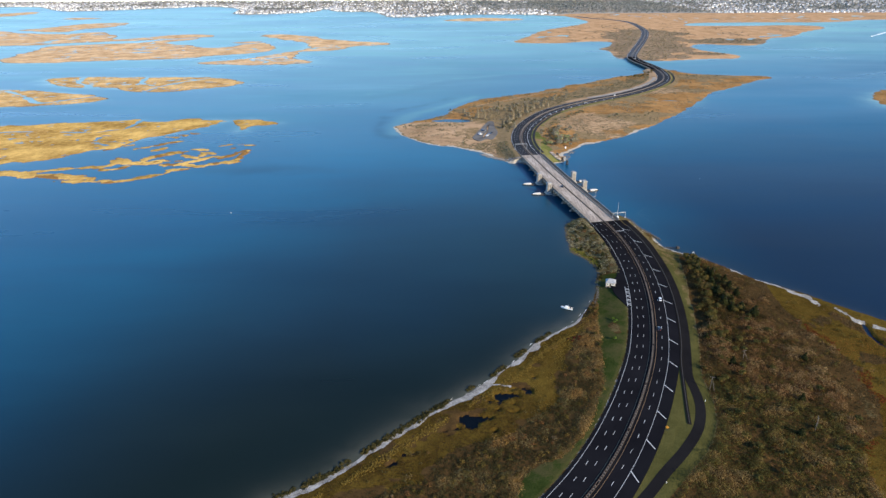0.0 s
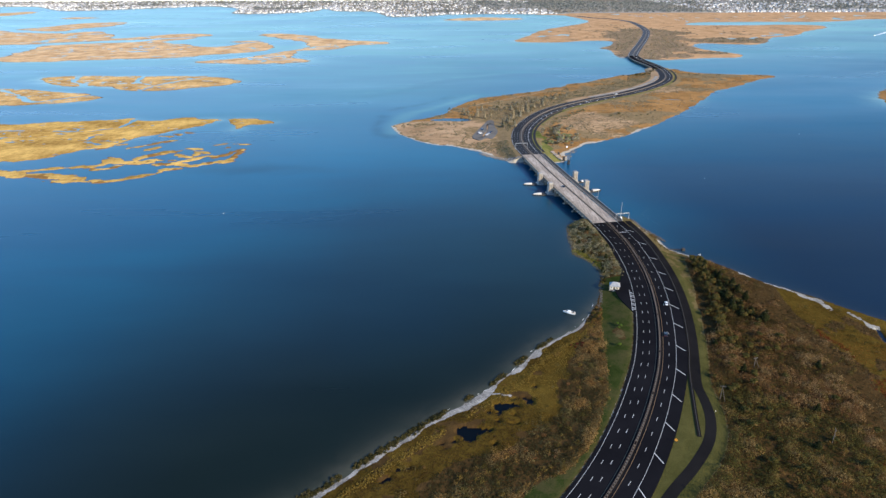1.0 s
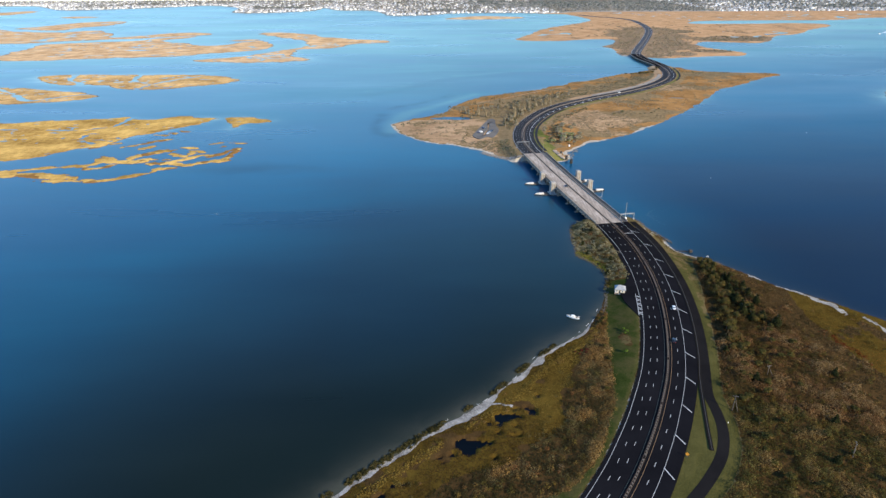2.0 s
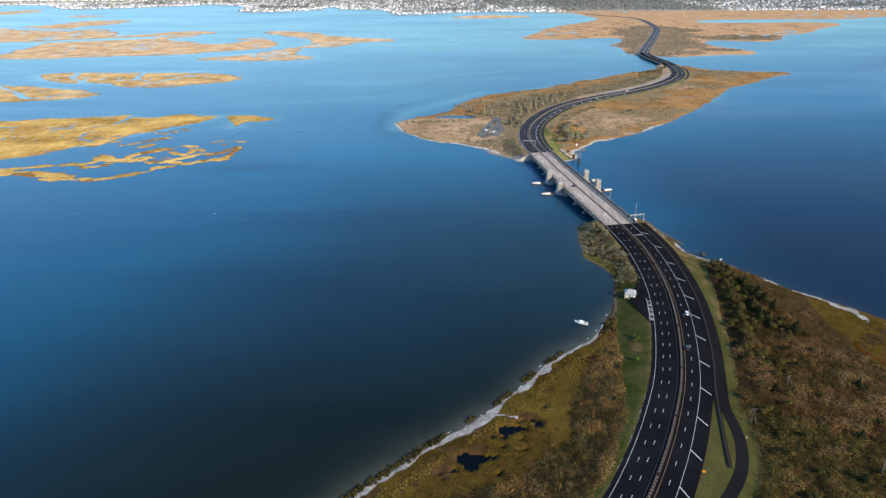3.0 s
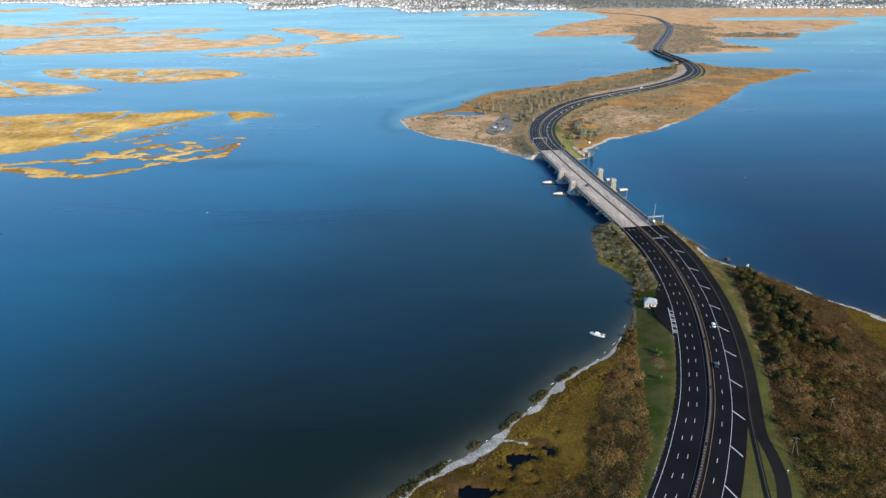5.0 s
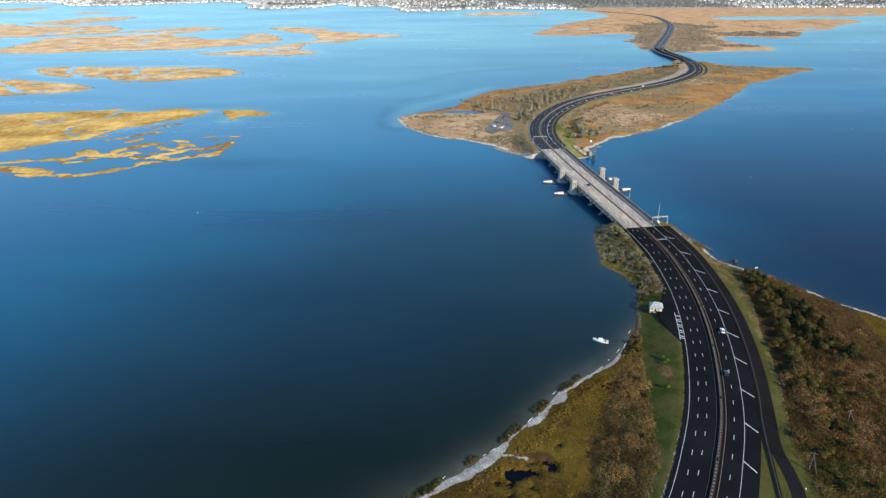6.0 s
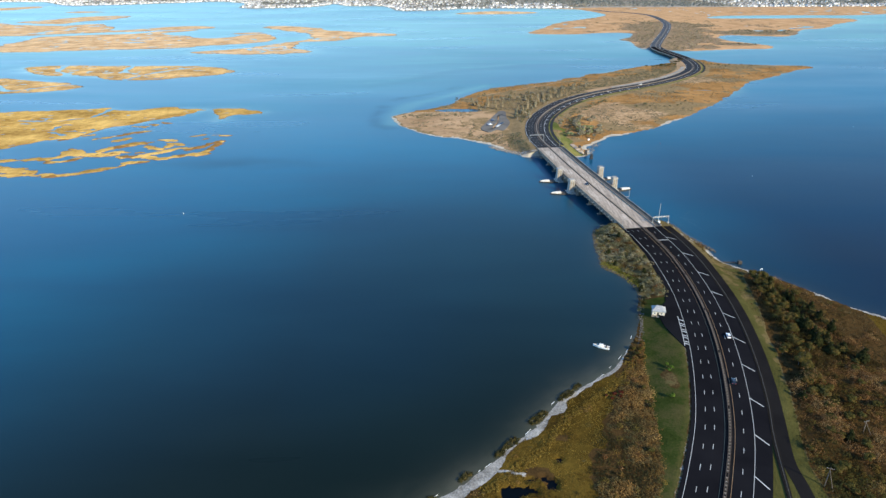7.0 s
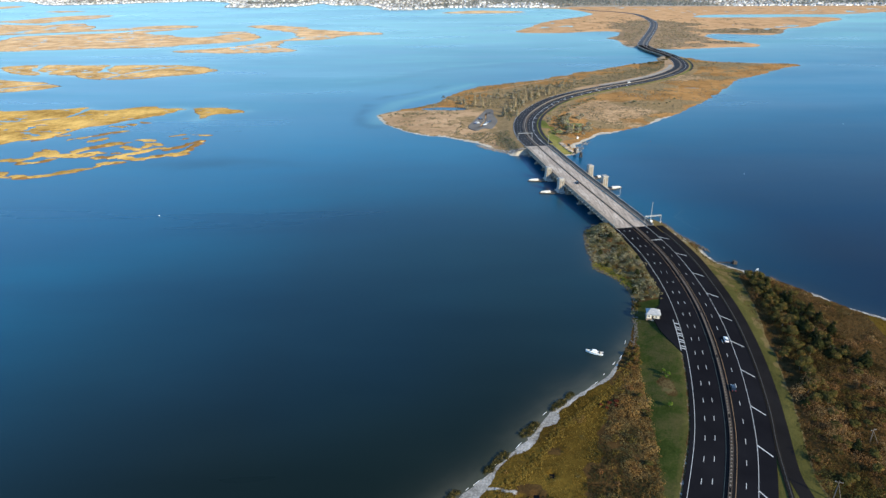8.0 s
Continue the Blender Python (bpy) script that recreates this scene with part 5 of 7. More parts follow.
def trestle():
    top = thing("trestle_bridge", Matrix(), "low concrete trestle bridge on many piers", "bridge")
    a, b = I_TRESTLE0, I_TRESTLE1
    ribbon("deck", a, b, -13.4, 14.0, 0.0, 1.3, M_ASPHALT, top, label="dark asphalt deck")
    for o in (-13.7, 14.3):
        ribbon("parapet", a, b, o - 0.35, o + 0.35, 1.0, 2.4, M_CONCRETE_OLD, top)
    ribbon("median_kerb", a, b, -0.5, 0.5, 0.8, 0.8, M_CONCRETE_OLD, top)
    for o in (-12.4, 9.3):
        ribbon("edge_line", a, b, o - 0.2, o + 0.2, LIFT, 0.03, M_WHITE_LINE, top)
    for s in np.arange(RUN[a] + 8, RUN[b] - 4, 16):
        k = int(np.searchsorted(RUN, s))
        bm = bmesh.new()
        box(bm, -13.4, 14, -0.8, 0.8, 1.6, ROAD[k, 2] - 1.2)
        for o in (-12, -4, 4, 12):
            rod(bm, (o, 0, -1.5), (o, 0, 2.0), 0.7, 0.7, 8)
        part("pier", bm, M_CONCRETE_OLD, top).matrix_world = frame_at(k)


trestle()


# ---- gantries, poles, signs ----
def gantry(k, x0, x1, height, base, mast, label):
    top = thing("traffic_gantry", frame_at(k), label, "gantry")
    z = ROAD[k, 2] + base
    for x in (x0, x1):
        bm = bmesh.new()
        rod(bm, (x, 0, z - 1.0), (x, 0, z + height), 0.24, 0.18, 10)
        box(bm, x - 0.5, x + 0.5, -0.5, 0.5, z - 1.0, z + 0.25)
        part("upright", bm, M_STEEL, top)
    bm = bmesh.new()
    for dy, dz in ((-0.35, 0), (0.35, 0), (0, 0.6)):
        rod(bm, (x0, dy, z + height - 0.7 + dz), (x1, dy, z + height - 0.7 + dz), 0.1, 0.1, 6)
    n = max(4, int((x1 - x0) / 1.2))
    for i in range(n):
        xa, xb = x0 + (x1 - x0) * i / n, x0 + (x1 - x0) * (i + 0.5) / n
        rod(bm, (xa, -0.35, z + height - 0.7), (xb, 0, z + height - 0.1), 0.05, 0.05, 5)
        rod(bm, (xa, 0.35, z + height - 0.7), (xb, 0, z + height - 0.1), 0.05, 0.05, 5)
    part("truss", bm, M_STEEL, top)
    for x in np.linspace(x0 + 1.5, x1 - 1.5, 3):
        bm = bmesh.new()
        box(bm, x - 0.3, x + 0.3, -0.62, -0.42, z + height - 1.9, z + height - 0.7)
        bevel(bm, 0.05, 1)
        part("signal_head", bm, M_DARK_STEEL, top, "dark traffic signal head")
    if mast:
        bm = bmesh.new()
        rod(bm, (mast, 0.6, z - 1), (mast, 0.6, z + 15.0), 0.3, 0.16, 10)
        part("mast", bm, M_STEEL, top, "tall pale steel mast")
        bm = bmesh.new()
        box(bm, mast - 0.7, mast + 0.7, -1.2, 0.2, z - 0.6, z + 1.6)
        bevel(bm, 0.08, 1)
        part("control_box", bm, M_WHITE_PAINT, top, "white control box")


gantry(at_y(517), 11.2, 23.5, 5.0, 0.0, 15.9, "steel signal gantry with a tall mast at the bridge end")
gantry(at_y(760), -13.9, 1.2, 7.4, -0.1, 0, "pale steel signal gantry over the carriageway")


def lamp_post(m, height, arm, label="slim galvanised lamp post with a short arm"):
    top = thing("street_lamp", m, label, "street lamp", "lamp posts")
    bm = bmesh.new()
    rod(bm, (0, 0, -0.5), (0, 0, height), 0.16, 0.09, 8)
    part("pole", bm, M_STEEL, top)
    bm = bmesh.new()
    rod(bm, (0, 0, height - 0.1), (arm, 0, height + 0.35), 0.06, 0.05, 6)
    part("arm", bm, M_STEEL, top)
    bm = bmesh.new()
    box(bm, arm - 0.1, arm + 0.75, -0.18, 0.18, height + 0.27, height + 0.45)
    bevel(bm, 0.05, 1)
    part("lamp_head", bm, M_DARK_STEEL, top)
    return top


def at_side(y, o, dz=0.0):
    k = at_y(y)
    p = ROAD[k, :2] + RIGHT[k] * o
    return Matrix.Translation((p[0], p[1], ROAD[k, 2] + dz)) @ frame_at(k).to_3x3().to_4x4()


lamp_post(at_side(735, 12.6), 9.0, -1.6)
lamp_post(at_side(513, -14.2, -0.2), 6.5, 1.2, "slim galvanised lamp post at the bridge end")


def channel_signal(m):
    """Post outside the walkway with an arm that carries lamps over the water's edge."""
    top = thing("channel_signal", m, "pale steel post with a lamp arm beside the drawbridge's walkway", "signal")
    bm = bmesh.new()
    rod(bm, (4.6, 0, -1.2), (4.6, 0, 6.4), 0.2, 0.15, 8)
    rod(bm, (-0.3, 0, -0.6), (4.6, 0, -0.6), 0.16, 0.16, 8)
    part("post", bm, M_STEEL, top)
    bm = bmesh.new()
    rod(bm, (0.2, 0, 6.0), (4.9, 0, 6.3), 0.12, 0.12, 6)
    rod(bm, (3.4, 0, 6.2), (4.6, 0, 4.9), 0.07, 0.07, 6)
    part("arm", bm, M_STEEL, top)
    for x in (0.4, 2.2):
        bm = bmesh.new()
        box(bm, x - 0.25, x + 0.25, -0.25, 0.25, 5.2, 6.0)
        bevel(bm, 0.05, 1)
        part("lamp_head", bm, M_STEEL, top, "pale lamp head")


channel_signal(at_side(572, 15.2))


def utility_pole(m, height):
    top = thing("utility_pole", m, "leaning weathered timber utility pole with a cross arm", "utility pole", "utility poles")
    bm = bmesh.new()
    rod(bm, (0, 0, -1), (0.2, 0.1, height), 0.2, 0.13, 8)
    part("pole", bm, M_BARK, top)
    bm = bmesh.new()
    rod(bm, (2.6, -1.6, -0.5), (0.25, 0.0, height * 0.82), 0.13, 0.1, 7)
    part("brace", bm, M_BARK, top)
    bm = bmesh.new()
    box(bm, -1.1, 1.5, -0.02, 0.18, height - 0.75, height - 0.55)
    part("cross_arm", bm, M_BARK, top)
    for x in (-0.9, 0.6, 1.3):
        bm = bmesh.new()
        rod(bm, (x, 0.08, height - 0.56), (x, 0.08, height - 0.3), 0.06, 0.04, 6)
        part("insulator", bm, M_STEEL, top)


utility_pole(pose(145, 271.5, 2.0, 0, 0, -20), 9.0)
utility_pole(pose(184.5, 239, 1.6, 0, 4, 70), 8.5)
utility_pole(pose(176, 300, 1.6, 0, -3, 15), 7.0)


def road_sign(m):
    top = thing("road_sign", m, "small orange diamond work sign on a stand", "road sign")
    bm = bmesh.new()
    rod(bm, (0, 0, 0), (0, 0, 1.3), 0.05, 0.05, 6)
    for dx, dy in ((0.6, 0.5), (-0.6, 0.5), (0.6, -0.5), (-0.6, -0.5)):
        rod(bm, (0, 0, 0.4), (dx, dy, 0.0), 0.035, 0.03, 5)
    part("stand", bm, M_DARK_STEEL, top)
    bm = bmesh.new()
    box(bm, -0.65, 0.65, -0.03, 0.03, -0.65, 0.65, pose(0, -0.08, 1.75, 0, 45, 0))
    part("panel", bm, M_ORANGE, top, "orange diamond panel")


road_sign(at_side(246, 16.2, -0.28))
for y in (206, 262):
    bm = bmesh.new()
    rod(bm, (0, 0, 0), (0, 0, 1.1), 0.07, 0.06, 7)
    box(bm, -0.16, 0.16, -0.03, 0.03, 0.75, 1.25)
    post = thing("marker_post", Matrix.Translation(Vector((*(PATHWAY[np.argmin(np.abs(PATHWAY[:, 1] - y))] + 3.0 * PRIGHT[np.argmin(np.abs(PATHWAY[:, 1] - y))]), 2.55))),
                 "short white marker post beside the cycle path", "marker post", "marker posts")
    part("post", bm, M_WHITE_PAINT, post)


# ---- the hut on the shore ----
def hut():
    top = thing("hut", pose(121.8, 394.2, 2.55, 0, 0, -14) @ Matrix.Diagonal((0.88, 0.88, 0.88, 1)), "small cream hut with a grey hipped roof beside the turn-out", "house")
    w, d, h = 3.6, 3.0, 3.0
    bm = bmesh.new()
    t = 0.25
    door, wins = (-0.9, 0.2), ((-2.8, -1.8), (1.2, 2.3))
    cuts = [-w, wins[0][0], wins[0][1], door[0], door[1], wins[1][0], wins[1][1], w]
    for i, (a, b) in enumerate(zip(cuts, cuts[1:])):
        if i == 3:
            box(bm, a, b, -d, -d + t, 2.2, h)
        elif i in (1, 5):
            box(bm, a, b, -d, -d + t, 0, 0.95)
            box(bm, a, b, -d, -d + t, 2.1, h)
        else:
            box(bm, a, b, -d, -d + t, 0, h)
    box(bm, -w, w, d - t, d, 0, h)
    box(bm, -w, -w + t, -d + t, d - t, 0, h)
    box(bm, w - t, w, -d + t, d - t, 0, h)
    part("wall", bm, M_CREAM_WALL, top)
    bm = bmesh.new()
    box(bm, -w - 0.3, w + 0.3, -d - 0.3, d + 0.3, -1.2, 0.0)
    part("plinth", bm, M_CONCRETE_OLD, top)
    bm = bmesh.new()
    e, rx, top_z = 0.55, 1.6, h + 2.4
    lo = [(-w - e, -d - e), (w + e, -d - e), (w + e, d + e), (-w - e, d + e)]
    hi = [(-rx, -0.06), (rx, -0.06), (rx, 0.06), (-rx, 0.06)]
    loft(bm, [[(x, y, h - 0.05) for x, y in lo], [(x, y, h + 0.15) for x, y in lo], [(x, y, top_z) for x, y in hi]])
    roof = part("roof", bm, M_GREY_ROOF, top, "grey shingled hipped roof")
    bm = bmesh.new()
    box(bm, -rx - 0.1, rx + 0.1, -0.15, 0.15, top_z - 0.05, top_z + 0.1)
    part("ridge", bm, M_STEEL, roof)
    bm = bmesh.new()
    box(bm, door[0], door[1], -d + 0.05, -d + 0.13, 0.02, 2.2)
    part("door", bm, M_DARK_TIMBER, top, "dark timber door")
    for a, b in wins:
        bm = bmesh.new()
        box(bm, a, b, -d + 0.10, -d + 0.13, 0.95, 2.1)
        pane = part("window", bm, M_GLASS, top, "dark window pane")
        bm = bmesh.new()
        for x in (a, (a + b) / 2, b):
            box(bm, x - 0.05, x + 0.05, -d - 0.03, -d + 0.09, 0.95, 2.1)
        box(bm, a - 0.1, b + 0.1, -d - 0.08, -d + 0.09, 0.86, 0.95)
        part("frame", bm, M_WHITE_PAINT, pane)
    bm = bmesh.new()
    box(bm, door[0] - 0.3, door[1] + 0.3, -d - 1.5, -d - 0.3, -0.6, -0.02)
    part("step", bm, M_CONCRETE, top)


hut()


# ---- boats ----
def boat(m, length, label, cabin=True, group="boats"):
    top = thing("motor_boat", m, label, "boat", group)
    L, bm = length, bmesh.new()
    rings = []
    for u in np.linspace(0, 1, 9):
        w = 0.165 * L * (1 - max(0, u - 0.35) ** 2 * 2.3) * (0.92 + 0.08 * min(1, u * 4))
        w = max(w, 0.03)
        sheer = 0.09 * L + 0.05 * L * u ** 2
        x = (u - 0.5) * L
        keel = -0.35 + 0.5 * max(0, u - 0.75) * L * 0.25
        rings.append([(x, -w, sheer), (x, -w * 0.86, 0.0), (x, 0, keel), (x, w * 0.86, 0.0), (x, w, sheer)])
    loft(bm, rings)
    hull = part("hull", bm, M_WHITE_PAINT, top, "white hull")
    bm = bmesh.new()
    rings = []
    for u in np.linspace(0.04, 0.93, 8):
        w = max(0.03, 0.135 * L * (1 - max(0, u - 0.35) ** 2 * 2.3))
        s = 0.09 * L + 0.05 * L * u ** 2
        x = (u - 0.5) * L
        rings.append([(x, -w, s + 0.03), (x, w, s + 0.03), (x, w, s - 0.12), (x, -w, s - 0.12)])
    loft(bm, rings)
    part("deck", bm, M_CREAM_WALL, top, "pale deck")
    if cabin:
        bm = bmesh.new()
        z = 0.10 * L
        loft(bm, [[(-0.12 * L, -0.1 * L, z), (0.22 * L, -0.085 * L, z), (0.22 * L, 0.085 * L, z), (-0.12 * L, 0.1 * L, z)],
                  [(-0.10 * L, -0.09 * L, z + 0.11 * L), (0.12 * L, -0.075 * L, z + 0.11 * L), (0.12 * L, 0.075 * L, z + 0.11 * L), (-0.10 * L, 0.09 * L, z + 0.11 * L)]])
        bevel(bm, 0.03, 1)
        house = part("cabin", bm, M_WHITE_PAINT, top, "white cabin")
        bm = bmesh.new()
        loft(bm, [[(0.215 * L, -0.078 * L, z + 0.03 * L), (0.225 * L, -0.078 * L, z + 0.03 * L), (0.225 * L, 0.078 * L, z + 0.03 * L), (0.215 * L, 0.078 * L, z + 0.03 * L)],
                  [(0.135 * L, -0.07 * L, z + 0.105 * L), (0.145 * L, -0.07 * L, z + 0.105 * L), (0.145 * L, 0.07 * L, z + 0.105 * L), (0.135 * L, 0.07 * L, z + 0.105 * L)]])
        part("windscreen", bm, M_GLASS, house)
    bm = bmesh.new()
    box(bm, -0.53 * L, -0.47 * L, -0.03 * L, 0.03 * L, 0.02 * L, 0.13 * L)
    bevel(bm, 0.02, 1)
    part("outboard_motor", bm, M_DARK_STEEL, top, "dark outboard motor")
    bm = bmesh.new()
    box(bm, -0.34 * L, -0.26 * L, -0.09 * L, 0.09 * L, 0.09 * L, 0.14 * L)
    bevel(bm, 0.02, 1)
    part("bench", bm, M_DARK_TIMBER, top, "dark stern bench")
    return top


boat(pose(84.6, 364.2, 0.05, 0, 0, 158), 8.2, "white open motor boat anchored off the beach")
boat(pose(1525, 2285, 0.05, 0, 0, 225), 12.0, "small white boat under way far across the bay")


def buoy(x, y, material, label):
    top = thing("buoy", pose(x, y, 0), label, "buoy", "buoys")
    bm = bmesh.new()
    loft(bm, [[(r * math.cos(a), r * math.sin(a), z) for a in np.linspace(0, 2 * math.pi, 9)[:-1]] for r, z in ((0.22, -0.3), (0.32, 0.0), (0.28, 0.25), (0.12, 0.5), (0.08, 0.8))])
    part("float", bm, material, top)


buoy(-204, 550, M_WHITE_PAINT, "small white mooring buoy on open water")
buoy(286, 651, M_WHITE_PAINT, "small white buoy on the eastern water")
buoy(495, 850, M_WHITE_PAINT, "small white buoy far out on the eastern water")
buoy(237, 769, M_RED, "small red channel buoy")


# ---- cars ----
def car_paint(name, rgb):
    q = Mat(name, rgb, 0.3, 0.1, 0.5)
    q.put("Coat Weight", 0.6)
    return q.m


def car(m, paint, label, length=4.7, tall=1.0, group="cars"):
    top = thing("car", m, label, "car", group)
    L, w = length, 0.92
    bm = bmesh.new()
    loft(bm, [[(x, -w * s, 0.28), (x, w * s, 0.28), (x, w * s, z), (x, -w * s, z)] for x, s, z in
              ((-L / 2, 0.90, 0.80 * tall), (-L * 0.42, 1.0, 0.95 * tall), (L * 0.2, 1.0, 0.93 * tall), (L * 0.44, 0.97, 0.78 * tall), (L / 2, 0.86, 0.62 * tall))])
    bevel(bm, 0.06, 2)
    part("body", bm, paint, top)
    bm = bmesh.new()
    loft(bm, [[(-L * 0.40, -0.84, 0.93 * tall), (L * 0.20, -0.84, 0.9 * tall), (L * 0.20, 0.84, 0.9 * tall), (-L * 0.40, 0.84, 0.93 * tall)],
              [(-L * 0.31, -0.68, 1.42 * tall), (L * 0.04, -0.68, 1.42 * tall), (L * 0.04, 0.68, 1.42 * tall), (-L * 0.31, 0.68, 1.42 * tall)]])
    bevel(bm, 0.04, 1)
    glass = part("cabin_glass", bm, M_GLASS, top, "dark tinted cabin glass")
    bm = bmesh.new()
    box(bm, -L * 0.32, L * 0.05, -0.70, 0.70, 1.39 * tall, 1.47 * tall)
    bevel(bm, 0.03, 1)
    part("roof", bm, paint, top)
    for x in (-L * 0.31, L * 0.30):
        for s in (-1, 1):
            bm = bmesh.new()
            rod(bm, (x, s * 0.72, 0.33), (x, s * 0.94, 0.33), 0.33, 0.33, 14)
            wheel = part("wheel", bm, M_RUBBER, top)
            bm = bmesh.new()
            rod(bm, (x, s * 0.93, 0.33), (x, s * 0.955, 0.33), 0.19, 0.19, 10)
            part("rim", bm, M_STEEL, wheel)
    for s in (-1, 1):
        bm = bmesh.new()
        box(bm, L * 0.455, L * 0.497, s * 0.62 - 0.16, s * 0.62 + 0.16, 0.56, 0.68)
        part("headlight", bm, M_WHITE_PAINT, top)
        bm = bmesh.new()
        box(bm, -L * 0.502, -L * 0.47, s * 0.66 - 0.14, s * 0.66 + 0.14, 0.62, 0.78)
        part("tail_light", bm, M_RED, top)
    return top


PAINTS = {n: car_paint(n + "_car_paint", c) for n, c in (("white", (0.8, 0.8, 0.8)), ("black", (0.015, 0.017, 0.02)), ("silver", (0.42, 0.43, 0.45)), ("blue", (0.03, 0.06, 0.14)), ("red", (0.3, 0.03, 0.03)))}


def on_road(y, o, back=False):
    k = at_y(y)
    p = ROAD[k, :2] + RIGHT[k] * o
    return pose(p[0], p[1], ROAD[k, 2] + 0.03, 0, 0, math.degrees(math.atan2(TANGENT[k, 1], TANGENT[k, 0])) + (180 if back else 0))


car(on_road(371, 7.0), PAINTS["white"], "white car driving on the outer lane of the parkway")
car(on_road(334, 3.6), PAINTS["black"], "black car driving beside the median rail")
car(on_road(604, -3.2, True), PAINTS["black"], "black car crossing the drawbridge")
car(on_road(1140, -4, True), PAINTS["white"], "white van on the cape's carriageway", 5.6, 1.25)
car(on_road(1078, 7), PAINTS["silver"], "silver car on the cape's carriageway")
car(on_road(1660, 4), PAINTS["white"], "white car on the far bridge")


def car_park():
    """A rounded paved loop with an island of grass, west of the cape's road."""
    ring = spline([(42, 834), (48, 859), (55, 883), (64, 914), (71, 935), (78, 929), (77, 894), (79, 866), (75, 844), (68, 823), (60, 826), (52, 815), (45, 821)], 4, True)[:-1]
    hole = spline([(56, 834), (58, 848), (64, 872), (65, 897), (68, 904), (67, 883), (64, 865), (60, 842), (58, 833)], 3, True)
    n = len(ring)
    hole = np.array([hole[int(i * len(hole) / n) % len(hole)] for i in range(n)])
    start = int(np.argmin(((hole - ring[0]) ** 2).sum(1)))
    hole = np.roll(hole, -start, 0)
    bm = bmesh.new()
    rows = [[bm.verts.new((p[0], p[1], z)) for p in line] for line, z in ((ring, 1.2), (ring, 2.42), (hole, 2.42), (hole, 1.2))]
    for a, b in zip(rows, rows[1:]):
        for i in range(n):
            bm.faces.new([a[i], a[(i + 1) % n], b[(i + 1) % n], b[i]])
    bmesh.ops.recalc_face_normals(bm, faces=bm.faces)
    tagged(part("car_park", bm, M_PARK_ASPHALT, None), "worn grey asphalt car park loop on the cape", "car park", "", "structure")


car_park()
for x, y, a, c in ((58, 875, 35, "blue"), (59, 871, 35, "black"), (53, 854, 35, "white"), (54, 850, 35, "white"), (51, 848, 35, "blue"), (69, 858, 215, "black"), (67, 854, 215, "blue"), (64, 848, 215, "silver"), (62, 842, 215, "white")):
    car(pose(x, y, 2.43, 0, 0, a), PAINTS[c], c + " car parked in the cape's car park", group="parked cars")


# ---- plants on the south land ----
def scatter(lo, hi, spacing, rng):
    """Jittered places over a rectangle."""
    xs, ys = np.arange(lo[0], hi[0], spacing), np.arange(lo[1], hi[1], spacing)
    X, Y = np.meshgrid(xs, ys)
    return (X + rng.uniform(-0.5, 0.5, X.shape) * spacing).ravel(), (Y + rng.uniform(-0.5, 0.5, Y.shape) * spacing).ravel()


rng = np.random.default_rng(4)
X, Y = scatter((-75, 165), (330, 530), 1.2, rng)
Z, (SAND, LAWN, MARSH, TAN) = south_land(X, Y)
OFF, KK = beside(X, Y)
DSH = shore(X, Y, COAST_SOUTH)
DPATH, _ = to_line(X, Y, PATHWAY)
n1, n2, n3 = fbm(X, Y, 30, 4, 33), fbm(X, Y, 9, 3, 34), fbm(X, Y, 60, 3, 35)
clear = (Z > np.where(Y > 425, 0.08, 0.35)) & (SAND < 0.4) & (LAWN < 0.3) & (np.abs(OFF) > 16.8) & (DPATH > 4.2)
clear &= ~((OFF < 0) & (OFF > -28) & (Y > 352) & (Y < 412))                     # turn-out and hut
clear &= ~((np.abs(X - 122.6) < 8) & (np.abs(Y - 394) < 7))
clear &= ~((X < 122) & (Y > 428) & (Y < 466) & (X - 106.5 + 0.41 * (Y - 463) < 4.6) & (X > 100))
east = OFF > 0
# dense scrub, thinner in the dry strip by the path and on the heath
HEATH = east & (X > np.interp(Y, HEATH_Y, HEATH_X) + 10 * n1)
cover = np.where(east, np.where(HEATH, np.where(MARSH > 0.4, 0.015, 0.07 + 0.5 * (n2 > 0.38)), 0.92), np.where(X < np.interp(Y, SCRUB_EDGE_Y, SCRUB_EDGE_X) + 4 * n2, np.where((Y < 345) & (DSH > 4), 0.015 + 0.12 * (n2 > 0.34), 0.35), 0.90))
cover = np.where((Y > 408) & ~east, 0.30 + 0.9 * n2, cover)
CORD = spline([(106.5, 463), (109.5, 458), (112.5, 453), (116, 447), (119, 440), (120, 430)], 0.1)
cover = np.where((Y > 440) & east, 0.22 + 0.6 * n2, cover)
DITCH = X - np.interp(Y, DITCH_Y, DITCH_X)
cover = np.where(east & (DITCH < 2.5) & (Y > 300) & (Y < 447), np.where(DITCH < -2, 0.0, 0.45), cover)
pick = clear & (rng.uniform(0, 1, len(X)) < cover * (0.95 + 0.9 * np.minimum(n2, fbm(X, Y, 5, 3, 29))))
P = np.stack([X, Y, Z - 0.1], 1)[pick]
inland = smooth(0, 25, DSH)[pick]
tall = (0.45 + 0.25 * rng.uniform(0, 1, len(P)) + 2.2 * np.clip(n1[pick] + 0.05, 0, 1) + 3.8 * np.clip(n2[pick], 0, 1)) * np.where(east[pick], 1.25, 0.62) * (0.4 + 0.6 * inland) * np.where(HEATH[pick], 0.5, 1.0) * np.where((Y[pick] > 425) & ~east[pick], 0.85, 1.0) * np.where(east[pick] & (OFF[pick] < 41) & (OFF[pick] > 33.5) & (Y[pick] > 285), 1.9, 1.0)
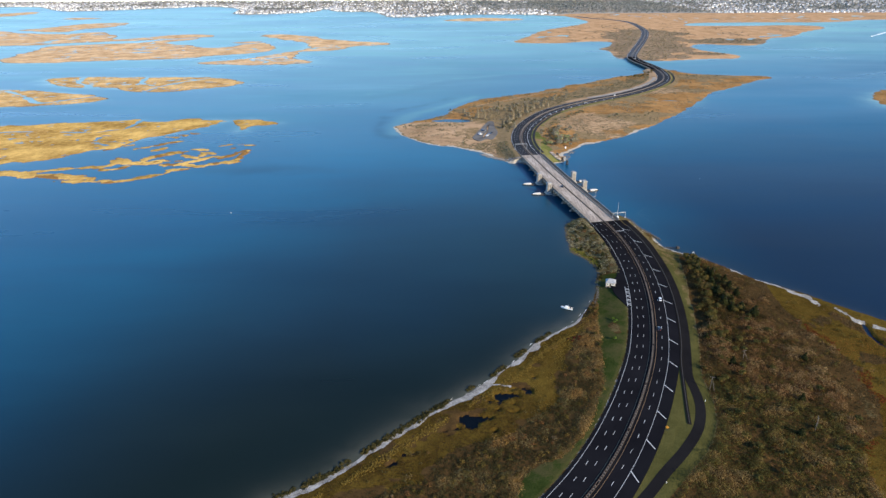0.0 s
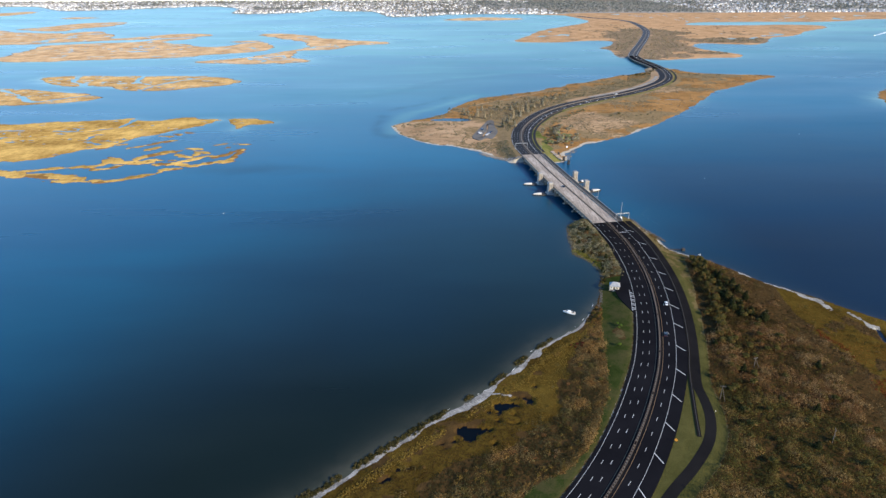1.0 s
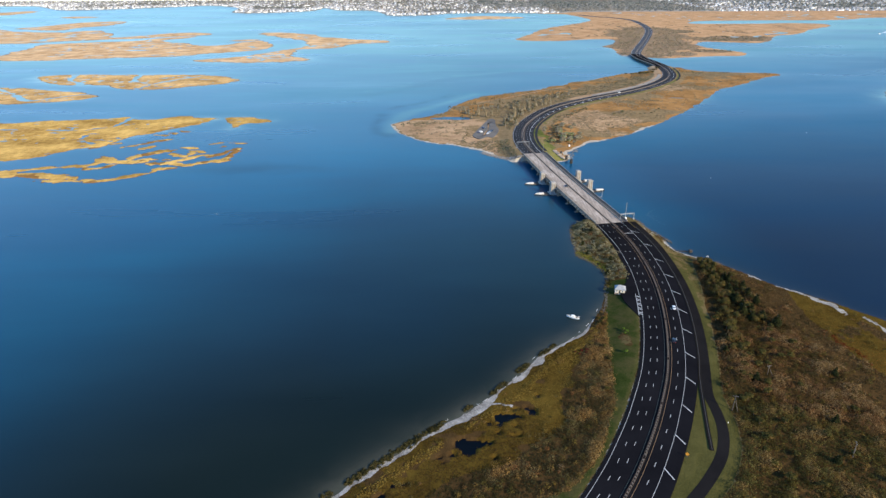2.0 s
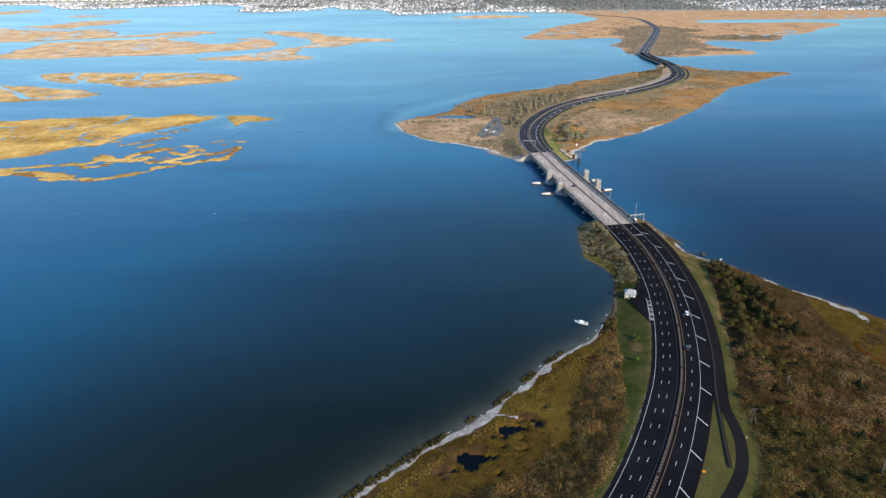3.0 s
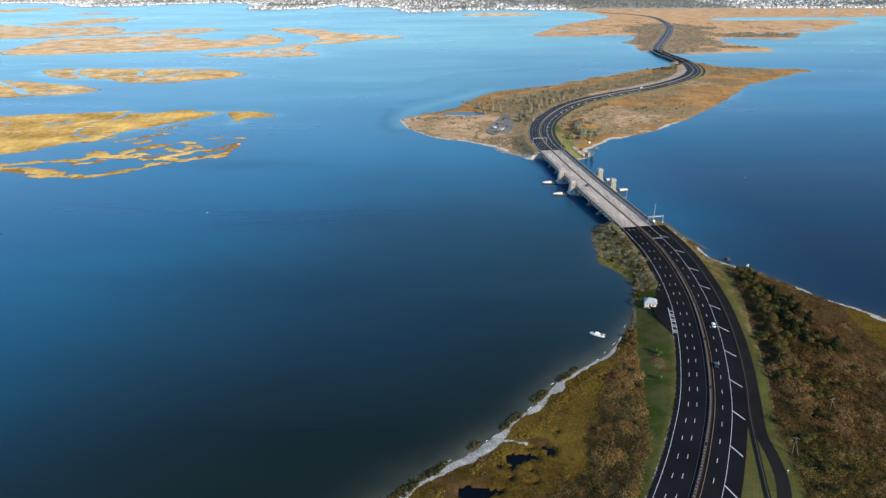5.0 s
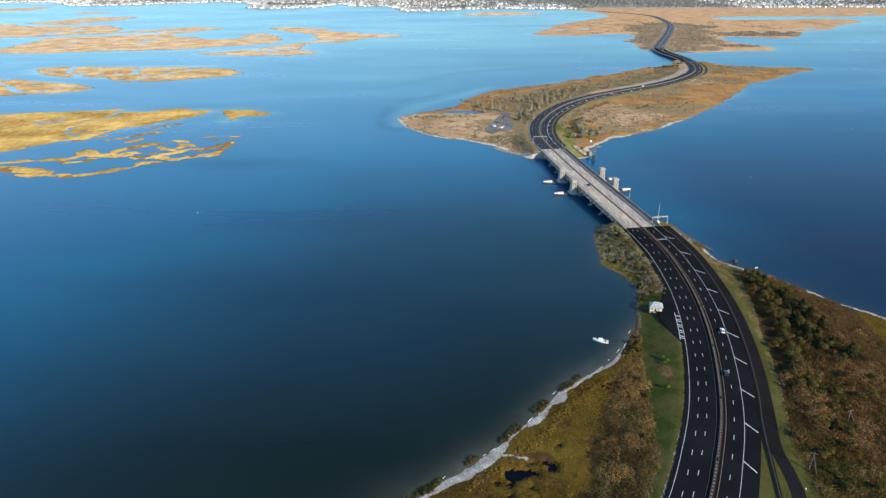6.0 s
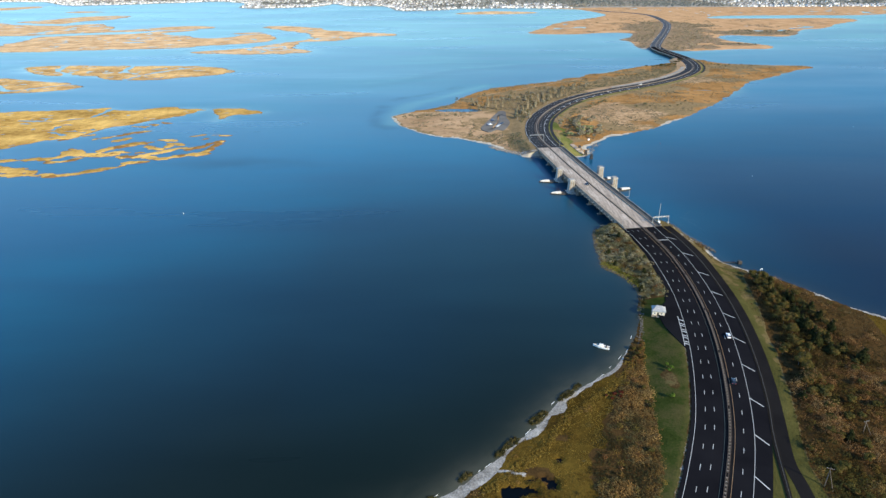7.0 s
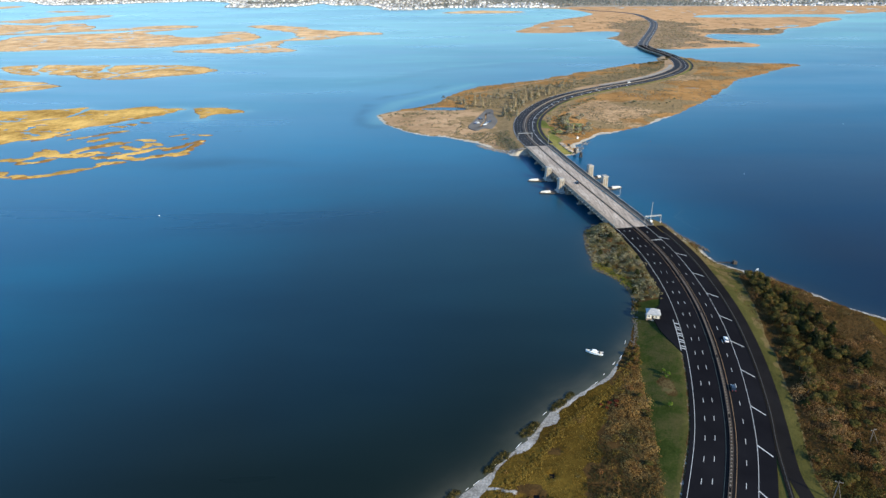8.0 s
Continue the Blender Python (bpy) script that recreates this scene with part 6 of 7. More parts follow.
tall = tall + np.where(east[pick] & (((DPATH[pick] < 15) & (DPATH[pick] > 9) & (Y[pick] < 300)) | ((OFF[pick] > 33.5) & (OFF[pick] < 41) & (Y[pick] > 285) & (Y[pick] < 420))), 1.2, 0.0)
wide = 1.0 + 2.6 * rng.uniform(0, 1, len(P)) ** 4
tall = tall * (0.55 + 0.35 * wide)
tint = np.clip(np.where(east[pick], np.where(HEATH[pick], 0.20, 0.35), 0.40) + 0.80 * n1[pick] + 1.25 * n2[pick] + 0.5 * n3[pick] + 0.5 * fbm(X, Y, 4.5, 2, 30)[pick] + rng.normal(0, 0.06, len(P)) - 0.3 * ((Y[pick] > 405) & ~east[pick]) - 0.10 * (~east[pick] & (Y[pick] < 240)), 0.02, 0.98)
spit = (Y[pick] > 408) & ~east[pick]
eastern, western = east[pick], ~east[pick] & ~spit
green = eastern & (P[:, 1] + 45 * n3[pick] + 30 * n1[pick] + 0.5 * (P[:, 0] - 165) < 262)
brown = eastern & ~green
bush_stuff("coastal_scrub", P[brown], wide[brown], tall[brown], 28, 0.23, tint[brown], M_SCRUB, "dense knee-to-head-high autumn scrub in brown, russet and olive", 5)
bush_stuff("green_scrub", P[green], wide[green], tall[green], 28, 0.23, np.clip(tint[green] + 0.03, 0, 0.8), M_GREEN_SCRUB, "dense olive-green and yellowing scrub inland of the cycle path", 26)
rim = smooth(9.0, 2.0, np.interp(P[:, 1], LAWN_EDGE_Y, LAWN_EDGE_X) - P[:, 0] + 8 * n1[pick])[western]   # the orange rim along the verge
bush_stuff("western_scrub", P[western], wide[western], tall[western], 30, 0.23, np.clip(tint[western] - 0.15 + 0.46 * rim, 0.02, 0.98), M_WEST_SCRUB, "grey-olive scrub with an orange rim between marsh and verge", 25)
bush_stuff("spit_scrub", P[spit], wide[spit], tall[spit] + 0.4, 26, 0.30, np.clip(tint[spit] + 0.34 + 0.8 * n2[pick][spit] + rng.normal(0, 0.2, spit.sum()), 0, 1), M_SHORE_LEAF, "grey-green and tan scrub on the narrow spit below the bridge", 18)

# larger rounded shrubs that stand out of the scrub
X, Y = scatter((-75, 165), (330, 450), 3.9, rng)
Z, (SAND, LAWN, MARSH, TAN) = south_land(X, Y)
OFF, KK = beside(X, Y)
DPATH, _ = to_line(X, Y, PATHWAY)
east = OFF > 0
n1, n2 = fbm(X, Y, 34, 4, 53), fbm(X, Y, 12, 3, 54)
DITCH = X - np.interp(Y, DITCH_Y, DITCH_X)
edge = east & (((DPATH > 10.5) & (DPATH < 16) & (Y < 300)) | ((DITCH > 2) & (DITCH < 9) & (Y > 296)))
cover = np.where(east, np.where(X > np.interp(Y, HEATH_Y, HEATH_X), 0.10, 0.62), np.where(X < np.interp(Y, SCRUB_EDGE_Y, SCRUB_EDGE_X) + 2, 0.0, 0.36)) + 0.5 * n2
cover = np.where(edge, 0.9, np.where(east & (DITCH < 2) & (Y > 296), 0.0, cover))
pick = (Z > 0.5) & (SAND < 0.3) & (LAWN < 0.3) & (np.abs(OFF) > 19) & (DPATH > 10.2) & (rng.uniform(0, 1, len(X)) < cover) & ~((OFF < 0) & (OFF > -30) & (Y > 350))
P = np.stack([X, Y, Z - 0.1], 1)[pick]
big = 1.1 + 1.3 * rng.uniform(0, 1, len(P)) ** 2
bush_stuff("round_shrubs", P, big, big * np.where(east[pick], 1.15, 0.8) * rng.uniform(0.8, 1.3, len(P)) + 0.4, 60, 0.24,
           np.clip(np.where(east[pick], 0.29, 0.36) + 0.55 * n1[pick] + rng.normal(0, 0.20, len(P)), 0, 1), M_SHRUB, "rounded olive, yellowing and russet shrubs standing out of the scrub", 22)

# clumps of grey-green, dark and reddish shrubs on the spit
X, Y = scatter((100, 406), (140, 514), 2.7, rng)
Z, (SAND, LAWN, MARSH, TAN) = south_land(X, Y)
OFF, _ = beside(X, Y)
n1 = fbm(X, Y, 14, 3, 56)
pick = (Z > 0.3) & (SAND < 0.3) & (OFF < -17.6) & ~((OFF > -29) & (Y < 413)) & (X - 106.5 + 0.41 * (Y - 463) > np.where((Y > 430) & (Y < 466), 5.0, -99)) & (rng.uniform(0, 1, len(X)) < 0.62 + 0.6 * n1)
P = np.stack([X, Y, Z - 0.1], 1)[pick]
big = 1.0 + 1.3 * rng.uniform(0, 1, len(P)) ** 1.5
hue = rng.uniform(0, 1, len(P)) + 0.5 * n1[pick]
for share, leaf, label, seed in ((hue >= 0.34, M_SHORE_LEAF, "pale grey-green rounded shrubs on the spit", 23), (hue < 0.34, M_SHRUB, "dark olive and reddish shrubs on the spit", 24)):
    bush_stuff("spit_shrubs", P[share], big[share], big[share] * rng.uniform(0.8, 1.2, share.sum()) + 0.5, 70, 0.25, np.clip(rng.normal(0.60 if seed == 23 else 0.42, 0.32, share.sum()), 0, 1), leaf, label, seed)

# coarser scrub farther south, below the line of sight
X, Y = scatter((-220, -60), (420, 166), 4.5, rng)
Z, (SAND, LAWN, MARSH, TAN) = south_land(X, Y)
OFF, KK = beside(X, Y)
pick = (Z > 0.5) & (SAND < 0.4) & (LAWN < 0.3) & (np.abs(OFF) > 19) & (to_line(X, Y, PATHWAY)[0] > 6) & (rng.uniform(0, 1, len(X)) < 0.8)
P = np.stack([X, Y, Z - 0.1], 1)[pick]
bush_stuff("southern_scrub", P, 2.4 + 1.0 * rng.uniform(0, 1, len(P)), 1.2 + 1.4 * rng.uniform(0, 1, len(P)), 9, 1.0,
           np.clip(0.42 + 0.5 * fbm(X, Y, 30, 4, 33)[pick] + rng.normal(0, 0.08, len(P)), 0, 1), M_SCRUB, "dense brown and olive scrub farther down the shore", 12)

# marsh grass tufts
X, Y = scatter((-75, 180), (110, 350), 0.8, rng)
Z, (SAND, LAWN, MARSH, TAN) = south_land(X, Y)
OFF, _ = beside(X, Y)
n1, n2 = fbm(X, Y, 18, 4, 36), fbm(X, Y, 5, 3, 37)
pick = (MARSH > 0.5) & (Z > 0.12) & (OFF < -16) & (rng.uniform(0, 1, len(X)) < 0.60 + 0.8 * n2)
P = np.stack([X, Y, Z - 0.05], 1)[pick]
bush_stuff("marsh_grass", P, np.full(len(P), 0.8), 0.10 + 0.18 * rng.uniform(0, 1, len(P)), 8, 0.20, np.clip(0.26 + 0.85 * n1[pick] + 0.5 * smooth(255, 292, Y[pick]) + rng.normal(0, 0.035, len(P)), 0, 1),
           M_GRASSBLADE, "low golden-olive salt-marsh grass in tufts", 6, "grass")
X, Y = scatter((184, 190), (330, 424), 1.25, rng)
Z, (SAND, LAWN, MARSH, TAN) = south_land(X, Y)
OFF_E, _ = beside(X, Y)
n1, n2 = fbm(X, Y, 22, 4, 46), fbm(X, Y, 5, 3, 47)
pick = (MARSH > 0.5) & (Z > 0.12) & (OFF_E > 30) & (rng.uniform(0, 1, len(X)) < 0.75 + 0.7 * n2)
P = np.stack([X, Y, Z - 0.05], 1)[pick]
bush_stuff("eastern_marsh_grass", P, np.full(len(P), 0.9), 0.08 + 0.16 * rng.uniform(0, 1, len(P)), 8, 0.22, np.clip(0.66 - 0.42 * smooth(315, 350, Y[pick]) + 0.9 * n1[pick] + rng.normal(0, 0.07, len(P)), 0, 1),
           M_SALTGRASS, "low golden salt-marsh grass along the eastern shore", 16, "grass")
# red saltwort where the scrub ends
ys = np.arange(215, 345, 0.12)
P = np.stack([np.interp(ys, SALT_EDGE_Y, SALT_EDGE_X) + rng.normal(2.0, 1.8, len(ys)), ys, np.zeros(len(ys))], 1)
P = P[fbm(P[:, 0], P[:, 1], 14, 3, 48) > 0.02]
P[:, 0] += 8 * fbm(P[:, 0], P[:, 1], 22, 4, 5) + 1.0
P[:, 2] = south_land(P[:, 0], P[:, 1])[0] - 0.05
bush_stuff("saltwort_fringe", P, np.full(len(P), 0.8), 0.15 + 0.25 * rng.uniform(0, 1, len(P)), 8, 0.26, rng.uniform(0, 1, len(P)), M_SALTWORT,
           "red saltwort in a broken strip between scrub and marsh", 17, "plants")
# low grass over the eastern heath
X, Y = scatter((150, 190), (330, 470), 1.1, rng)
Z, (SAND, LAWN, MARSH, TAN) = south_land(X, Y)
OFF, _ = beside(X, Y)
n1, n2 = fbm(X, Y, 24, 4, 38), fbm(X, Y, 6, 3, 39)
grassy = (OFF > 26) & (X < np.interp(Y, DITCH_Y, DITCH_X) + 1) & (Y > 300) & (n2 > -0.1)
pick = (Z > 0.2) & (SAND < 0.3) & (MARSH < 0.5) & (OFF > 24) & (grassy | (LAWN < 0.4) & (X > np.interp(Y, HEATH_Y, HEATH_X))) & (rng.uniform(0, 1, len(X)) < np.where(grassy, 0.32, 0.55) + 0.6 * n2)
P = np.stack([X, Y, Z - 0.05], 1)[pick]
bush_stuff("heath_grass", P, np.full(len(P), 0.8), (0.15 + 0.35 * rng.uniform(0, 1, len(P))) * np.where(grassy[pick], 0.6, 1.0), 7, 0.28, np.clip(0.45 + 0.8 * n1[pick] + rng.normal(0, 0.12, len(P)), 0, 1),
           M_HEATH, "low brown and olive heath grass by the eastern shore", 13, "grass")
# pale grass on the low bank behind the beach
line = spline([(-58, 196), (-37, 214), (-18, 232), (4, 252), (25, 270), (44, 289), (62, 312), (86, 334), (97, 352)], 0.13)
P = np.c_[line + rng.normal(0, 1.3, line.shape), np.zeros(len(line))]
P = P[fbm(P[:, 0], P[:, 1], 16, 3, 49) > -0.08]
Z, (SAND, _, _, _) = south_land(P[:, 0], P[:, 1])
P[:, 2] = Z - 0.05
bush_stuff("beach_grass", P[SAND < 0.5], np.full((SAND < 0.5).sum(), 0.7), 0.3 + 0.4 * rng.uniform(0, 1, (SAND < 0.5).sum()), 9, 0.24, rng.uniform(0.55, 1.0, (SAND < 0.5).sum()), M_GRASSBLADE,
           "pale straw-coloured grass on the bank behind the beach", 20, "grass")
# fringe of pale reeds along the lawn's edge
ys = np.arange(196, 372, 0.16)
xr = np.interp(ys, LAWN_EDGE_Y, LAWN_EDGE_X)
P = np.stack([xr + rng.normal(-2.6, 1.4, len(ys)), ys, np.full(len(ys), 2.0)], 1)
P[:, 2] = south_land(P[:, 0], P[:, 1])[0] - 0.1
bush_stuff("reed_fringe", P, np.full(len(P), 0.75), 0.4 + 0.8 * rng.uniform(0, 1, len(P)), 14, 0.19, rng.uniform(0.0, 1.0, len(P)), M_REED,
           "pale orange reeds along the mown verge", 7, "reeds")
# bright low grass where the spit meets the water
P = np.c_[CORD + rng.normal(0, 1.9, CORD.shape) + (0.5, 0.0), np.zeros(len(CORD))]
P[:, 2] = np.maximum(south_land(P[:, 0], P[:, 1])[0], 0) - 0.05
bush_stuff("spit_grass", P, np.full(len(P), 0.8), 0.3 + 0.3 * rng.uniform(0, 1, len(P)), 10, 0.26, rng.uniform(0.3, 1.0, len(P)), M_CORDGRASS,
           "yellow-green cordgrass at the foot of the spit", 19, "grass")
# dark tussocks standing in the shallows off the beach
P = []
for x, y, r, n in ((45.5, 311, 3.6, 46), (59.5, 326, 3.2, 38), (65.5, 332.5, 1.8, 16), (33, 295.5, 2.8, 28), (28, 289.5, 2.2, 22), (-2, 262, 2.6, 26), (-14, 251, 4.0, 36),
                   (-26, 240, 4.2, 40), (-36, 231, 3.6, 34), (-48, 219, 3.4, 30), (-60, 210, 3.6, 30), (14, 277, 2.2, 18)):
    a, q = rng.uniform(0, 6.28, n), r * np.sqrt(rng.uniform(0, 1, n))
    u, v = q * np.cos(a) * 1.6, q * np.sin(a) * 0.55
    P.append(np.stack([x + 0.9 + 0.72 * u - 0.69 * v, y - 0.9 + 0.69 * u + 0.72 * v, np.zeros(n)], 1))
fringe = spline([(-75, 199), (-53, 213), (-37, 229), (-20, 245), (-4, 260), (3, 266)], 0.3)
fringe = fringe[fbm(fringe[:, 0], fringe[:, 1], 14, 3, 88) > -0.12]
P.append(np.c_[fringe + rng.normal(0, 0.75, fringe.shape) + (0.1, -0.1), np.zeros(len(fringe))])
P = np.vstack(P)
P[:, 2] = np.maximum(south_land(P[:, 0], P[:, 1])[0], 0) - 0.15
bush_stuff("shore_tussocks", P, np.full(len(P), 0.95), np.r_[np.full(len(P) - len(fringe), 0.9), np.full(len(fringe), 0.35)] + 0.5 * rng.uniform(0, 1, len(P)), 40, 0.24, rng.uniform(0.0, 1.0, len(P)), M_TUSSOCK,
           "dark green tussocks standing in the shallows off the beach", 8, "tussocks")


# ---- trees ----
def tree_proto(name, label, height, spread, kind, seed, group, leaf=None):
    """A tree: tapered trunk with limbs, and a crown of many leaf sprays."""
    r = np.random.default_rng(seed)
    top = thing(name, Matrix(), label, "tree", group)
    bm = bmesh.new()
    rod(bm, (0, 0, -0.4), (0.1, 0.05, height * 0.55), 0.035 * height, 0.02 * height, 8)
    rod(bm, (0.1, 0.05, height * 0.55), (0.15, 0.0, height * 0.92), 0.02 * height, 0.006 * height, 6)
    for i in range(9 if kind != "bare" else 16):
        a, z = i * 2.4 + r.uniform(0, 0.6), height * r.uniform(0.25, 0.75)
        reach = spread * r.uniform(0.5, 0.9) * (1 - 0.5 * z / height)
        rod(bm, (0.08, 0, z), (reach * math.cos(a), reach * math.sin(a), z + reach * r.uniform(0.4, 0.9)), 0.012 * height, 0.004 * height, 5)
    part("trunk", bm, M_BARK if kind != "bare" else M_DEAD_BARK, top)
    if kind == "cone":
        k = 16
        c = np.array([(r.normal(0, 0.1) * spread, r.normal(0, 0.1) * spread, height * z) for z in np.linspace(0.05, 0.85, k)])
        rad = spread * (1.0 - 0.85 * np.linspace(0, 1, k)) * r.uniform(0.85, 1.15, k)
        me = leaf_mesh("crown", c, rad, np.full(k, height * 0.17), 70, 0.10 * spread + 0.12, r.uniform(0.1, 0.9, k), r, -0.5)
    else:
        k = 18 if kind == "round" else 10
        d = ball_dirs(k, r, -0.3)
        c = d * np.array([spread * 0.62, spread * 0.62, height * 0.26]) * r.uniform(0.6, 1.1, (k, 1)) + (0, 0, height * 0.56)
        me = leaf_mesh("crown", c, spread * r.uniform(0.32, 0.5, k), height * r.uniform(0.16, 0.26, k), 60 if kind == "round" else 16,
                       0.06 * spread + 0.16, np.clip(r.normal(0.5, 0.22, k), 0, 1), r, -0.7)
    place_mesh("crown", me, leaf or (M_EVERGREEN if kind == "cone" else M_TREE_LEAF), top)
    return top


def plant(proto, spots, ground, seed, lo=0.8, hi=1.25):
    """Stand copies of a tree at the spots; the first spot takes the tree itself."""
    r = random.Random(seed)
    for i, (x, y) in enumerate(spots):
        z = float(ground(np.array([x], float), np.array([y], float))[0][0])
        s = r.uniform(lo, hi)
        m = pose(x, y, z - 0.1, 0, 0, r.uniform(0, 360)) @ Matrix.Diagonal((s, s * r.uniform(0.85, 1.15), s * r.uniform(0.9, 1.15), 1))
        if i == 0:
            proto.matrix_basis = m
        else:
            copy_thing(proto, m)


def belt(points, width, gap, seed):
    """Places strewn along a line."""
    r = np.random.default_rng(seed)
    line = spline(points, gap)
    return [(float(x + r.normal(0, width)), float(y + r.normal(0, width * 0.8))) for x, y in line]


ROW = belt([(199, 438), (196, 418), (194, 400), (193, 382), (196, 366), (202, 352)], 3.5, 2.4, 1) + belt([(201, 424), (204, 400), (206, 380)], 2.5, 4.2, 2)
plant(tree_proto("cedar_tree", "dark green cedar in the scrub by the shore", 5.4, 3.0, "round", 11, "trees in the scrub"), ROW[::2], south_land, 1)
plant(tree_proto("juniper_tree", "dark green pointed juniper in the scrub", 5.2, 2.2, "cone", 12, "trees in the scrub"), ROW[1::2] + [(163, 322), (168, 296), (212, 300), (190, 262), (176, 236)], south_land, 2)
AUTUMN = belt([(196, 444), (195, 430), (190, 408), (186, 388), (183, 372), (180, 356), (174, 337), (168, 322)], 2.0, 3.4, 4)
plant(tree_proto("autumn_tree", "bushy orange-brown and olive tree at the scrub's edge", 5.0, 2.7, "round", 17, "trees in the scrub"), AUTUMN, south_land, 10, 0.75, 1.2)
OLIVE = belt([(178, 372), (176, 340), (172, 318), (165, 300), (158, 288), (154, 270), (152, 254), (146, 240)], 3.0, 4.6, 3) + belt([(196, 352), (192, 330), (186, 312), (178, 296)], 7.0, 5.0, 6)
OLIVE += [(205, 330), (196, 316), (188, 290), (204, 270), (180, 252), (166, 262), (160, 240), (210, 246), (150, 226), (172, 214), (192, 224), (140, 205), (168, 284), (176, 270), (186, 240), (162, 222), (154, 210)]
plant(tree_proto("shrub_tree", "low olive-brown thicket tree with a broad crown", 3.4, 2.2, "round", 13, "trees in the scrub"), OLIVE, south_land, 3)
HUTSIDE = [(113, 399), (116, 404), (118.5, 409), (122, 413), (126, 419), (121, 424), (126, 430), (122, 438), (128, 444), (117, 447), (124, 452), (114, 459), (120, 466), (127, 470),
           (114, 477), (121, 484), (117, 493), (125, 497), (121, 505), (131, 480), (133, 462), (128, 458)]
plant(tree_proto("shore_tree", "grey-green shore tree with a ragged crown beside the hut", 3.6, 2.0, "round", 14, "trees by the hut", M_SHORE_LEAF), HUTSIDE[::3], south_land, 4, 0.75, 1.15)
plant(tree_proto("russet_tree", "small russet and olive tree on the spit", 3.2, 1.7, "round", 19, "trees by the hut"), HUTSIDE[1::3], south_land, 14, 0.7, 1.1)
plant(tree_proto("dark_juniper", "low dark green juniper on the spit", 3.4, 1.6, "cone", 20, "trees by the hut"), HUTSIDE[2::3], south_land, 15, 0.7, 1.1)
plant(tree_proto("corner_tree", "bushy yellow-olive tree at the corner of the mown verge", 3.4, 2.4, "round", 21, "trees by the hut", M_SHRUB), [(103.4, 361), (101, 357), (98.5, 354), (102.5, 353.5), (105.5, 366), (100, 362), (96.5, 351)], south_land, 18, 0.7, 1.1)
plant(tree_proto("verge_bush", "dark bush at the edge of the mown verge", 3.0, 2.0, "round", 15, "verge bushes"), [(95.4, 315), (94.2, 318), (87, 288), (96, 329)], south_land, 5, 0.6, 0.9)
plant(tree_proto("lawn_shrub", "small green shrub planted on the mown verge", 2.0, 1.0, "round", 16, "lawn shrubs", M_LAWN_LEAF), [(112.5, 342.7), (110.8, 341), (111.2, 345.5), (106, 321)], south_land, 6, 0.8, 1.2)

plant(tree_proto("sumac_bush", "low dark red sumac bush among the brown scrub", 1.6, 1.4, "round", 18, "sumac bushes", M_RED_LEAF),
      [(82, 325), (80, 322), (85, 326), (84, 323), (78, 324)], south_land, 13, 0.7, 1.2)

# ---- plants on the cape ----
POPLARS = belt([(88, 890), (94, 912), (102, 938), (114, 962), (130, 988), (150, 1012), (174, 1042)], 4, 9, 25) + [(44, 948), (55, 956), (66, 950), (76, 958)]
plant(tree_proto("poplar", "tall pale leaf-shedding poplar beside the cape's road", 12.5, 2.6, "cone", 34, "poplars on the cape", M_PALE_LEAF), POPLARS, cape_land, 11)
WOODS = belt([(30, 985), (62, 990), (95, 1010), (130, 1045), (170, 1085), (215, 1130)], 13, 5.5, 21) + belt([(96, 880), (104, 930), (120, 965), (150, 1010)], 5, 7, 22)
plant(tree_proto("cape_pine", "grey-green pine in the cape's woods", 8.5, 3.2, "cone", 31, "trees on the cape", M_WOOD_LEAF), WOODS[::3], cape_land, 7)
plant(tree_proto("cape_tree", "bare pale tree in the cape's woods", 9.0, 3.6, "bare", 32, "trees on the cape"), WOODS[1::3] + [(46, 948), (30, 938), (52, 955)], cape_land, 8)
plant(tree_proto("cape_thicket", "olive thicket tree in the cape's woods", 6.0, 3.8, "round", 33, "trees on the cape", M_WOOD_LEAF),
      WOODS[2::3] + belt([(152, 800), (156, 815), (158, 835), (168, 860), (172, 880)], 6, 4.5, 23) + belt([(160, 788), (168, 806), (178, 830)], 6, 6, 24) + [(138, 842), (141, 858)], cape_land, 9)
plant(tree_proto("cape_bush", "dark olive bush beside the cape's road", 3.6, 2.8, "round", 36, "bushes on the cape", M_SHORE_LEAF),
      belt([(140, 800), (146, 835), (152, 862), (166, 900), (184, 940), (206, 975), (236, 1005)], 5, 5.0, 28) + belt([(508, 1392), (530, 1402), (560, 1392), (600, 1386)], 8, 7, 29) + belt([(262, 965), (300, 955), (330, 985)], 10, 9, 30), cape_land, 16, 0.6, 1.2)
GROVE = belt([(150, 806), (156, 822), (163, 842)], 4, 4.5, 26) + belt([(160, 800), (167, 815), (172, 830)], 3, 5.5, 27)
plant(tree_proto("grove_tree", "broad grey-green tree in the grove beside the drawbridge", 6.5, 4.6, "round", 35, "grove on the cape", M_GROVE_LEAF), GROVE, cape_land, 12, 0.7, 1.15)
plant(tree_proto("dark_cape_tree", "low dark green tree by the trestle's southern end", 5.0, 3.6, "round", 37, "dark trees on the cape"), belt([(392, 1364), (415, 1374), (440, 1384), (462, 1404), (474, 1440)], 5, 6, 31), cape_land, 17, 0.6, 1.1)
X, Y = scatter((-70, 700), (720, 1490), 3.3, rng)
Z, (SAND, LAWN, MARSH, TAN) = cape_land(X, Y)
OFF, KK = beside(X, Y)
n1, n2 = fbm(X, Y, 50, 4, 43), fbm(X, Y, 16, 3, 44)
cover = np.where(OFF < 0, np.where(TAN > 0.5, 0.10, np.where(OFF > -75, 0.62, 0.16)), np.where(MARSH > 0.5, 0.10, 0.30)) + np.where(OFF < 0, 0.6, 1.15) * n2
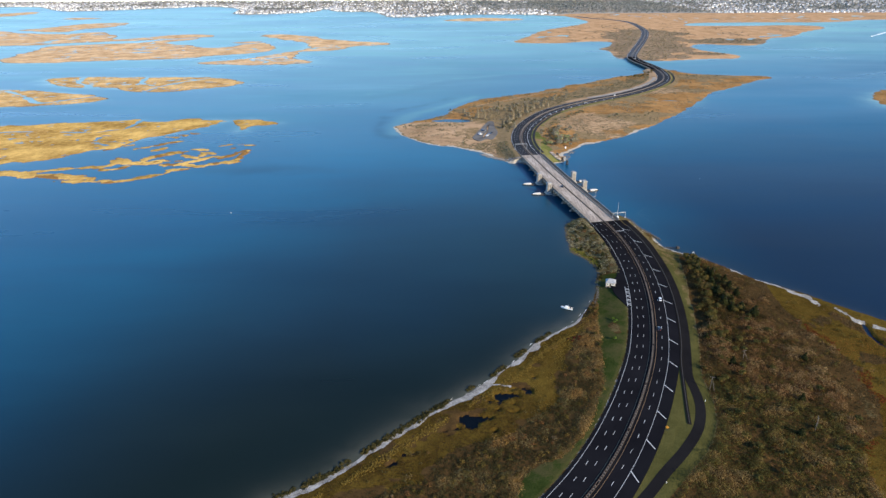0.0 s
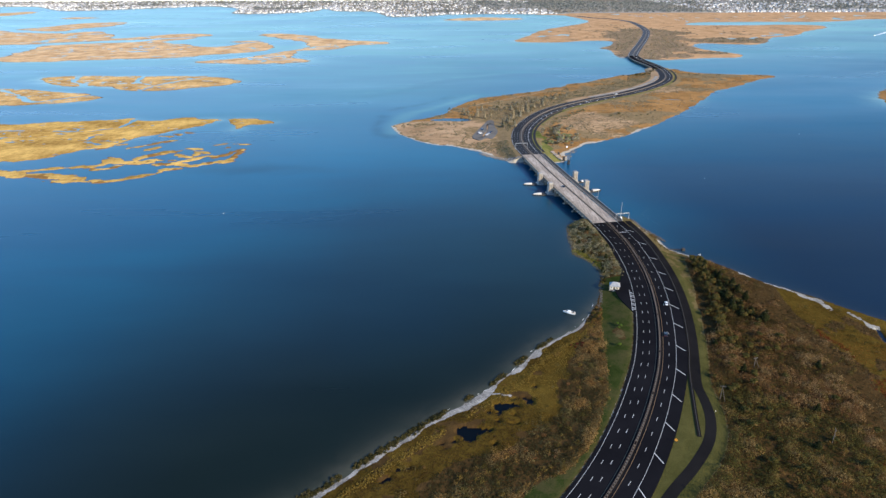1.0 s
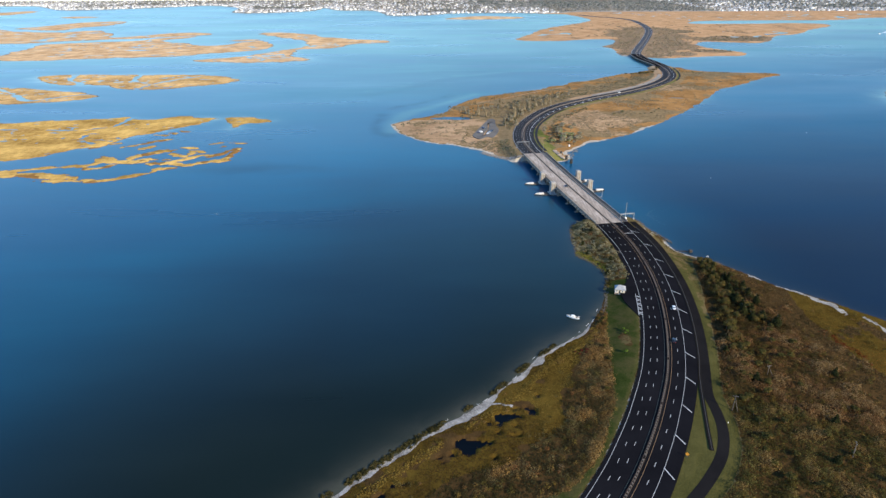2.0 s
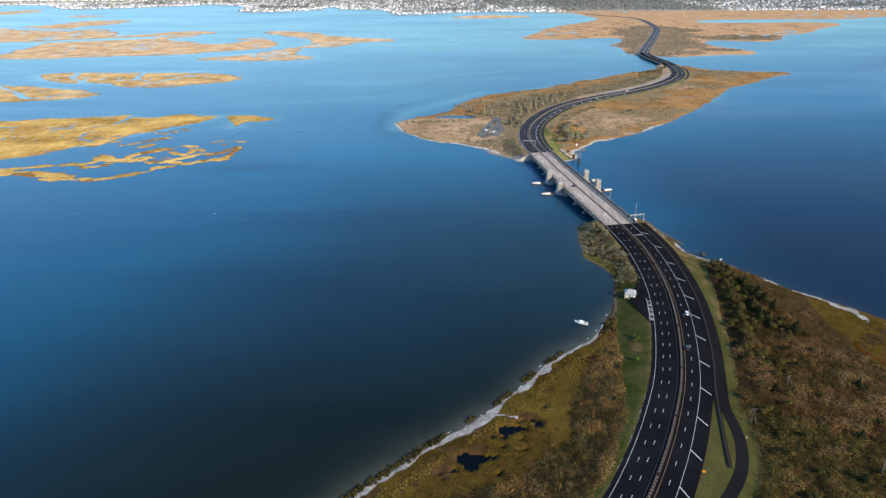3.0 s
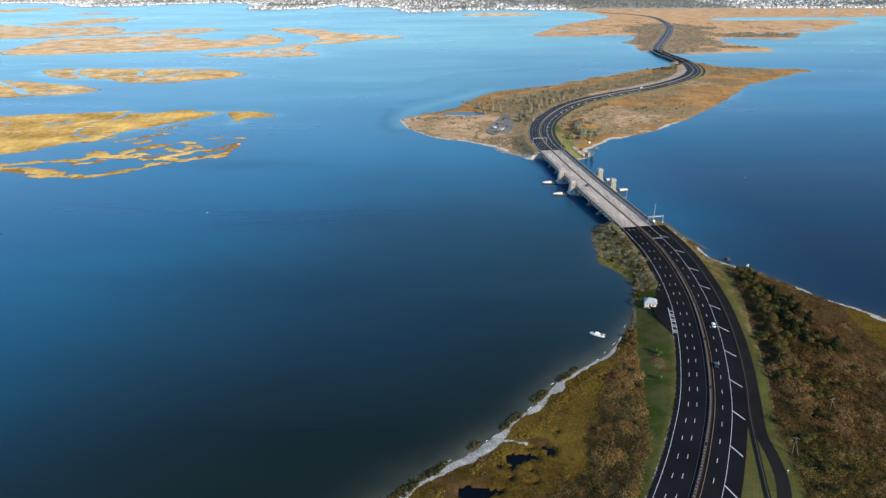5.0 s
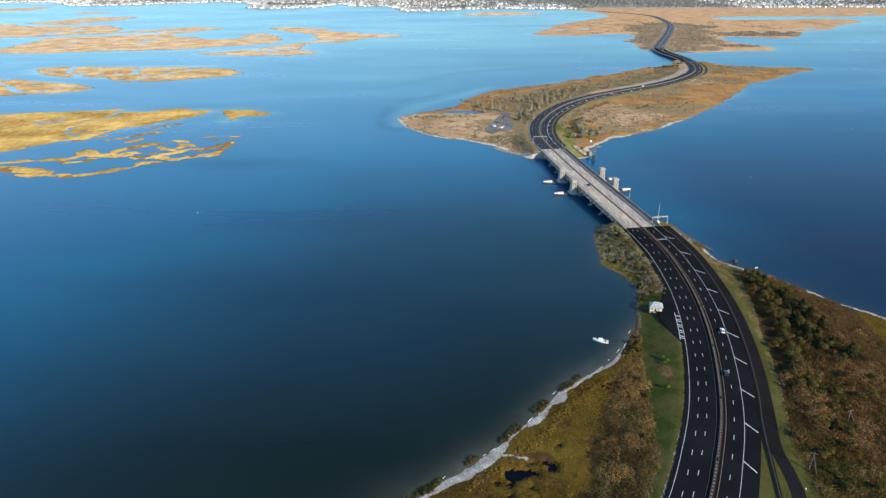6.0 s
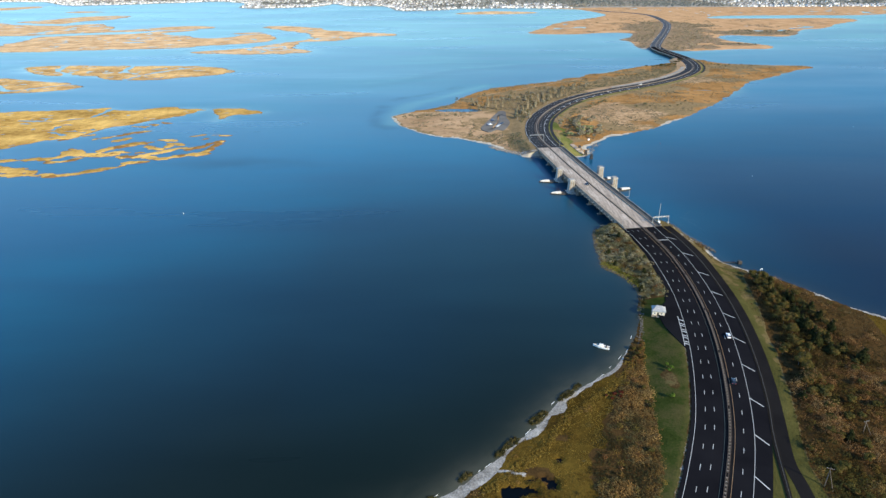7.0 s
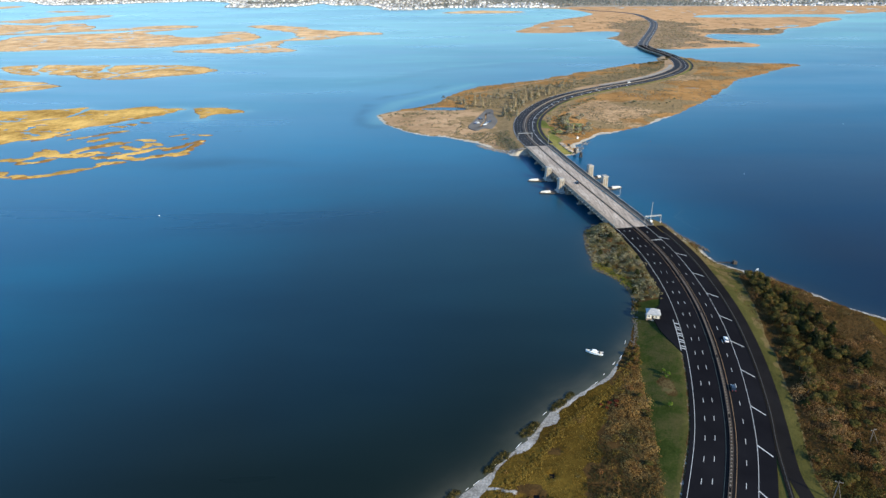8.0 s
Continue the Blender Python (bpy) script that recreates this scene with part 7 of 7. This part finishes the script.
cover = np.where((OFF < -14) & (OFF > -60) & (Y > 830) & (Y < 1450) & (TAN < 0.5), 0.60 + 0.9 * n2, cover)
cover = np.where((OFF < -19) & (X > 40) & (Y < 805), 0.75 + 0.5 * n2, cover)
cover = np.where((X > 36) & (X < 92) & (Y > 805) & (Y < 940), 0, cover)
pick = (Z > 0.5) & (SAND < 0.4) & (LAWN < 0.4) & (np.abs(OFF) > 19) & (rng.uniform(0, 1, len(X)) < cover)
P = np.stack([X, Y, Z - 0.1], 1)[pick]
belt_h = np.where(OFF[pick] < 0, 1.0, 0.55)
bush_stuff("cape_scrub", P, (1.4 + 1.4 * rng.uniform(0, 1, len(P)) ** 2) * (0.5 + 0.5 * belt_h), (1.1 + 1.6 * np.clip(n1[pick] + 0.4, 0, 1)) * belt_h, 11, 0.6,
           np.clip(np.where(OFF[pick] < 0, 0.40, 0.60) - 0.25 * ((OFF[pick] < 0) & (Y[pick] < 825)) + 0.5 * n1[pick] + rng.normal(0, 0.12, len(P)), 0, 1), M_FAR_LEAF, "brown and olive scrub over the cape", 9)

# ---- scrub on the far marsh ----
X, Y = scatter((440, 1640), (1150, 2900), 13.0, rng)
Z, (SAND, LAWN, MARSH, TAN) = far_land(X, Y)
OFF, KK = beside(X, Y)
n1 = fbm(X, Y, 90, 3, 46)
pick = (Z > 0.5) & (np.abs(OFF) > 22) & (rng.uniform(0, 1, len(X)) < 0.02 + 0.8 * np.clip(1 - np.broadcast_to(MARSH, X.shape), 0, 1) ** 1.6)
P = np.stack([X, Y, Z - 0.1], 1)[pick]
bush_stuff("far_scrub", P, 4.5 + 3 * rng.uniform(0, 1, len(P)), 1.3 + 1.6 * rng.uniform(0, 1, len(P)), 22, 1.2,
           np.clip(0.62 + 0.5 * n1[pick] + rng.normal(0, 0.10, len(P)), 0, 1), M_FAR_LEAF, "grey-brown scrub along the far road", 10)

# ---- the town across the bay ----
X, Y = scatter((-4000, 3380), (4000, 5400), 30.0, rng)
keep = np.abs(X) < 0.78 * Y + 150
X, Y = X[keep], Y[keep]
DM = shore(X, Y, COAST_MAIN)
gap = (X > 640) & (X < 1560)
n1, n2 = fbm(X, Y, 420, 3, 51), fbm(X, Y, 110, 3, 52)
woods = (DM > 18) & (rng.uniform(0, 1, len(X)) < np.where(DM < 90, 0.25, 0.62) + 0.5 * n2 + 0.4 * gap)
P = np.stack([X, Y, np.minimum(DM * 0.05, 1.6) + smooth(100, 900, DM) * 4 - 0.3], 1)[woods]
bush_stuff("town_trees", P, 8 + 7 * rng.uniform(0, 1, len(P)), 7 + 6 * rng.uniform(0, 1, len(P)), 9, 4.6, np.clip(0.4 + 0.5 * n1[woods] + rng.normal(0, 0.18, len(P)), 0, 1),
           M_TOWN_LEAF, "autumn trees with haze in their colour between the houses of the far town", 11, "trees")


def house_arrays(x, y, z, a, w, d, h, roof):
    """Corner arrays of gabled houses: walls and roofs apart."""
    n = len(x)
    c, s = np.cos(a), np.sin(a)

    def at(u, v, k):
        return np.stack([x + c * u - s * v, y + s * u + c * v, z + k], 1)
    o = np.zeros(n)
    walls = np.stack([at(-w, -d, o - 1), at(w, -d, o - 1), at(w, d, o - 1), at(-w, d, o - 1), at(-w, -d, h), at(w, -d, h), at(w, d, h), at(-w, d, h), at(-w, o, h + roof), at(w, o, h + roof)], 1).reshape(-1, 3)
    wf = np.array([(0, 1, 5, 4), (2, 3, 7, 6), (1, 2, 6, 5), (3, 0, 4, 7), (5, 6, 9, 9), (7, 4, 8, 8)])
    roofs = np.stack([at(-w - 0.6, -d - 0.7, h - 0.4), at(w + 0.6, -d - 0.7, h - 0.4), at(w + 0.6, o, h + roof + 0.15), at(-w - 0.6, o, h + roof + 0.15),
                      at(w + 0.6, d + 0.7, h - 0.4), at(-w - 0.6, d + 0.7, h - 0.4)], 1).reshape(-1, 3)
    rf = np.array([(0, 1, 2, 3), (3, 2, 4, 5)])
    base = np.arange(n)[:, None, None]
    return walls, (wf[:4][None] + 10 * base).reshape(-1, 4), (np.array([(5, 6, 9), (7, 4, 8)])[None] + 10 * base).reshape(-1, 3), roofs, (rf[None] + 6 * base).reshape(-1, 4)


def house_paint(name, *stops):
    q = Mat(name, (0.7, 0.7, 0.7), 0.7)
    q.put("Base Color", q.ramp(q.node("ShaderNodeNewGeometry").outputs["Random Per Island"], *stops))
    return q.m


M_SIDING = house_paint("house_siding", (0.0, (0.80, 0.79, 0.76)), (0.45, (0.84, 0.84, 0.84)), (0.7, (0.62, 0.58, 0.52)), (0.9, (0.45, 0.48, 0.52)))
M_SHINGLES = house_paint("house_roofs", (0.0, (0.26, 0.26, 0.28)), (0.5, (0.40, 0.39, 0.40)), (0.8, (0.20, 0.19, 0.19)), (1.0, (0.34, 0.29, 0.26)))
row_gap = rng.uniform(0, 1, len(X))
town = (DM > 12) & ~gap & ((n1 > -0.28) | (DM < 110)) & (row_gap < np.where(DM < 90, 0.92, np.where(DM < 320, 0.62, 0.30)))
hx, hy = X[town] + rng.normal(0, 4, town.sum()), Y[town] + rng.normal(0, 4, town.sum())
hz = np.minimum(DM[town] * 0.05, 1.6) + smooth(100, 900, DM[town]) * 4
hn = len(hx)
walls, wq, wt, roofs, rq = house_arrays(hx, hy, hz, rng.choice([0, 1.57, 0.3, -0.4], hn) + rng.normal(0, 0.1, hn), rng.uniform(3.8, 7.5, hn), rng.uniform(3.4, 5.5, hn), rng.uniform(4.0, 7.5, hn), rng.uniform(2, 4, hn))
far_town = thing("town_houses", Matrix(), "hundreds of pale gabled houses packed along the far shore", "houses")
far_town["kind"] = "stuff"
place_mesh("house_walls", raw_mesh("house_walls", walls, wq), M_SIDING, far_town, kind="stuff")
place_mesh("house_gables", raw_mesh("house_gables", walls, wt), M_SIDING, far_town, kind="stuff")
place_mesh("house_roofs", raw_mesh("house_roofs", roofs, rq), M_SHINGLES, far_town, kind="stuff")

# ---- rocks, foam, driftwood ----
def rock_mesh(name, places, sizes, seed):
    r = np.random.default_rng(seed)
    base = np.array([(1, 0, 0), (0, 1, 0), (-1, 0, 0), (0, -1, 0), (0.5, 0.5, 0.75), (-0.5, 0.5, 0.7), (-0.5, -0.5, 0.75), (0.5, -0.5, 0.7), (0, 0, -0.6)])
    tri = np.array([(0, 1, 4), (1, 2, 5), (2, 3, 6), (3, 0, 7), (1, 5, 4), (2, 6, 5), (3, 7, 6), (0, 4, 7), (4, 5, 6), (4, 6, 7), (1, 0, 8), (2, 1, 8), (3, 2, 8), (0, 3, 8)])
    n = len(places)
    v = base[None] * r.uniform(0.7, 1.3, (n, 9, 3)) * sizes[:, None, None]
    a = r.uniform(0, 6.28, n)
    rot = np.stack([np.stack([np.cos(a), -np.sin(a)], 1), np.stack([np.sin(a), np.cos(a)], 1)], 1)
    v[:, :, :2] = np.einsum("nij,nkj->nki", rot, v[:, :, :2])
    v = (v + places[:, None, :]).reshape(-1, 3)
    return raw_mesh(name, v, (tri[None] + 9 * np.arange(n)[:, None, None]).reshape(-1, 3))


def riprap(name, points, count, width, size, ground, seed, label, material=None):
    r = np.random.default_rng(seed)
    line = spline(points, 0.5)
    p = line[r.integers(0, len(line), count)] + r.normal(0, width, (count, 2))
    z = np.maximum(ground(p[:, 0], p[:, 1])[0], -0.15)
    place_mesh(name, rock_mesh(name, np.c_[p, z], size * r.uniform(0.5, 1.5, count), seed), material or M_ROCK, None, label, "stuff", "rocks")


riprap("shore_rocks", [(104, 366), (110, 384), (115, 403), (119, 421), (117, 437), (111, 449), (106, 458), (107, 475), (108, 493), (112, 514), (121, 528)], 560, 0.8, 0.36, south_land, 71,
       "grey boulders along the shore under the trees")
riprap("east_rocks", [(172, 530), (175, 511), (182, 495), (186, 482)], 190, 0.9, 0.6, south_land, 72, "pale boulders below the bridge approach")
riprap("cape_rocks", [(116, 713), (96, 716), (77, 728), (61, 741), (50, 755)], 700, 2.0, 0.60, cape_land, 73, "pale boulders along the cape's channel bank", M_PALE_ROCK)
riprap("cape_rocks_east", [(141, 717), (152, 730), (158, 748), (168, 768)], 90, 1.8, 0.6, cape_land, 74, "pale boulders beside the cape's bridge end", M_PALE_ROCK)


def foam():
    """Short broken wave crests along the beach."""
    r = np.random.default_rng(81)
    coast = spline([(-37, 227), (-20, 243), (2, 263), (22, 280), (40, 299), (58, 322), (83, 343), (97, 361), (105, 378)], 0.6)
    verts, faces = [], []
    at = 0
    while at < len(coast) - 12:
        n = int(r.integers(2, 9))
        seg = coast[at:at + n + 1]
        if r.uniform() < 0.3 and len(seg) > 2:
            t = np.gradient(seg, axis=0)
            t /= np.linalg.norm(t, axis=1)[:, None]
            left = np.stack([-t[:, 1], t[:, 0]], 1)
            w = 0.10 * np.sin(np.linspace(0.2, math.pi - 0.2, len(seg)))[:, None]
            mid = seg + left * r.uniform(0.2, 1.6)
            b = len(verts)
            for i in range(len(seg)):
                verts += [(*(mid[i] - left[i] * w[i]), 0.02), (*mid[i], 0.07), (*(mid[i] + left[i] * w[i]), 0.02)]
            for i in range(len(seg) - 1):
                j = b + 3 * i
                faces += [(j, j + 3, j + 4, j + 1), (j + 1, j + 4, j + 5, j + 2)]
        at += n + int(r.integers(2, 9))
    place_mesh("surf", raw_mesh("surf", verts, faces), M_FOAM, None, "thin broken white wave crests along the beach", "stuff", "surf")


foam()


def wake(name, line, width, label):
    """A thin pale ruffle on the water that widens along a line."""
    p = spline(line, 4.0 if width < 2 else 12.0)
    t = np.gradient(p, axis=0)
    t /= np.linalg.norm(t, axis=1)[:, None]
    left = np.stack([-t[:, 1], t[:, 0]], 1)
    w = width * np.sin(np.linspace(0.25, math.pi - 0.1, len(p)))[:, None] * (0.6 + 0.8 * np.random.default_rng(5).uniform(0, 1, (len(p), 1)))
    v = np.stack([np.c_[p - left * w, np.full(len(p), 0.02)], np.c_[p, np.full(len(p), 0.10)], np.c_[p + left * w, np.full(len(p), 0.02)]], 1).reshape(-1, 3)
    i = 3 * np.arange(len(p) - 1)[:, None]
    f = np.vstack([i + (0, 3, 4, 1), i + (1, 4, 5, 2)])
    place_mesh(name, raw_mesh(name, v, f), M_FOAM, None, label, "stuff", "surf")


wake("boat_wake", [(1530, 2292), (1610, 2372), (1720, 2486)], 5.0, "long white wake behind the far boat")


def wisps():
    """Torn threads of pale foam on the eddy east of the point."""
    r = np.random.default_rng(83)
    verts, faces = [], []
    for line in ([(185, 545), (187, 540.5), (188.8, 532.7), (190.2, 527), (194, 519)], [(185.5, 544), (189, 549), (195, 556), (199, 556.5), (205, 553)], [(186, 543), (191, 541), (195, 535)]):
        for x, y in spline(line, 0.22):
            if r.uniform() < 0.5:
                x, y, a, l = x + r.normal(0, 0.7), y + r.normal(0, 0.7), r.uniform(0, 3.14), r.uniform(0.2, 0.55)
                u, v = l * math.cos(a), l * math.sin(a)
                b = len(verts)
                verts += [(x - u, y - v, 0.012), (x + 0.3 * v, y - 0.3 * u, 0.02), (x + u, y + v, 0.012), (x - 0.3 * v, y + 0.3 * u, 0.02)]
                faces.append((b, b + 1, b + 2, b + 3))
    place_mesh("foam_wisps", raw_mesh("foam_wisps", verts, faces), M_WISP, None, "torn threads of pale foam turning in an eddy", "stuff", "foam")


wisps()


def landing_frame():
    top = thing("landing_frame", pose(203, 450, 0.4, 0, 0, 30), "small white painted timber frame on the eastern beach", "frame")
    for x in (-0.95, 0.95):
        bm = bmesh.new()
        box(bm, x - 0.1, x + 0.1, -0.1, 0.1, -0.6, 2.1)
        part("post", bm, M_WHITE_PAINT, top)
    bm = bmesh.new()
    box(bm, -1.15, 1.15, -0.12, 0.12, 2.1, 2.32)
    part("beam", bm, M_WHITE_PAINT, top)


landing_frame()


def breakwater():
    top = thing("pile_jetty", Matrix(), "low dark timber groyne ending in a block off the eastern point", "jetty")
    for i in range(14):
        bm = bmesh.new()
        u = i / 13
        rod(bm, (184.5 + 10 * u, 464.5 - 1.5 * u, -1), (184.5 + 10 * u, 464.5 - 1.5 * u, 0.8 + 0.15 * (i % 3)), 0.22, 0.18, 7)
        part("pile", bm, M_DARK_TIMBER, top)
    bm = bmesh.new()
    box(bm, 184.5, 194.5, -0.12, 0.12, 0.35, 0.65, Matrix.Translation((0, 463.8, 0)))
    part("waling", bm, M_DARK_TIMBER, top)
    bm = bmesh.new()
    box(bm, 194, 196.4, 461.8, 464.2, -1, 2.0)
    bevel(bm, 0.15, 1)
    part("block", bm, M_DARK_TIMBER, top, "dark timber crib")


breakwater()


def fender_dolphin(x, y, label):
    top = thing("pile_dolphin", pose(x, y, 0), label, "pile dolphin", "pile dolphins")
    for i in range(7):
        a = i * 0.9
        bm = bmesh.new()
        r = 0 if i == 0 else 1.1
        rod(bm, (r * 1.5 * math.cos(a), r * 1.5 * math.sin(a), -1.5), (r * math.cos(a), r * math.sin(a), 5.2), 0.3, 0.26, 8)
        part("pile", bm, M_DARK_TIMBER, top)
    bm = bmesh.new()
    rod(bm, (0, 0, 4.2), (0, 0, 4.7), 1.55, 1.55, 14)
    part("band", bm, M_DARK_STEEL, top)


def old_abutment():
    top = thing("old_abutment", pose(140, 742, 0, 0, 0, 12), "broken pale concrete abutment of an older bridge", "abutment")
    bm = bmesh.new()
    loft(bm, [[(-3.2, -16, -1), (2.6, -17, -1), (3.4, 15, -1), (-2.6, 15, -1)], [(-2.6, -15, 1.6), (2.2, -16, 1.2), (3.0, 14, 2.6), (-2.0, 14, 2.8)]])
    bevel(bm, 0.2, 1)
    part("block", bm, M_CONCRETE, top)
    for y in (-11, -3, 6):
        bm = bmesh.new()
        box(bm, -2.9, 3.1, y - 0.5, y + 0.5, 0.6, 3.0)
        bevel(bm, 0.1, 1)
        part("rib", bm, M_CONCRETE_OLD, top, "stained concrete rib")


old_abutment()


def kiosk():
    top = thing("kiosk", pose(160, 779, 1.6, 0, 0, 20) @ Matrix.Diagonal((0.5, 0.5, 0.5, 1)), "small white kiosk at the beach by the drawbridge", "hut")
    bm = bmesh.new()
    box(bm, -1.6, 1.6, -1.4, 1.4, -1.0, 2.5)
    bevel(bm, 0.05, 1)
    part("wall", bm, M_WHITE_PAINT, top)
    bm = bmesh.new()
    loft(bm, [[(-2, -1.8, 2.45), (2, -1.8, 2.45), (2, 1.8, 2.45), (-2, 1.8, 2.45)], [(-1.2, -0.1, 3.3), (1.2, -0.1, 3.3), (1.2, 0.1, 3.3), (-1.2, 0.1, 3.3)]])
    part("roof", bm, M_WHITE_PAINT, top)


kiosk()
fender_dolphin(146, 722, "cluster of dark timber piles by the cape's bridge end")
fender_dolphin(149, 708, "cluster of dark timber piles out in the channel")
fender_dolphin(143, 741, "cluster of dark timber piles close to the bank")
fender_dolphin(88, 722, "cluster of dark timber piles under the bridge")
